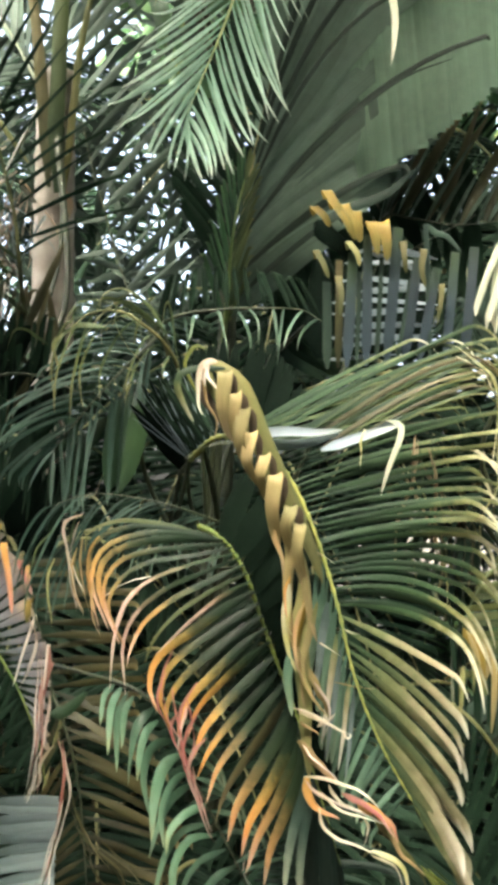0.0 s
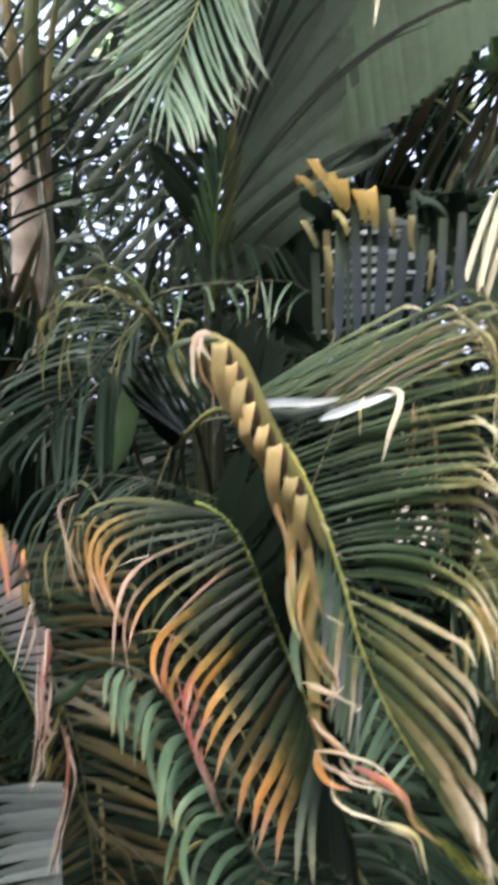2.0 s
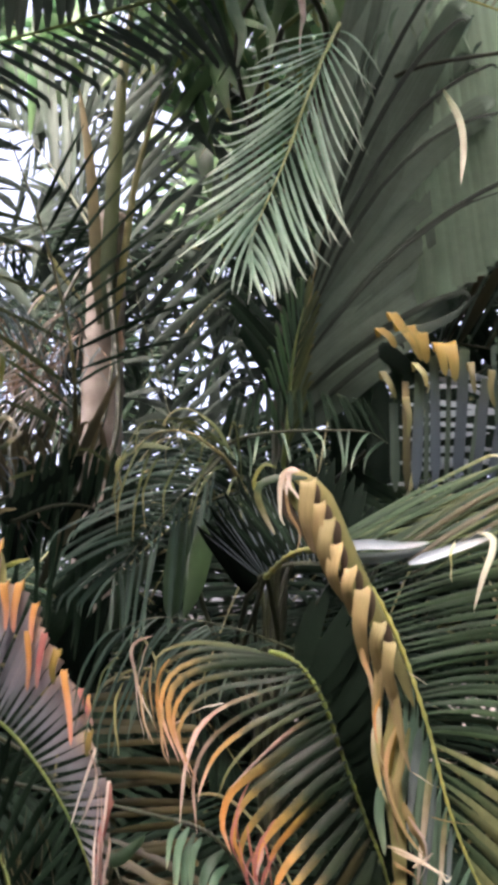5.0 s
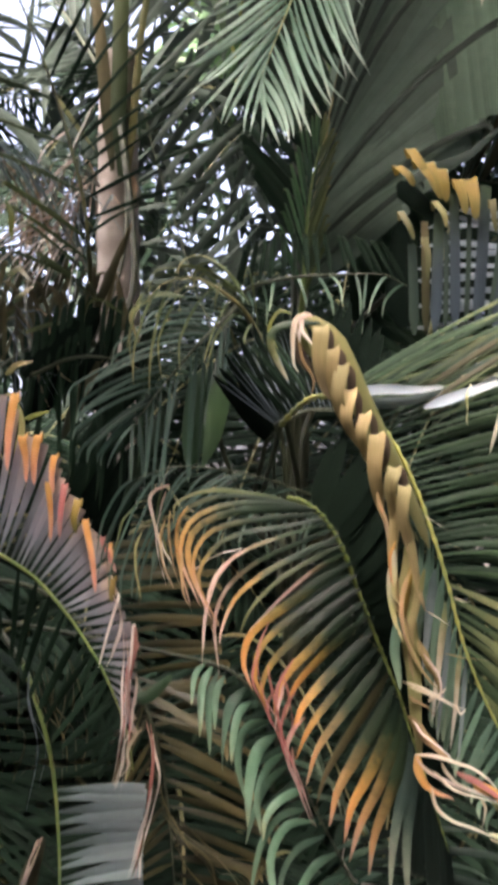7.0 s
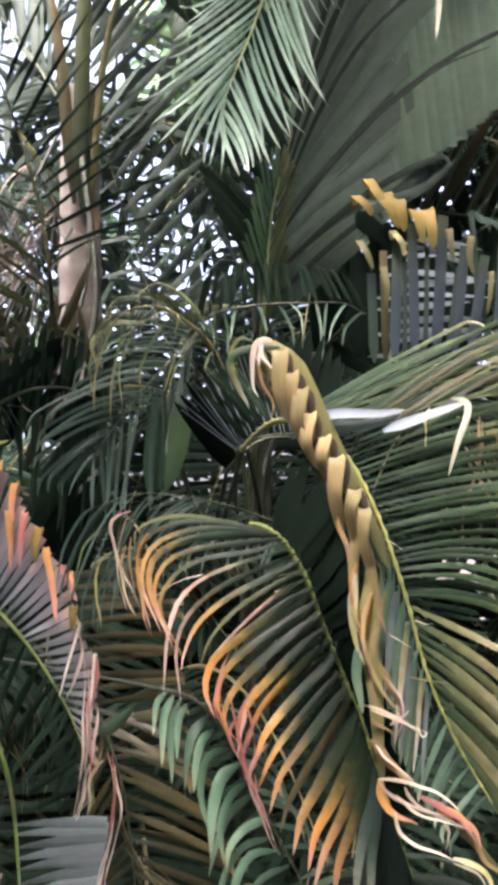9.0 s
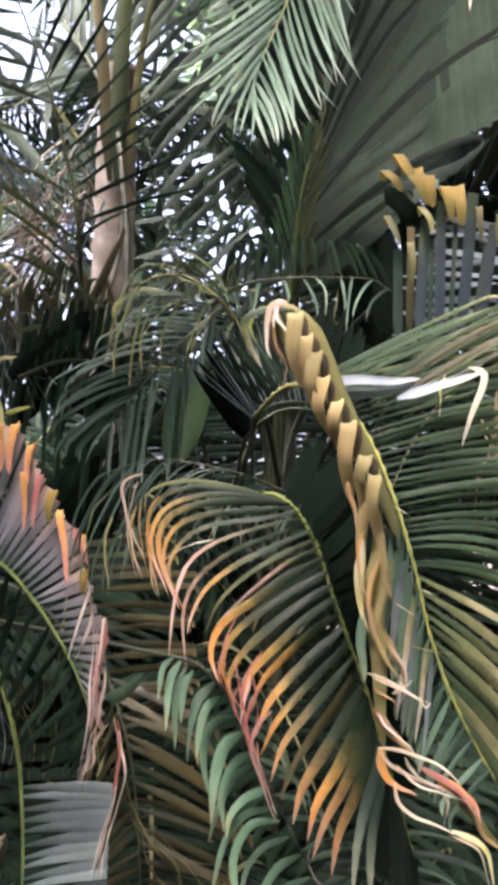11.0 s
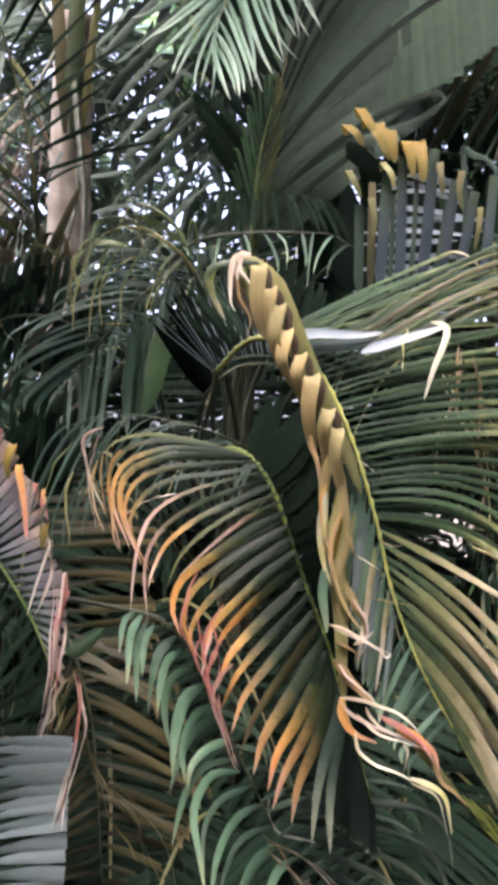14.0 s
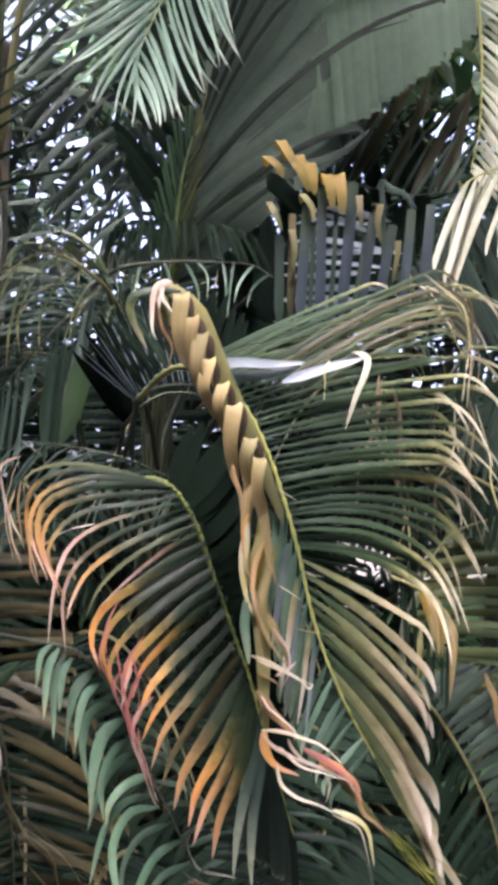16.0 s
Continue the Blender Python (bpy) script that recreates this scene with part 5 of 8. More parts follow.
flat_leaflet(violet, (-0.529, 3.35, 1.065), (-0.400, 3.33, 1.072), 0.024, leaf_violet_pale, 0.006, True)
flat_leaflet(violet, (-0.516, 3.35, 1.044), (-0.397, 3.33, 1.040), 0.023, leaf_violet_pale, 0.006, True)
flat_leaflet(violet, (-0.504, 3.35, 1.023), (-0.397, 3.33, 1.004), 0.022, leaf_violet_pale, 0.006, True)
flat_leaflet(violet, (-0.493, 3.35, 1.001), (-0.399, 3.33, 0.963), 0.021, leaf_violet_pale, 0.006, True)
flat_leaflet(violet, (-0.482, 3.35, 0.978), (-0.399, 3.33, 0.918), 0.020, leaf_violet_pale, 0.006, True)
flat_leaflet(violet, (-0.470, 3.35, 0.953), (-0.399, 3.33, 0.874), 0.018, leaf_violet_pale, 0.006, True)
flat_leaflet(violet, (-0.457, 3.35, 0.924), (-0.398, 3.33, 0.834), 0.017, leaf_violet_pale, 0.006, True)
tip_flap(violet, (-0.933, 3.30, 1.870), (-0.941, 3.29, 1.710), 0.029, leaf_orange)
tip_flap(violet, (-0.864, 3.30, 1.863), (-0.876, 3.29, 1.693), 0.029, leaf_orange)
tip_flap(violet, (-0.774, 3.30, 1.860), (-0.793, 3.29, 1.625), 0.032, leaf_orange)
tip_flap(violet, (-0.749, 3.30, 1.729), (-0.734, 3.29, 1.588), 0.029, leaf_orange)
tip_flap(violet, (-0.702, 3.30, 1.733), (-0.710, 3.29, 1.583), 0.030, leaf_orange)
tip_flap(violet, (-0.650, 3.30, 1.673), (-0.651, 3.29, 1.557), 0.026, leaf_orange)
tip_flap(violet, (-0.668, 3.30, 1.592), (-0.657, 3.29, 1.412), 0.024, leaf_orange)
tip_flap(violet, (-0.620, 3.30, 1.582), (-0.630, 3.29, 1.421), 0.021, leaf_reddry)
tip_flap(violet, (-0.578, 3.30, 1.537), (-0.580, 3.29, 1.435), 0.027, leaf_amber)
tip_flap(violet, (-0.554, 3.30, 1.476), (-0.519, 3.29, 1.259), 0.022, leaf_orange)
tip_flap(violet, (-0.502, 3.30, 1.424), (-0.458, 3.29, 1.319), 0.019, leaf_reddry)
tip_flap(violet, (-0.481, 3.30, 1.407), (-0.468, 3.29, 1.336), 0.016, leaf_orange)
tip_flap(violet, (-0.470, 3.30, 1.301), (-0.471, 3.29, 1.231), 0.027, leaf_amber)
tip_flap(violet, (-0.449, 3.30, 1.253), (-0.507, 3.29, 1.036), 0.010, leaf_pinkdry)
tip_flap(violet, (-0.404, 3.30, 1.161), (-0.411, 3.29, 0.962), 0.010, leaf_pinkdry)
tip_flap(violet, (-0.397, 3.30, 1.105), (-0.425, 3.29, 0.962), 0.021, leaf_reddry)
strip(palm_left, "dry_strip", [(-0.42, 3.27, 1.02), (-0.42, 3.26, 0.90), (-0.43, 3.31, 0.76), (-0.45, 3.27, 0.68)], 0.00641472, leaf_pinkdry)
strip(palm_left, "dry_strip", [(-0.41, 3.27, 1.02), (-0.42, 3.29, 0.90), (-0.43, 3.28, 0.77), (-0.44, 3.26, 0.69)], 0.0083262, leaf_pinkdry)
strip(palm_left, "dry_strip", [(-0.41, 3.27, 1.03), (-0.41, 3.28, 0.91), (-0.41, 3.27, 0.78), (-0.42, 3.26, 0.69)], 0.00748136, leaf_reddry)
strip(palm_left, "dry_strip", [(-0.43, 3.29, 1.15), (-0.43, 3.27, 1.02), (-0.43, 3.26, 0.92), (-0.44, 3.26, 0.79), (-0.46, 3.27, 0.69)], 0.00832432, leaf_pinkdry)
strip(palm_left, "dry_strip", [(-0.42, 3.27, 1.14), (-0.41, 3.24, 1.01), (-0.41, 3.28, 0.88), (-0.42, 3.27, 0.76), (-0.44, 3.29, 0.65)], 0.00428647, leaf_pinkdry)
strip(palm_left, "dry_strip", [(-0.42, 3.27, 1.02), (-0.42, 3.27, 0.91), (-0.44, 3.28, 0.77), (-0.45, 3.27, 0.68)], 0.00577842, leaf_reddry)
strip(palm_left, "dry_strip", [(-0.36, 3.29, 0.87), (-0.34, 3.31, 0.76), (-0.35, 3.27, 0.63), (-0.38, 3.31, 0.50), (-0.40, 3.30, 0.41)], 0.00751993, leaf_reddry)
strip(palm_left, "dry_strip", [(-0.34, 3.30, 0.76), (-0.35, 3.27, 0.63), (-0.38, 3.28, 0.51), (-0.40, 3.28, 0.41)], 0.00949823, leaf_pinkdry)
strip(palm_left, "dry_strip", [(-0.34, 3.29, 0.76), (-0.35, 3.28, 0.62), (-0.37, 3.27, 0.51), (-0.40, 3.29, 0.41)], 0.00889145, leaf_brown)
strip(palm_left, "dry_strip", [(-0.35, 3.29, 0.87), (-0.34, 3.28, 0.76), (-0.35, 3.29, 0.63), (-0.38, 3.32, 0.50), (-0.39, 3.30, 0.40)], 0.0105437, leaf_reddry)
strip(palm_left, "dry_strip", [(-0.36, 3.28, 0.88), (-0.34, 3.30, 0.76), (-0.35, 3.27, 0.63), (-0.39, 3.31, 0.51), (-0.41, 3.29, 0.41)], 0.00775649, leaf_pinkdry)
strip(palm_left, "dry_strip", [(-0.39, 3.59, 0.71), (-0.36, 3.60, 0.58), (-0.32, 3.61, 0.53), (-0.29, 3.58, 0.46)], 0.00421131, leaf_brown)
strip(palm_left, "dry_strip", [(-0.38, 3.60, 0.72), (-0.34, 3.61, 0.55), (-0.29, 3.59, 0.42), (-0.25, 3.62, 0.35)], 0.00434934, leaf_brown)
strip(palm_left, "dry_strip", [(-0.38, 3.59, 0.72), (-0.33, 3.63, 0.54), (-0.27, 3.59, 0.45), (-0.21, 3.60, 0.37)], 0.00726028, leaf_brown)
strip(palm_left, "dry_strip", [(-0.68, 3.70, 1.03), (-0.65, 3.69, 0.93), (-0.66, 3.69, 0.80), (-0.69, 3.69, 0.72)], 0.00793034, leaf_brown)
strip(palm_left, "dry_strip", [(-0.69, 3.69, 1.03), (-0.67, 3.69, 0.94), (-0.70, 3.72, 0.78), (-0.73, 3.68, 0.71)], 0.00541214, leaf_brown)
strip(palm_left, "dry_strip", [(-0.67, 3.70, 1.01), (-0.62, 3.72, 0.85), (-0.61, 3.73, 0.73), (-0.62, 3.70, 0.63)], 0.00713918, leaf_brown)
strip(palm_left, "dry_strip", [(-0.71, 3.70, 1.03), (-0.72, 3.68, 0.86), (-0.77, 3.70, 0.69), (-0.84, 3.71, 0.59)], 0.00524335, leaf_brown)
strip(palm_left, "dry_strip", [(-0.46, 3.28, 1.25), (-0.44, 3.28, 1.19), (-0.45, 3.28, 1.11), (-0.49, 3.28, 1.03)], 0.0136, leaf_pinkdry)
strip(palm_left, "dry_strip", [(-0.40, 3.28, 1.16), (-0.39, 3.28, 1.08), (-0.42, 3.28, 0.98), (-0.43, 3.28, 0.84)], 0.0186, leaf_reddry)
strip(palm_left, "dry_strip", [(-0.39, 3.28, 1.01), (-0.40, 3.28, 0.89), (-0.43, 3.28, 0.78), (-0.45, 3.28, 0.68)], 0.0124, leaf_pinkdry)
strip(palm_left, "dry_strip", [(-0.37, 3.27, 0.86), (-0.41, 3.27, 0.81), (-0.41, 3.27, 0.75), (-0.46, 3.27, 0.69)], 0.0112, leaf_whitedry)
strip(palm_left, "dry_strip", [(-0.34, 3.29, 0.84), (-0.32, 3.29, 0.69), (-0.36, 3.29, 0.54), (-0.38, 3.29, 0.41)], 0.0136, leaf_pinkdry)
strip(palm_left, "leaflet", [(-0.82, 3.50, 1.67), (-0.80, 3.50, 1.76), (-0.81, 3.50, 1.83), (-0.84, 3.50, 1.88), (-0.87, 3.50, 1.86)], 0.024, leaf_khaki, curl=0.15)
strip(palm_left, "leaflet", [(-0.96, 3.90, 2.35), (-0.91, 3.90, 2.38), (-0.86, 3.90, 2.33)], 0.03, leaf_olive_pale, curl=0.2)
strip(palm_left, "leaflet", [(-0.93, 3.90, 2.26), (-0.89, 3.90, 2.29), (-0.85, 3.90, 2.33)], 0.025, leaf_olive_pale, curl=0.2)
strip(palm_left, "leaflet", [(-0.95, 3.90, 1.99), (-0.91, 3.90, 2.03), (-0.85, 3.90, 2.04)], 0.025, leaf_yellow, curl=0.2)
strip(palm_left, "leaflet", [(-0.88, 3.90, 1.83), (-0.83, 3.90, 1.85), (-0.79, 3.90, 1.86)], 0.02, leaf_moss, curl=0.2)
strip(palm_left, "leaflet", [(-0.96, 3.90, 2.63), (-0.94, 3.90, 2.57), (-0.94, 3.90, 2.48)], 0.025, leaf_moss, curl=0.2)

# left palm: the pale grey-blue frond below
frond(palm_left, [(-0.82, 3.70, 0.98), (-0.74, 3.60, 0.83), (-0.70, 3.60, 0.67), (-0.68, 3.60, 0.50), (-0.67, 3.60, 0.34), (-0.67, 3.60, 0.16), (-0.68, 3.60, -0.02)], 
      side([(-0.39, 3.60, 0.59), (-0.40, 3.60, 0.51), (-0.40, 3.60, 0.41), (-0.40, 3.60, 0.27), (-0.41, 3.60, 0.09), (-0.43, 3.60, -0.05)], 18, (0.42, 1.0), leaf_grey, width=0.052, hook=0.0, tilt=3, wedge=True, blunt=0.95, stray=0.012), 
      side([(-1.03, 3.75, 0.83), (-1.00, 3.75, 0.65), (-0.98, 3.75, 0.46), (-0.95, 3.75, 0.17)], 18, (0.1, 1.0), leaf_dark, width=0.024), rachis_mat=rachis_green, radius=0.008)
strip(palm_left, "dry_strip", [(-0.70, 3.45, 0.48), (-0.74, 3.45, 0.36), (-0.79, 3.45, 0.26), (-0.85, 3.45, 0.11)], 0.05, leaf_brown, curl=0.5)
strip(palm_left, "dry_strip", [(-0.70, 3.42, 0.47), (-0.74, 3.43, 0.36), (-0.78, 3.45, 0.23), (-0.82, 3.43, 0.10)], 0.00862882, leaf_whitedry)
strip(palm_left, "dry_strip", [(-0.71, 3.45, 0.47), (-0.76, 3.45, 0.35), (-0.81, 3.46, 0.23), (-0.86, 3.46, 0.10)], 0.00856463, leaf_brown)
strip(palm_left, "dry_strip", [(-0.70, 3.44, 0.49), (-0.74, 3.43, 0.37), (-0.79, 3.45, 0.26), (-0.83, 3.44, 0.12)], 0.0146203, leaf_pinkdry)
strip(palm_left, "dry_strip", [(-0.71, 3.44, 0.48), (-0.76, 3.47, 0.34), (-0.79, 3.44, 0.25), (-0.84, 3.44, 0.11)], 0.0133214, leaf_whitedry)
strip(palm_left, "dry_strip", [(-0.70, 3.42, 0.48), (-0.75, 3.44, 0.35), (-0.79, 3.44, 0.25), (-0.83, 3.43, 0.13)], 0.0143826, leaf_brown)
strip(palm_left, "dry_strip", [(-0.71, 3.45, 0.48), (-0.75, 3.42, 0.36), (-0.81, 3.46, 0.25), (-0.85, 3.44, 0.12)], 0.00999128, leaf_pinkdry)
strip(palm_left, "dry_strip", [(-0.71, 3.46, 0.45), (-0.73, 3.46, 0.32), (-0.76, 3.46, 0.20), (-0.80, 3.46, 0.09)], 0.03, leaf_brown, curl=0.4)

# left palm: brownish fronds between
frond(palm_left, [(-0.68, 4.05, 1.43), (-0.55, 3.95, 1.19), (-0.48, 3.95, 0.94), (-0.44, 3.95, 0.72)], 
      side([(-0.29, 3.95, 1.39), (-0.21, 3.95, 1.23), (-0.17, 3.95, 1.09), (-0.17, 3.95, 0.93), (-0.18, 3.95, 0.79)], 15, (0.1, 1.0), leaf_rust, width=0.029, hook=0.03, stray=0.05), 
      side([(-0.84, 3.95, 1.10), (-0.73, 3.95, 0.84), (-0.63, 3.95, 0.62), (-0.55, 3.95, 0.50)], 14, (0.1, 1.0), leaf_dark, width=0.02), rachis_mat=rachis_dark, radius=0.006)
frond(palm_left, [(-0.50, 4.00, 0.94), (-0.42, 3.90, 0.79), (-0.37, 3.90, 0.62), (-0.34, 3.90, 0.42), (-0.32, 3.90, 0.21), (-0.30, 3.90, 0.01)], 
      side([(-0.14, 3.90, 0.74), (-0.04, 3.90, 0.58), (0.00, 3.90, 0.44), (-0.02, 3.90, 0.29), (-0.08, 3.90, 0.13), (-0.15, 3.90, -0.06)], 18, (0.05, 1.0), leaf_rust, width=0.03, hook=0.06, stray=0.06), 
      side([(-0.54, 3.90, 0.54), (-0.51, 3.90, 0.36), (-0.47, 3.90, 0.20), (-0.45, 3.90, 0.01)], 15, (0.15, 1.0), leaf_rust, width=0.02), rachis_mat=rachis_dark, radius=0.006)
strip(palm_left, "leaflet", [(-0.45, 3.70, 0.87), (-0.40, 3.70, 0.88), (-0.35, 3.70, 0.92), (-0.32, 3.70, 0.95)], 0.045, leaf_moss_dark, curl=0.02)

# tall palm: the hanging glossy frond
frond(palm_tall, [(0.313, 4.00, 4.094), (0.229, 3.85, 3.827), (0.160, 3.80, 3.606), (0.116, 3.80, 3.453), (0.067, 3.80, 3.314), (0.018, 3.80, 3.187), (-0.022, 3.80, 3.078), (-0.037, 3.80, 3.011)],
      side([(-0.013, 3.74, 3.800), (-0.085, 3.74, 3.645), (-0.150, 3.74, 3.459), (-0.217, 3.74, 3.265), (-0.274, 3.74, 3.096), (-0.261, 3.74, 2.954), (-0.176, 3.74, 2.860), (-0.065, 3.74, 2.820), (0.012, 3.74, 2.786)], 27, (0.06, 0.2, 0.36, 0.5, 0.62, 0.73, 0.83, 0.92, 1.0), leaf_gloss, hook=0.0, width=(0.015, 0.021), tilt=10, fold=0.35, stray=0.04,
           mids=[(0.095, 3.77, 3.869), (0.011, 3.77, 3.701), (-0.032, 3.77, 3.502), (-0.078, 3.77, 3.369), (-0.117, 3.77, 3.232), (-0.129, 3.77, 3.113), (-0.101, 3.77, 3.015), (-0.047, 3.77, 2.951), (-0.011, 3.77, 2.908)]),
      side([(0.463, 3.74, 3.726), (0.403, 3.74, 3.515), (0.336, 3.74, 3.285), (0.331, 3.74, 3.029), (0.287, 3.74, 3.005), (0.230, 3.74, 2.916), (0.172, 3.74, 2.856), (0.111, 3.74, 2.819), (0.053, 3.74, 2.796)], 26, (0.06, 0.2, 0.34, 0.48, 0.58, 0.69, 0.8, 0.91, 1.0), leaf_gloss, hook=0.0, width=(0.015, 0.021), tilt=10, fold=0.35, stray=0.04,
           mids=[(0.357, 3.77, 3.892), (0.293, 3.77, 3.712), (0.263, 3.77, 3.478), (0.236, 3.77, 3.317), (0.208, 3.77, 3.215), (0.154, 3.77, 3.112), (0.105, 3.77, 3.022), (0.064, 3.77, 2.954), (0.023, 3.77, 2.909)]), rachis_mat=rachis_pale, radius=0.0075)

# tall palm: the wide pleated frond that hangs across
strip(palm_tall, "leaflet", [(0.289, 4.05, 2.819), (0.484, 4.05, 3.059), (0.663, 4.05, 3.213), (0.832, 4.05, 3.337), (1.019, 4.05, 3.416)], 0.02, leaf_dusk, curl=0.04, crease=0.15)
strip(palm_front, "leaflet", [(0.478, 4.05, 2.723), (0.629, 4.05, 2.802), (0.759, 4.05, 2.858), (0.881, 4.05, 2.968)], 0.045, leaf_slate, curl=0.04, crease=0.15)
frond(palm_tall, [(0.768, 4.60, 2.684), (0.818, 4.50, 2.881), (0.930, 4.45, 2.872), (1.126, 4.45, 2.849), (1.322, 4.45, 2.874)],
      side([(0.913, 4.40, 3.134), (1.031, 4.40, 3.277), (1.166, 4.40, 3.202), (1.302, 4.40, 3.126), (1.426, 4.40, 3.086)], 13, (0.1, 1.0), leaf_ash, width=(0.014, 0.022), hook=0.0, stray=0.06),
      side([(1.076, 4.50, 3.423), (1.225, 4.50, 3.511), (1.328, 4.50, 3.368), (1.481, 4.50, 3.278)], 9, (0.1, 1.0), leaf_brown, width=0.05, hook=0.0, stray=0.08), rachis_mat=rachis_dark, radius=0.006)
frond(palm_tall, [(0.105, 4.70, 4.509), (0.440, 4.42, 4.632), (0.814, 4.28, 4.781), (1.190, 4.20, 4.892), (1.614, 4.20, 4.989), (1.997, 4.20, 5.005)],
      side([(0.490, 4.40, 2.975), (0.671, 4.30, 2.986), (0.847, 4.22, 3.057), (1.027, 4.18, 3.183), (1.216, 4.18, 3.357), (1.407, 4.18, 3.542), (1.625, 4.18, 3.743), (1.897, 4.18, 3.964)], 70, (0.2, 0.27, 0.35, 0.45, 0.56, 0.67, 0.8, 0.97), leaf_pleat, width=0.058, hook=0.0, tilt=2, fold=0.1, blunt=0.95, stray=0.004), rachis_mat=rachis_green, radius=0.012)

# tall palm: the stalks across the top
frond(palm_tall, [(0.05, 3.90, 4.31), (0.26, 3.90, 4.22), (0.54, 3.90, 4.21), (0.77, 3.90, 4.17), (1.00, 3.90, 4.09), (1.27, 3.90, 3.96)], 
      side([(0.35, 3.90, 4.73), (0.63, 3.90, 4.71), (0.94, 3.90, 4.65), (1.24, 3.90, 4.47), (1.51, 3.90, 4.22)], 40, (0.0, 1.0), leaf_cream, width=0.024, hook=0.0), rachis_mat=rachis_yellow, radius=0.008)
frond(palm_tall, [(0.09, 4.20, 4.53), (-0.18, 4.20, 4.41), (-0.47, 4.20, 4.31), (-0.83, 4.20, 4.18), (-1.21, 4.20, 4.05), (-1.58, 4.20, 3.88)], 
      side([(-0.03, 4.20, 5.16), (-0.39, 4.20, 5.11), (-0.79, 4.20, 5.00), (-1.23, 4.20, 4.89), (-1.72, 4.20, 4.78)], 34, (0.0, 1.0), leaf_slate, width=0.07, hook=0.0, tilt=4), 
      side([(-0.10, 4.35, 4.09), (-0.30, 4.40, 4.17), (-0.61, 4.45, 4.12), (-0.96, 4.45, 3.97), (-1.35, 4.45, 3.87)], 24, (0.2, 1.0), leaf_haze, width=0.03, hook=0.05), rachis_mat=rachis_green, radius=0.012)
strip(palm_tall, "leaflet", [(-0.15, 4.05, 4.36), (-0.13, 4.05, 4.20), (-0.09, 4.05, 4.07), (-0.10, 4.05, 3.91)], 0.06, leaf_pale, curl=0.2)
strip(palm_tall, "leaflet", [(-0.05, 4.05, 4.36), (-0.01, 4.05, 4.20), (0.04, 4.05, 4.07), (0.03, 4.05, 3.94)], 0.045, leaf_pale, curl=0.2)
strip(palm_tall, "dry_strip", [(0.18, 4.05, 4.37), (0.16, 4.05, 4.21), (0.17, 4.05, 4.08), (0.15, 4.05, 3.97)], 0.05, leaf_pinkdry)
leaflet(palm_tall, [(0.563, 3.10, 3.300), (0.609, 3.10, 3.211), (0.624, 3.10, 3.106), (0.612, 3.10, 2.980)], 0.03, leaf_cream)
strip(palm_tall, "leaflet", [(0.48, 4.00, 4.09), (0.42, 4.00, 3.90), (0.46, 4.00, 3.75)], 0.02, leaf_pale)
strip(palm_tall, "leaflet", [(0.41, 4.00, 3.96), (0.38, 4.00, 3.75), (0.40, 4.00, 3.60), (0.44, 4.00, 3.50)], 0.025, leaf_pale)

# front palm: the upright frond with long grey leaflets
frond(palm_front, [(0.148, 4.40, 2.392), (0.157, 4.30, 2.540), (0.176, 4.30, 2.684), (0.204, 4.30, 2.855), (0.228, 4.30, 3.004), (0.259, 4.30, 3.179), (0.301, 4.30, 3.383)],
      side([(0.555, 4.30, 2.778), (0.711, 4.28, 2.926), (0.868, 4.30, 3.099), (0.969, 4.26, 3.263), (1.004, 4.24, 3.459), (0.986, 4.20, 3.683), (0.981, 4.24, 3.951), (0.931, 4.24, 4.243), (0.843, 4.28, 4.567), (0.734, 4.30, 4.773), (0.624, 4.30, 4.910), (0.519, 4.32, 4.949)], 17, (0.03, 0.1, 0.18, 0.27, 0.36, 0.45, 0.54, 0.63, 0.72, 0.81, 0.9, 1.0), leaf_ash, hook=0.03, width=(0.13, 0.17), tilt=2, fold=0.05, stray=0.03, blunt=0.05,
           mids=[(0.367, 4.30, 2.622), (0.430, 4.30, 2.721), (0.500, 4.30, 2.827), (0.555, 4.30, 2.977), (0.581, 4.30, 3.152), (0.581, 4.30, 3.342), (0.572, 4.30, 3.534), (0.557, 4.30, 3.729), (0.523, 4.30, 3.899), (0.473, 4.30, 4.049), (0.423, 4.30, 4.149), (0.387, 4.30, 4.175)]),
      side([(0.526, 4.10, 2.745), (0.747, 4.10, 2.930), (1.076, 4.10, 3.480), (1.040, 4.10, 3.769), (0.897, 4.10, 4.077), (0.659, 4.10, 4.382)], 7, (0.05, 0.16, 0.3, 0.42, 0.6, 0.8), leaf_dusk, hook=0.05, width=0.03, tilt=8, fold=0.2, stray=0.02, mids=[(0.372, 4.13, 2.611), (0.496, 4.13, 2.802), (0.635, 4.13, 3.165), (0.554, 4.13, 3.469), (0.518, 4.13, 3.668), (0.447, 4.13, 3.843)]),
      side([(-0.037, 4.30, 2.872), (-0.095, 4.30, 3.018), (-0.069, 4.30, 3.218), (0.011, 4.30, 3.398), (0.127, 4.30, 3.686)], 16, (0.15, 0.35, 0.5, 0.7, 1.0), leaf_dark, width=0.05), rachis_mat=rachis_olive, radius=0.012)

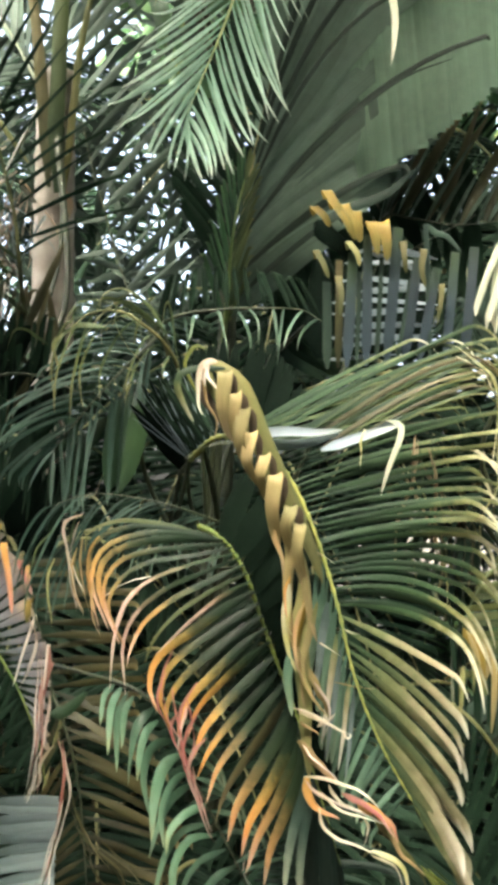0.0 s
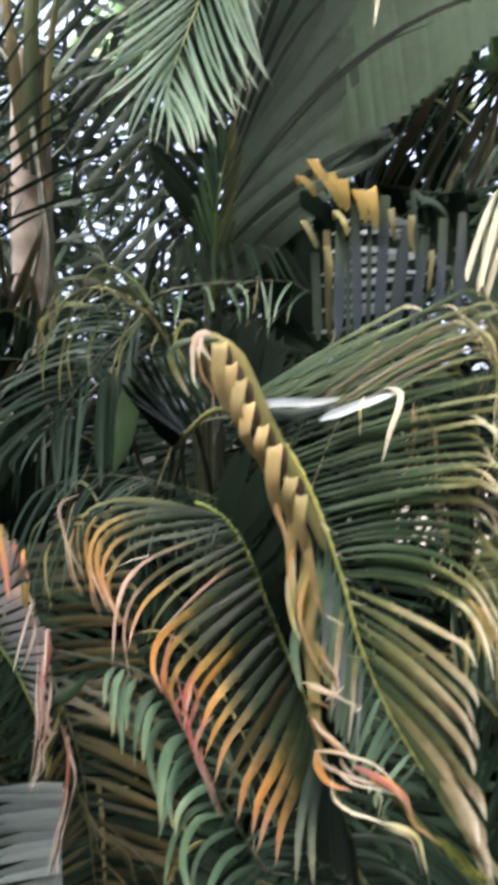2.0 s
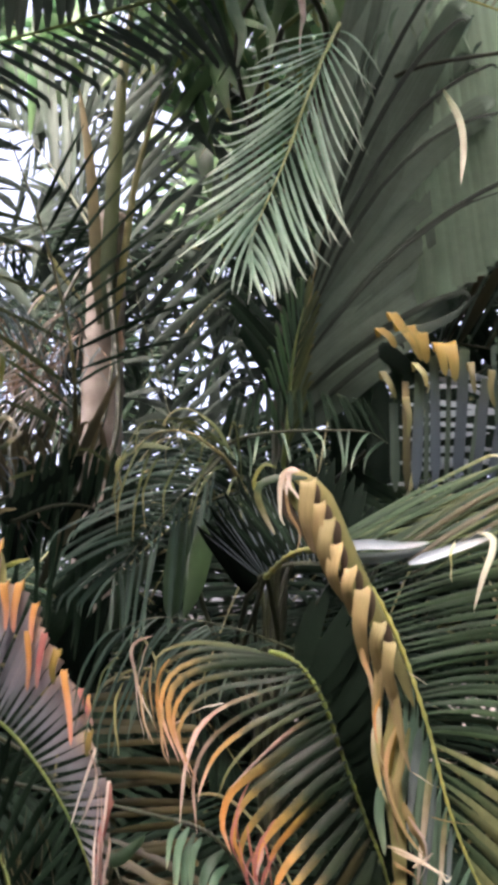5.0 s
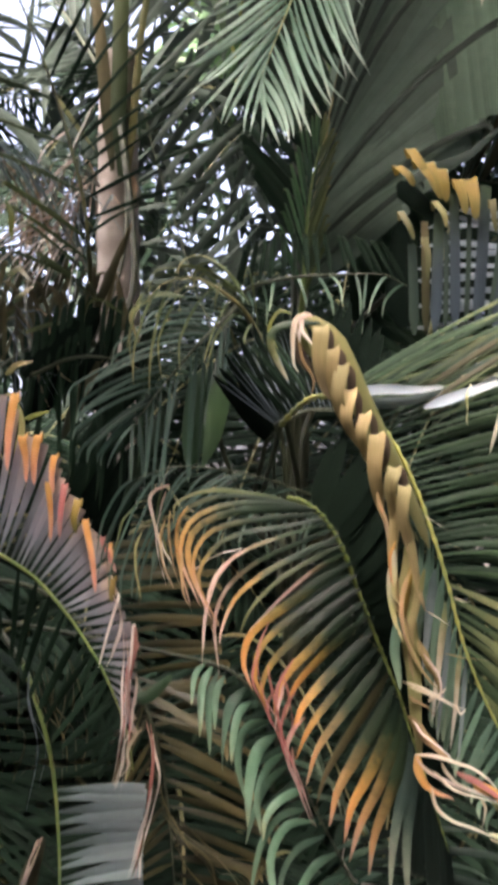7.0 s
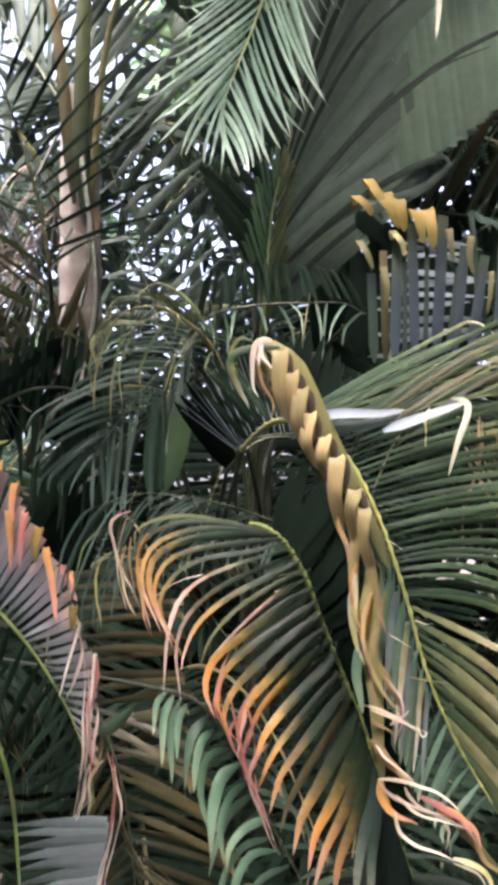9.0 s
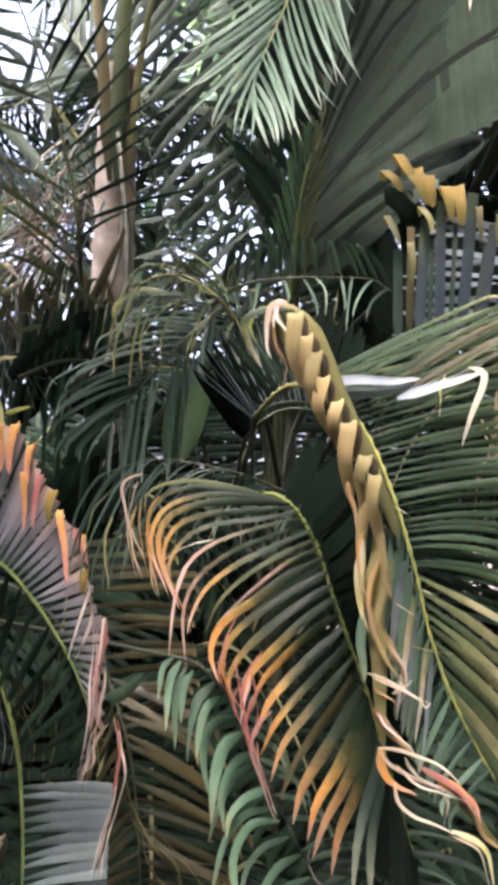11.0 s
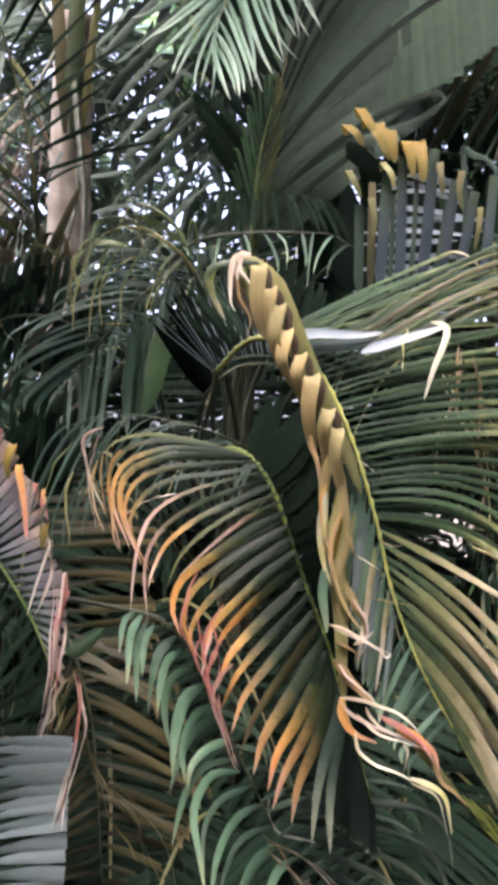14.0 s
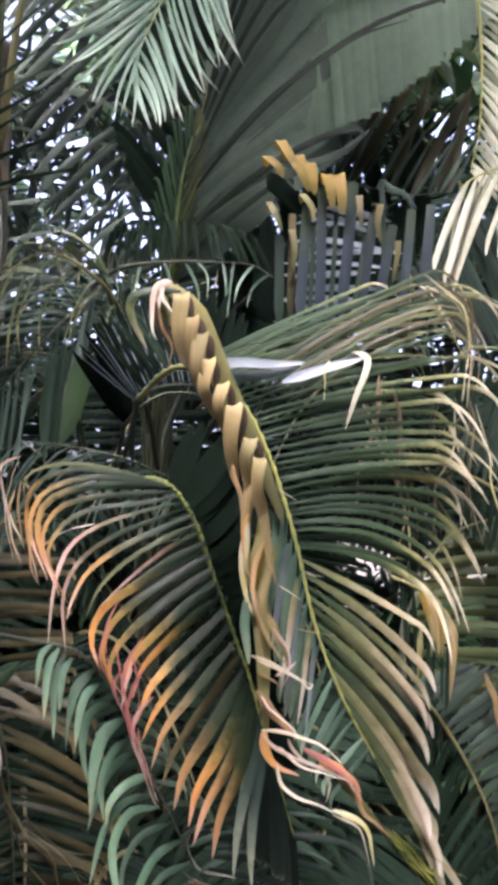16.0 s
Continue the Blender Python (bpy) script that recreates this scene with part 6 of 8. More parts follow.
frond(palm_front, [(0.13, 4.30, 2.28), (0.14, 4.20, 2.42), (0.15, 4.20, 2.63), (0.17, 4.20, 2.80), (0.20, 4.20, 2.94)], 
      side([(0.04, 4.20, 2.58), (0.06, 4.20, 2.72), (0.10, 4.20, 2.87), (0.14, 4.20, 3.01), (0.20, 4.20, 3.06)], 14, (0.1, 1.0), leaf_green, width=0.016, hook=0.02), 
      side([(0.22, 4.20, 2.56), (0.23, 4.20, 2.73), (0.25, 4.20, 2.87), (0.26, 4.20, 2.97), (0.22, 4.20, 3.06)], 14, (0.1, 1.0), leaf_olive, width=0.016, hook=0.02), rachis_mat=rachis_green, radius=0.01)
strip(palm_front, "leaflet", [(0.43, 4.22, 3.89), (0.41, 4.22, 3.86), (0.39, 4.22, 3.74), (0.41, 4.22, 3.62)], 0.022, leaf_pale, curl=0.5)
strip(palm_front, "leaflet", [(0.48, 4.22, 4.09), (0.46, 4.22, 4.06), (0.45, 4.22, 3.96), (0.47, 4.22, 3.85)], 0.022, leaf_pale, curl=0.5)
strip(palm_front, "leaflet", [(0.53, 4.22, 4.20), (0.51, 4.22, 4.17), (0.49, 4.22, 4.08), (0.52, 4.22, 3.98)], 0.022, leaf_pale, curl=0.5)
strip(palm_front, "leaflet", [(0.59, 4.22, 4.32), (0.57, 4.22, 4.29), (0.55, 4.22, 4.20), (0.58, 4.22, 4.12)], 0.022, leaf_pale, curl=0.5)
strip(palm_front, "leaflet", [(0.68, 4.22, 4.36), (0.66, 4.22, 4.33), (0.64, 4.22, 4.25), (0.67, 4.22, 4.17)], 0.022, leaf_pale, curl=0.5)
strip(palm_front, "leaflet", [(0.75, 4.22, 4.38), (0.73, 4.22, 4.35), (0.71, 4.22, 4.28), (0.73, 4.22, 4.21)], 0.022, leaf_pale, curl=0.5)
strip(palm_front, "leaflet", [(0.92, 4.22, 4.30), (0.90, 4.22, 4.27), (0.88, 4.22, 4.19), (0.91, 4.22, 4.11)], 0.022, leaf_pale, curl=0.5)
strip(palm_front, "leaflet", [(0.95, 4.22, 4.17), (0.93, 4.22, 4.14), (0.91, 4.22, 4.07), (0.94, 4.22, 4.00)], 0.022, leaf_pale, curl=0.5)
strip(palm_front, "leaflet", [(0.39, 4.22, 3.78), (0.37, 4.22, 3.75), (0.35, 4.22, 3.67), (0.38, 4.22, 3.60)], 0.022, leaf_pale, curl=0.5)

# front palm: blue-grey leaflets with folded yellow tops
grey = frond(palm_front, [(0.487, 3.95, 2.069), (0.561, 3.75, 2.089), (0.670, 3.70, 2.096), (0.787, 3.70, 2.112), (0.905, 3.70, 2.133), (1.022, 3.70, 2.154)], rachis_mat=rachis_olive, radius=0.009)
flat_leaflet(grey, (0.499, 3.70, 2.110), (0.491, 3.69, 2.423), 0.034, leaf_slate)
flat_leaflet(grey, (0.538, 3.70, 2.114), (0.534, 3.69, 2.503), 0.030, leaf_brown)
flat_leaflet(grey, (0.569, 3.70, 2.118), (0.585, 3.69, 2.533), 0.042, leaf_slate_blue)
flat_leaflet(grey, (0.639, 3.70, 2.123), (0.636, 3.69, 2.599), 0.039, leaf_slate_blue)
flat_leaflet(grey, (0.675, 3.70, 2.127), (0.687, 3.69, 2.520), 0.017, leaf_slate)
flat_leaflet(grey, (0.714, 3.70, 2.131), (0.746, 3.69, 2.629), 0.044, leaf_slate_blue)
flat_leaflet(grey, (0.776, 3.70, 2.136), (0.820, 3.69, 2.522), 0.039, leaf_slate_blue)
flat_leaflet(grey, (0.831, 3.70, 2.144), (0.890, 3.69, 2.487), 0.035, leaf_slate_blue)
flat_leaflet(grey, (0.870, 3.70, 2.149), (0.845, 3.69, 2.646), 0.025, leaf_slate)
flat_leaflet(grey, (0.924, 3.70, 2.153), (0.955, 3.69, 2.547), 0.037, leaf_slate_blue)
flat_leaflet(grey, (0.993, 3.70, 2.161), (1.024, 3.69, 2.568), 0.037, leaf_slate_blue)
flat_leaflet(grey, (1.061, 3.70, 2.170), (1.113, 3.69, 2.589), 0.037, leaf_slate)
flat_leaflet(grey, (0.604, 3.70, 2.119), (0.608, 3.69, 2.464), 0.018, leaf_slate)
flat_leaflet(grey, (0.749, 3.70, 2.132), (0.792, 3.69, 2.446), 0.017, leaf_slate)
tip_flap(grey, (0.480, 3.65, 2.744), (0.541, 3.64, 2.636), 0.042, leaf_amber, roll=4, fold=0.1)
tip_flap(grey, (0.437, 3.65, 2.684), (0.492, 3.64, 2.610), 0.036, leaf_amber, roll=4, fold=0.1)
tip_flap(grey, (0.502, 3.65, 2.708), (0.570, 3.64, 2.583), 0.039, leaf_amber, roll=4, fold=0.1)
tip_flap(grey, (0.542, 3.65, 2.695), (0.581, 3.64, 2.564), 0.044, leaf_amber, roll=4, fold=0.1)
tip_flap(grey, (0.583, 3.65, 2.674), (0.600, 3.64, 2.556), 0.047, leaf_amber, roll=4, fold=0.1)
tip_flap(grey, (0.641, 3.65, 2.637), (0.666, 3.64, 2.514), 0.044, leaf_amber, roll=4, fold=0.1)
tip_flap(grey, (0.684, 3.65, 2.637), (0.699, 3.64, 2.494), 0.047, leaf_amber, roll=4, fold=0.1)
tip_flap(grey, (0.757, 3.65, 2.569), (0.768, 3.64, 2.452), 0.026, leaf_mustard, roll=4, fold=0.1)
tip_flap(grey, (0.831, 3.65, 2.542), (0.837, 3.64, 2.404), 0.027, leaf_mustard, roll=4, fold=0.1)
tip_flap(grey, (0.447, 3.65, 2.526), (0.492, 3.64, 2.426), 0.026, leaf_mustard, roll=4, fold=0.1)
tip_flap(grey, (0.528, 3.65, 2.433), (0.534, 3.64, 2.293), 0.026, leaf_mustard, roll=4, fold=0.1)
tip_flap(grey, (0.899, 3.65, 2.417), (0.880, 3.64, 2.268), 0.021, leaf_mustard, roll=4, fold=0.1)
tip_flap(grey, (0.563, 3.65, 2.561), (0.600, 3.64, 2.470), 0.026, leaf_khaki, roll=4, fold=0.1)
# Near-black strip that paints the dark hollow under the yellow tops.
strip(palm_front, "leaflet", [(0.451, 3.73, 2.654), (0.496, 3.73, 2.610), (0.550, 3.73, 2.564), (0.575, 3.73, 2.510)], 0.085, leaf_deep_shade, curl=0.03)
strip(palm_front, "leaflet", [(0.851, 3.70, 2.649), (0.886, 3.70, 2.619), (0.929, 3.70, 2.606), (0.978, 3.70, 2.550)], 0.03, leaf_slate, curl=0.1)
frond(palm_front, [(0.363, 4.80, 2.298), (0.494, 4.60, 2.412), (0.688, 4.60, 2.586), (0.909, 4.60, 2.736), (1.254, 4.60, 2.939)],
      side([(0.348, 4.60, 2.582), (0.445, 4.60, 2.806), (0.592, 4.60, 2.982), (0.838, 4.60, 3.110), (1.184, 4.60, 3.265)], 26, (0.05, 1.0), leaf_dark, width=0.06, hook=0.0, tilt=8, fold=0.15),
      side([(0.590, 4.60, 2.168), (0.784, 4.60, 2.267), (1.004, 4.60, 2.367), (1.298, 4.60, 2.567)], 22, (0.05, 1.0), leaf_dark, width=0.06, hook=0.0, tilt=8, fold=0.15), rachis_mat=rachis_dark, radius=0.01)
# Near-black backing strips, added so the space behind reads as shade.
strip(palm_front, "leaflet", [(0.522, 4.15, 2.209), (0.523, 4.15, 2.409), (0.508, 4.15, 2.631)], 0.15, leaf_deep_shade, curl=0.03)
strip(palm_front, "leaflet", [(0.632, 4.15, 2.210), (0.632, 4.15, 2.454), (0.640, 4.15, 2.700)], 0.15, leaf_deep_shade, curl=0.03)
strip(palm_front, "leaflet", [(0.752, 4.15, 2.212), (0.764, 4.15, 2.455), (0.787, 4.15, 2.634)], 0.15, leaf_deep_shade, curl=0.03)
strip(palm_front, "leaflet", [(0.883, 4.15, 2.224), (0.907, 4.15, 2.457), (0.942, 4.15, 2.636)], 0.15, leaf_deep_shade, curl=0.03)
frond(palm_front, [(0.598, 4.00, 2.162), (0.624, 4.00, 2.312), (0.646, 4.00, 2.440), (0.674, 4.00, 2.569), (0.717, 4.00, 2.635)],
      side([(0.915, 4.00, 2.218), (0.958, 4.00, 2.315), (0.970, 4.00, 2.422), (0.960, 4.00, 2.508), (0.940, 4.00, 2.594)], 11, (0.05, 1.0), leaf_bluewhite, width=0.03, hook=0.0, tilt=22, fold=0.1, stray=0.09),
      side([(0.514, 4.00, 2.183), (0.525, 4.00, 2.311), (0.540, 4.00, 2.418), (0.568, 4.00, 2.525), (0.600, 4.00, 2.590)], 7, (0.05, 1.0), leaf_bluewhite, width=0.018, hook=0.0, tilt=6), rachis_mat=rachis_olive, radius=0.006)

# right palm: the cream frond
frond(palm_tall, [(0.96, 3.65, 3.79), (1.05, 3.55, 3.53), (1.12, 3.55, 3.33), (1.15, 3.55, 3.08), (1.15, 3.55, 2.83), (1.12, 3.55, 2.65)], 
      side([(1.33, 3.55, 3.64), (1.47, 3.55, 3.33), (1.50, 3.55, 3.06), (1.46, 3.55, 2.81), (1.35, 3.55, 2.62), (1.25, 3.55, 2.53)], 36, (0.1, 1.0), leaf_cream, width=0.026, hook=0.0, tilt=8, stray=0.03), rachis_mat=rachis_yellow, radius=0.007)
frond(palm_right, [(1.47, 3.55, 2.83), (1.33, 3.50, 2.73), (1.22, 3.50, 2.66), (1.12, 3.50, 2.61), (1.07, 3.50, 2.57)], 
      side([(1.33, 3.50, 2.46), (1.27, 3.50, 2.46), (1.19, 3.50, 2.41), (1.11, 3.50, 2.32), (1.05, 3.50, 2.31), (1.00, 3.50, 2.33), (0.97, 3.50, 2.27)], 12, (0.2, 1.0), leaf_cream, width=0.023, hook=0.05, arch=0.12, stray=0.1), rachis_mat=rachis_yellow, radius=0.006)

# right palm: green and grey fronds
frond(palm_right, [(1.35, 4.30, 2.18), (1.57, 4.30, 2.18), (1.82, 4.30, 2.17), (2.07, 4.30, 2.13)], 
      side([(1.12, 4.30, 2.48), (1.29, 4.30, 2.63), (1.51, 4.30, 2.77), (1.76, 4.30, 2.83), (2.01, 4.30, 2.82)], 24, (0.0, 1.0), leaf_slate, width=0.05, hook=0.02, tilt=6), 
      side([(1.30, 4.30, 1.91), (1.52, 4.30, 1.87), (1.77, 4.30, 1.83), (2.02, 4.30, 1.82)], 18, (0.0, 1.0), leaf_dark, width=0.03), rachis_mat=rachis_green, radius=0.008)
frond(palm_right, [(1.25, 4.10, 1.67), (1.39, 4.10, 1.61), (1.53, 4.10, 1.53), (1.70, 4.10, 1.44)], 
      side([(1.34, 4.10, 1.92), (1.48, 4.10, 1.88), (1.62, 4.10, 1.82), (1.79, 4.10, 1.73)], 14, (0.0, 1.0), leaf_slate, width=0.036, tilt=6), 
      side([(1.30, 4.10, 1.43), (1.44, 4.10, 1.36), (1.61, 4.10, 1.27)], 12, (0.1, 1.0), leaf_dark, width=0.026), rachis_mat=rachis_olive, radius=0.007)
frond(palm_right, [(1.77, 4.30, 1.55), (1.70, 4.30, 1.33), (1.68, 4.30, 1.09), (1.71, 4.30, 0.84), (1.79, 4.30, 0.61)], 
      side([(1.29, 4.30, 1.41), (1.20, 4.30, 1.27), (1.15, 4.30, 1.08), (1.20, 4.30, 0.90), (1.30, 4.30, 0.76)], 22, (0.0, 1.0), leaf_olive, width=0.034, hook=0.02), rachis_mat=rachis_olive, radius=0.007)
frond(palm_right, [(1.06, 4.10, 0.86), (1.13, 4.00, 0.80), (1.23, 4.00, 0.67), (1.32, 4.00, 0.52), (1.39, 4.00, 0.35), (1.43, 4.00, 0.18), (1.46, 4.00, -0.01)], 
      side([(1.26, 4.00, 0.95), (1.42, 4.00, 0.93), (1.60, 4.00, 0.82), (1.72, 4.00, 0.63), (1.74, 4.00, 0.42), (1.72, 4.00, 0.20), (1.70, 4.00, -0.05)], 26, (0.05, 1.0), leaf_slate, width=0.04, hook=0.0, tilt=6), 
      side([(1.07, 4.00, 0.48), (1.14, 4.00, 0.27), (1.23, 4.00, 0.08), (1.30, 4.00, -0.09)], 16, (0.1, 1.0), leaf_dark, width=0.03), rachis_mat=rachis_olive, radius=0.007)
strip(palm_right, "leaflet", [(1.32, 3.92, 0.92), (1.36, 3.92, 0.84), (1.38, 3.92, 0.73), (1.40, 3.92, 0.64)], 0.034, leaf_tan, curl=0.3)
strip(palm_right, "leaflet", [(1.44, 3.92, 0.91), (1.46, 3.92, 0.80), (1.46, 3.92, 0.65)], 0.03, leaf_tan, curl=0.3)
frond(palm_right, [(0.95, 3.85, 1.26), (1.00, 3.80, 1.24), (1.06, 3.80, 1.20), (1.11, 3.80, 1.13), (1.17, 3.80, 1.02)], 
      side([(1.01, 3.80, 0.94), (1.06, 3.80, 0.90), (1.11, 3.80, 0.86), (1.15, 3.80, 0.83)], 6, (0.1, 0.9), leaf_dark, width=0.02, hook=0.03, arch=0.15), rachis_mat=rachis_olive, radius=0.006)

# trunk palm: long dark leaflets against the sky
frond(palm_trunk, [(-0.80, 5.40, 2.24), (-0.92, 5.40, 2.38), (-1.07, 5.40, 2.46), (-1.27, 5.40, 2.46), (-1.46, 5.40, 2.36)], 
      side([(-0.77, 5.40, 2.65), (-0.94, 5.40, 2.70), (-1.15, 5.40, 2.78), (-1.38, 5.40, 2.71)], 14, (0.1, 1.0), leaf_brown, width=0.03, hook=0.05), 
      side([(-0.93, 5.40, 2.09), (-1.10, 5.40, 2.14), (-1.30, 5.40, 2.14)], 14, (0.1, 1.0), leaf_dark, width=0.03, hook=0.05), rachis_mat=rachis_shade, radius=0.014)
strip(palm_trunk, "leaflet", [(-0.84, 5.20, 2.45), (-0.74, 5.20, 2.70), (-0.66, 5.20, 2.90)], 0.05, leaf_brown, curl=0.03)
strip(palm_trunk, "leaflet", [(-1.14, 5.00, 2.12), (-0.95, 5.00, 2.30), (-0.78, 5.00, 2.44)], 0.14, leaf_deep_shade, curl=0.03)
strip(palm_trunk, "dry_strip", [(-1.39, 5.32, 3.32), (-1.30, 5.31, 3.13), (-1.24, 5.28, 2.97), (-1.20, 5.29, 2.76)], 0.0101431, leaf_bluewhite)
strip(palm_trunk, "dry_strip", [(-1.35, 5.30, 3.28), (-1.23, 5.29, 3.22), (-1.15, 5.30, 2.89), (-1.08, 5.31, 2.78)], 0.0154963, leaf_grey)
strip(palm_trunk, "dry_strip", [(-1.34, 5.30, 3.27), (-1.21, 5.29, 3.02), (-1.12, 5.29, 2.87), (-1.05, 5.32, 2.73)], 0.0123932, leaf_browndry)
strip(palm_trunk, "dry_strip", [(-1.35, 5.30, 3.30), (-1.23, 5.32, 3.17), (-1.14, 5.30, 2.97), (-1.07, 5.30, 2.78)], 0.00842358, leaf_bluewhite)
strip(palm_trunk, "dry_strip", [(-1.35, 5.30, 3.23), (-1.24, 5.32, 3.15), (-1.16, 5.31, 3.08), (-1.09, 5.29, 2.95)], 0.00675148, leaf_grey)
strip(palm_trunk, "dry_strip", [(-1.34, 5.32, 3.14), (-1.20, 5.30, 3.02), (-1.11, 5.30, 2.86), (-1.03, 5.28, 2.64)], 0.0139021, leaf_browndry)
strip(palm_trunk, "dry_strip", [(-1.36, 5.29, 3.34), (-1.24, 5.30, 3.23), (-1.17, 5.31, 3.08), (-1.10, 5.30, 2.80)], 0.0161029, leaf_bluewhite)
strip(palm_trunk, "dry_strip", [(-1.33, 5.29, 3.29), (-1.20, 5.28, 3.28), (-1.10, 5.30, 2.96), (-1.03, 5.30, 2.86)], 0.0073452, leaf_grey)
strip(palm_trunk, "dry_strip", [(-1.34, 5.31, 3.29), (-1.20, 5.29, 3.18), (-1.10, 5.32, 2.91), (-1.02, 5.31, 2.88)], 0.0144167, leaf_browndry)
strip(palm_trunk, "dry_strip", [(-1.33, 5.28, 3.23), (-1.20, 5.31, 3.06), (-1.10, 5.29, 2.87), (-1.02, 5.30, 2.70)], 0.00813503, leaf_bluewhite)
strip(palm_trunk, "dry_strip", [(-1.25, 5.29, 3.29), (-1.03, 5.29, 3.13), (-0.86, 5.28, 3.04), (-0.71, 5.32, 2.86)], 0.0112599, leaf_grey)
strip(palm_trunk, "dry_strip", [(-1.35, 5.31, 3.24), (-1.24, 5.31, 3.15), (-1.16, 5.30, 2.97), (-1.09, 5.30, 2.71)], 0.0144882, leaf_browndry)
strip(palm_trunk, "dry_strip", [(-1.34, 5.28, 3.24), (-1.22, 5.33, 3.19), (-1.13, 5.29, 3.05), (-1.06, 5.30, 2.81)], 0.00805442, leaf_bluewhite)
strip(palm_trunk, "dry_strip", [(-1.29, 5.30, 3.31), (-1.12, 5.30, 3.18), (-0.99, 5.29, 3.02), (-0.87, 5.31, 2.80)], 0.0105628, leaf_grey)
frond(palm_trunk, [(-1.09, 5.00, 2.12), (-0.91, 5.00, 2.20), (-0.73, 5.00, 2.20), (-0.52, 5.00, 2.12)], 
      side([(-1.11, 5.00, 1.74), (-0.93, 5.00, 1.69), (-0.72, 5.00, 1.69), (-0.49, 5.00, 1.80)], 14, (0.0, 1.0), leaf_dark, width=0.022, hook=0.12, stray=0.12), 
      side([(-1.07, 5.00, 2.37), (-0.89, 5.00, 2.44), (-0.69, 5.00, 2.44), (-0.49, 5.00, 2.35)], 16, (0.0, 1.0), leaf_dark, width=0.035, hook=0.05, stray=0.06), rachis_mat=rachis_dark, radius=0.008)
strip(palm_trunk, "dry_flower_stalk", [(-1.07, 5.70, 3.53), (-1.19, 5.70, 3.43), (-1.27, 5.70, 3.26), (-1.29, 5.70, 3.07)], 0.02, leaf_pinkdry)
strip(palm_trunk, "dry_flower_stalk", [(-1.00, 5.70, 3.40), (-1.12, 5.70, 3.30), (-1.20, 5.70, 3.14), (-1.22, 5.70, 2.94)], 0.02, leaf_pinkdry)
strip(palm_trunk, "dry_flower_stalk", [(-1.09, 5.70, 3.27), (-1.20, 5.70, 3.17), (-1.28, 5.70, 3.01), (-1.30, 5.70, 2.82)], 0.02, leaf_pinkdry)
strip(palm_trunk, "dry_flower_stalk", [(-0.95, 5.70, 3.24), (-1.06, 5.70, 3.14), (-1.14, 5.70, 2.98), (-1.16, 5.70, 2.79)], 0.02, leaf_pinkdry)
strip(palm_trunk, "dry_flower_stalk", [(-1.01, 5.70, 3.11), (-1.13, 5.70, 3.01), (-1.21, 5.70, 2.85), (-1.23, 5.70, 2.66)], 0.02, leaf_pinkdry)
strip(palm_trunk, "dry_strip", [(-1.37, 5.49, 3.26), (-1.30, 5.51, 3.08), (-1.31, 5.49, 2.89), (-1.21, 5.48, 2.72)], 0.00867505, leaf_browndry)
strip(palm_trunk, "dry_strip", [(-1.42, 5.50, 3.24), (-1.38, 5.50, 3.03), (-1.43, 5.50, 2.93), (-1.36, 5.51, 2.75)], 0.0175152, leaf_brown)
strip(palm_trunk, "dry_strip", [(-1.38, 5.49, 3.32), (-1.31, 5.49, 3.06), (-1.34, 5.52, 2.85), (-1.24, 5.50, 2.67)], 0.0151385, leaf_browndry)
strip(palm_trunk, "dry_strip", [(-1.35, 5.48, 3.25), (-1.28, 5.52, 3.12), (-1.29, 5.50, 2.94), (-1.19, 5.51, 2.79)], 0.0114786, leaf_brown)
strip(palm_trunk, "dry_strip", [(-1.17, 5.39, 3.09), (-1.12, 5.39, 2.92), (-1.17, 5.40, 2.78), (-1.10, 5.40, 2.59)], 0.0167234, leaf_brown)
strip(palm_trunk, "dry_strip", [(-1.19, 5.40, 3.13), (-1.15, 5.38, 2.93), (-1.20, 5.38, 2.68), (-1.15, 5.41, 2.52)], 0.0085041, leaf_browndry)
strip(palm_trunk, "dry_strip", [(-1.17, 5.40, 3.12), (-1.13, 5.40, 2.90), (-1.18, 5.41, 2.72), (-1.11, 5.40, 2.51)], 0.015995, leaf_brown)
strip(palm_trunk, "dry_strip", [(-1.19, 5.38, 3.15), (-1.16, 5.41, 2.97), (-1.22, 5.41, 2.79), (-1.16, 5.40, 2.58)], 0.00795212, leaf_browndry)
strip(palm_trunk, "dry_strip", [(-1.05, 5.32, 2.70), (-1.16, 5.28, 2.54), (-1.31, 5.32, 2.46), (-1.39, 5.29, 2.34)], 0.0323307, leaf_brown)
strip(palm_trunk, "dry_strip", [(-1.04, 5.29, 2.69), (-1.16, 5.31, 2.58), (-1.29, 5.30, 2.43), (-1.37, 5.29, 2.29)], 0.0299624, leaf_olive)
strip(palm_trunk, "dry_strip", [(-0.99, 5.30, 2.68), (-1.05, 5.30, 2.56), (-1.14, 5.33, 2.47), (-1.16, 5.29, 2.31)], 0.0195691, leaf_brown)
strip(palm_trunk, "dry_strip", [(-1.02, 5.30, 2.69), (-1.10, 5.30, 2.56), (-1.21, 5.30, 2.43), (-1.26, 5.29, 2.23)], 0.0242811, leaf_olive)
strip(palm_trunk, "dry_strip", [(-1.01, 5.30, 2.68), (-1.09, 5.31, 2.56), (-1.20, 5.32, 2.43), (-1.24, 5.30, 2.30)], 0.0202896, leaf_brown)
strip(palm_trunk, "dry_strip", [(-1.05, 5.31, 2.66), (-1.16, 5.31, 2.61), (-1.30, 5.32, 2.43), (-1.37, 5.30, 2.27)], 0.0219832, leaf_olive)
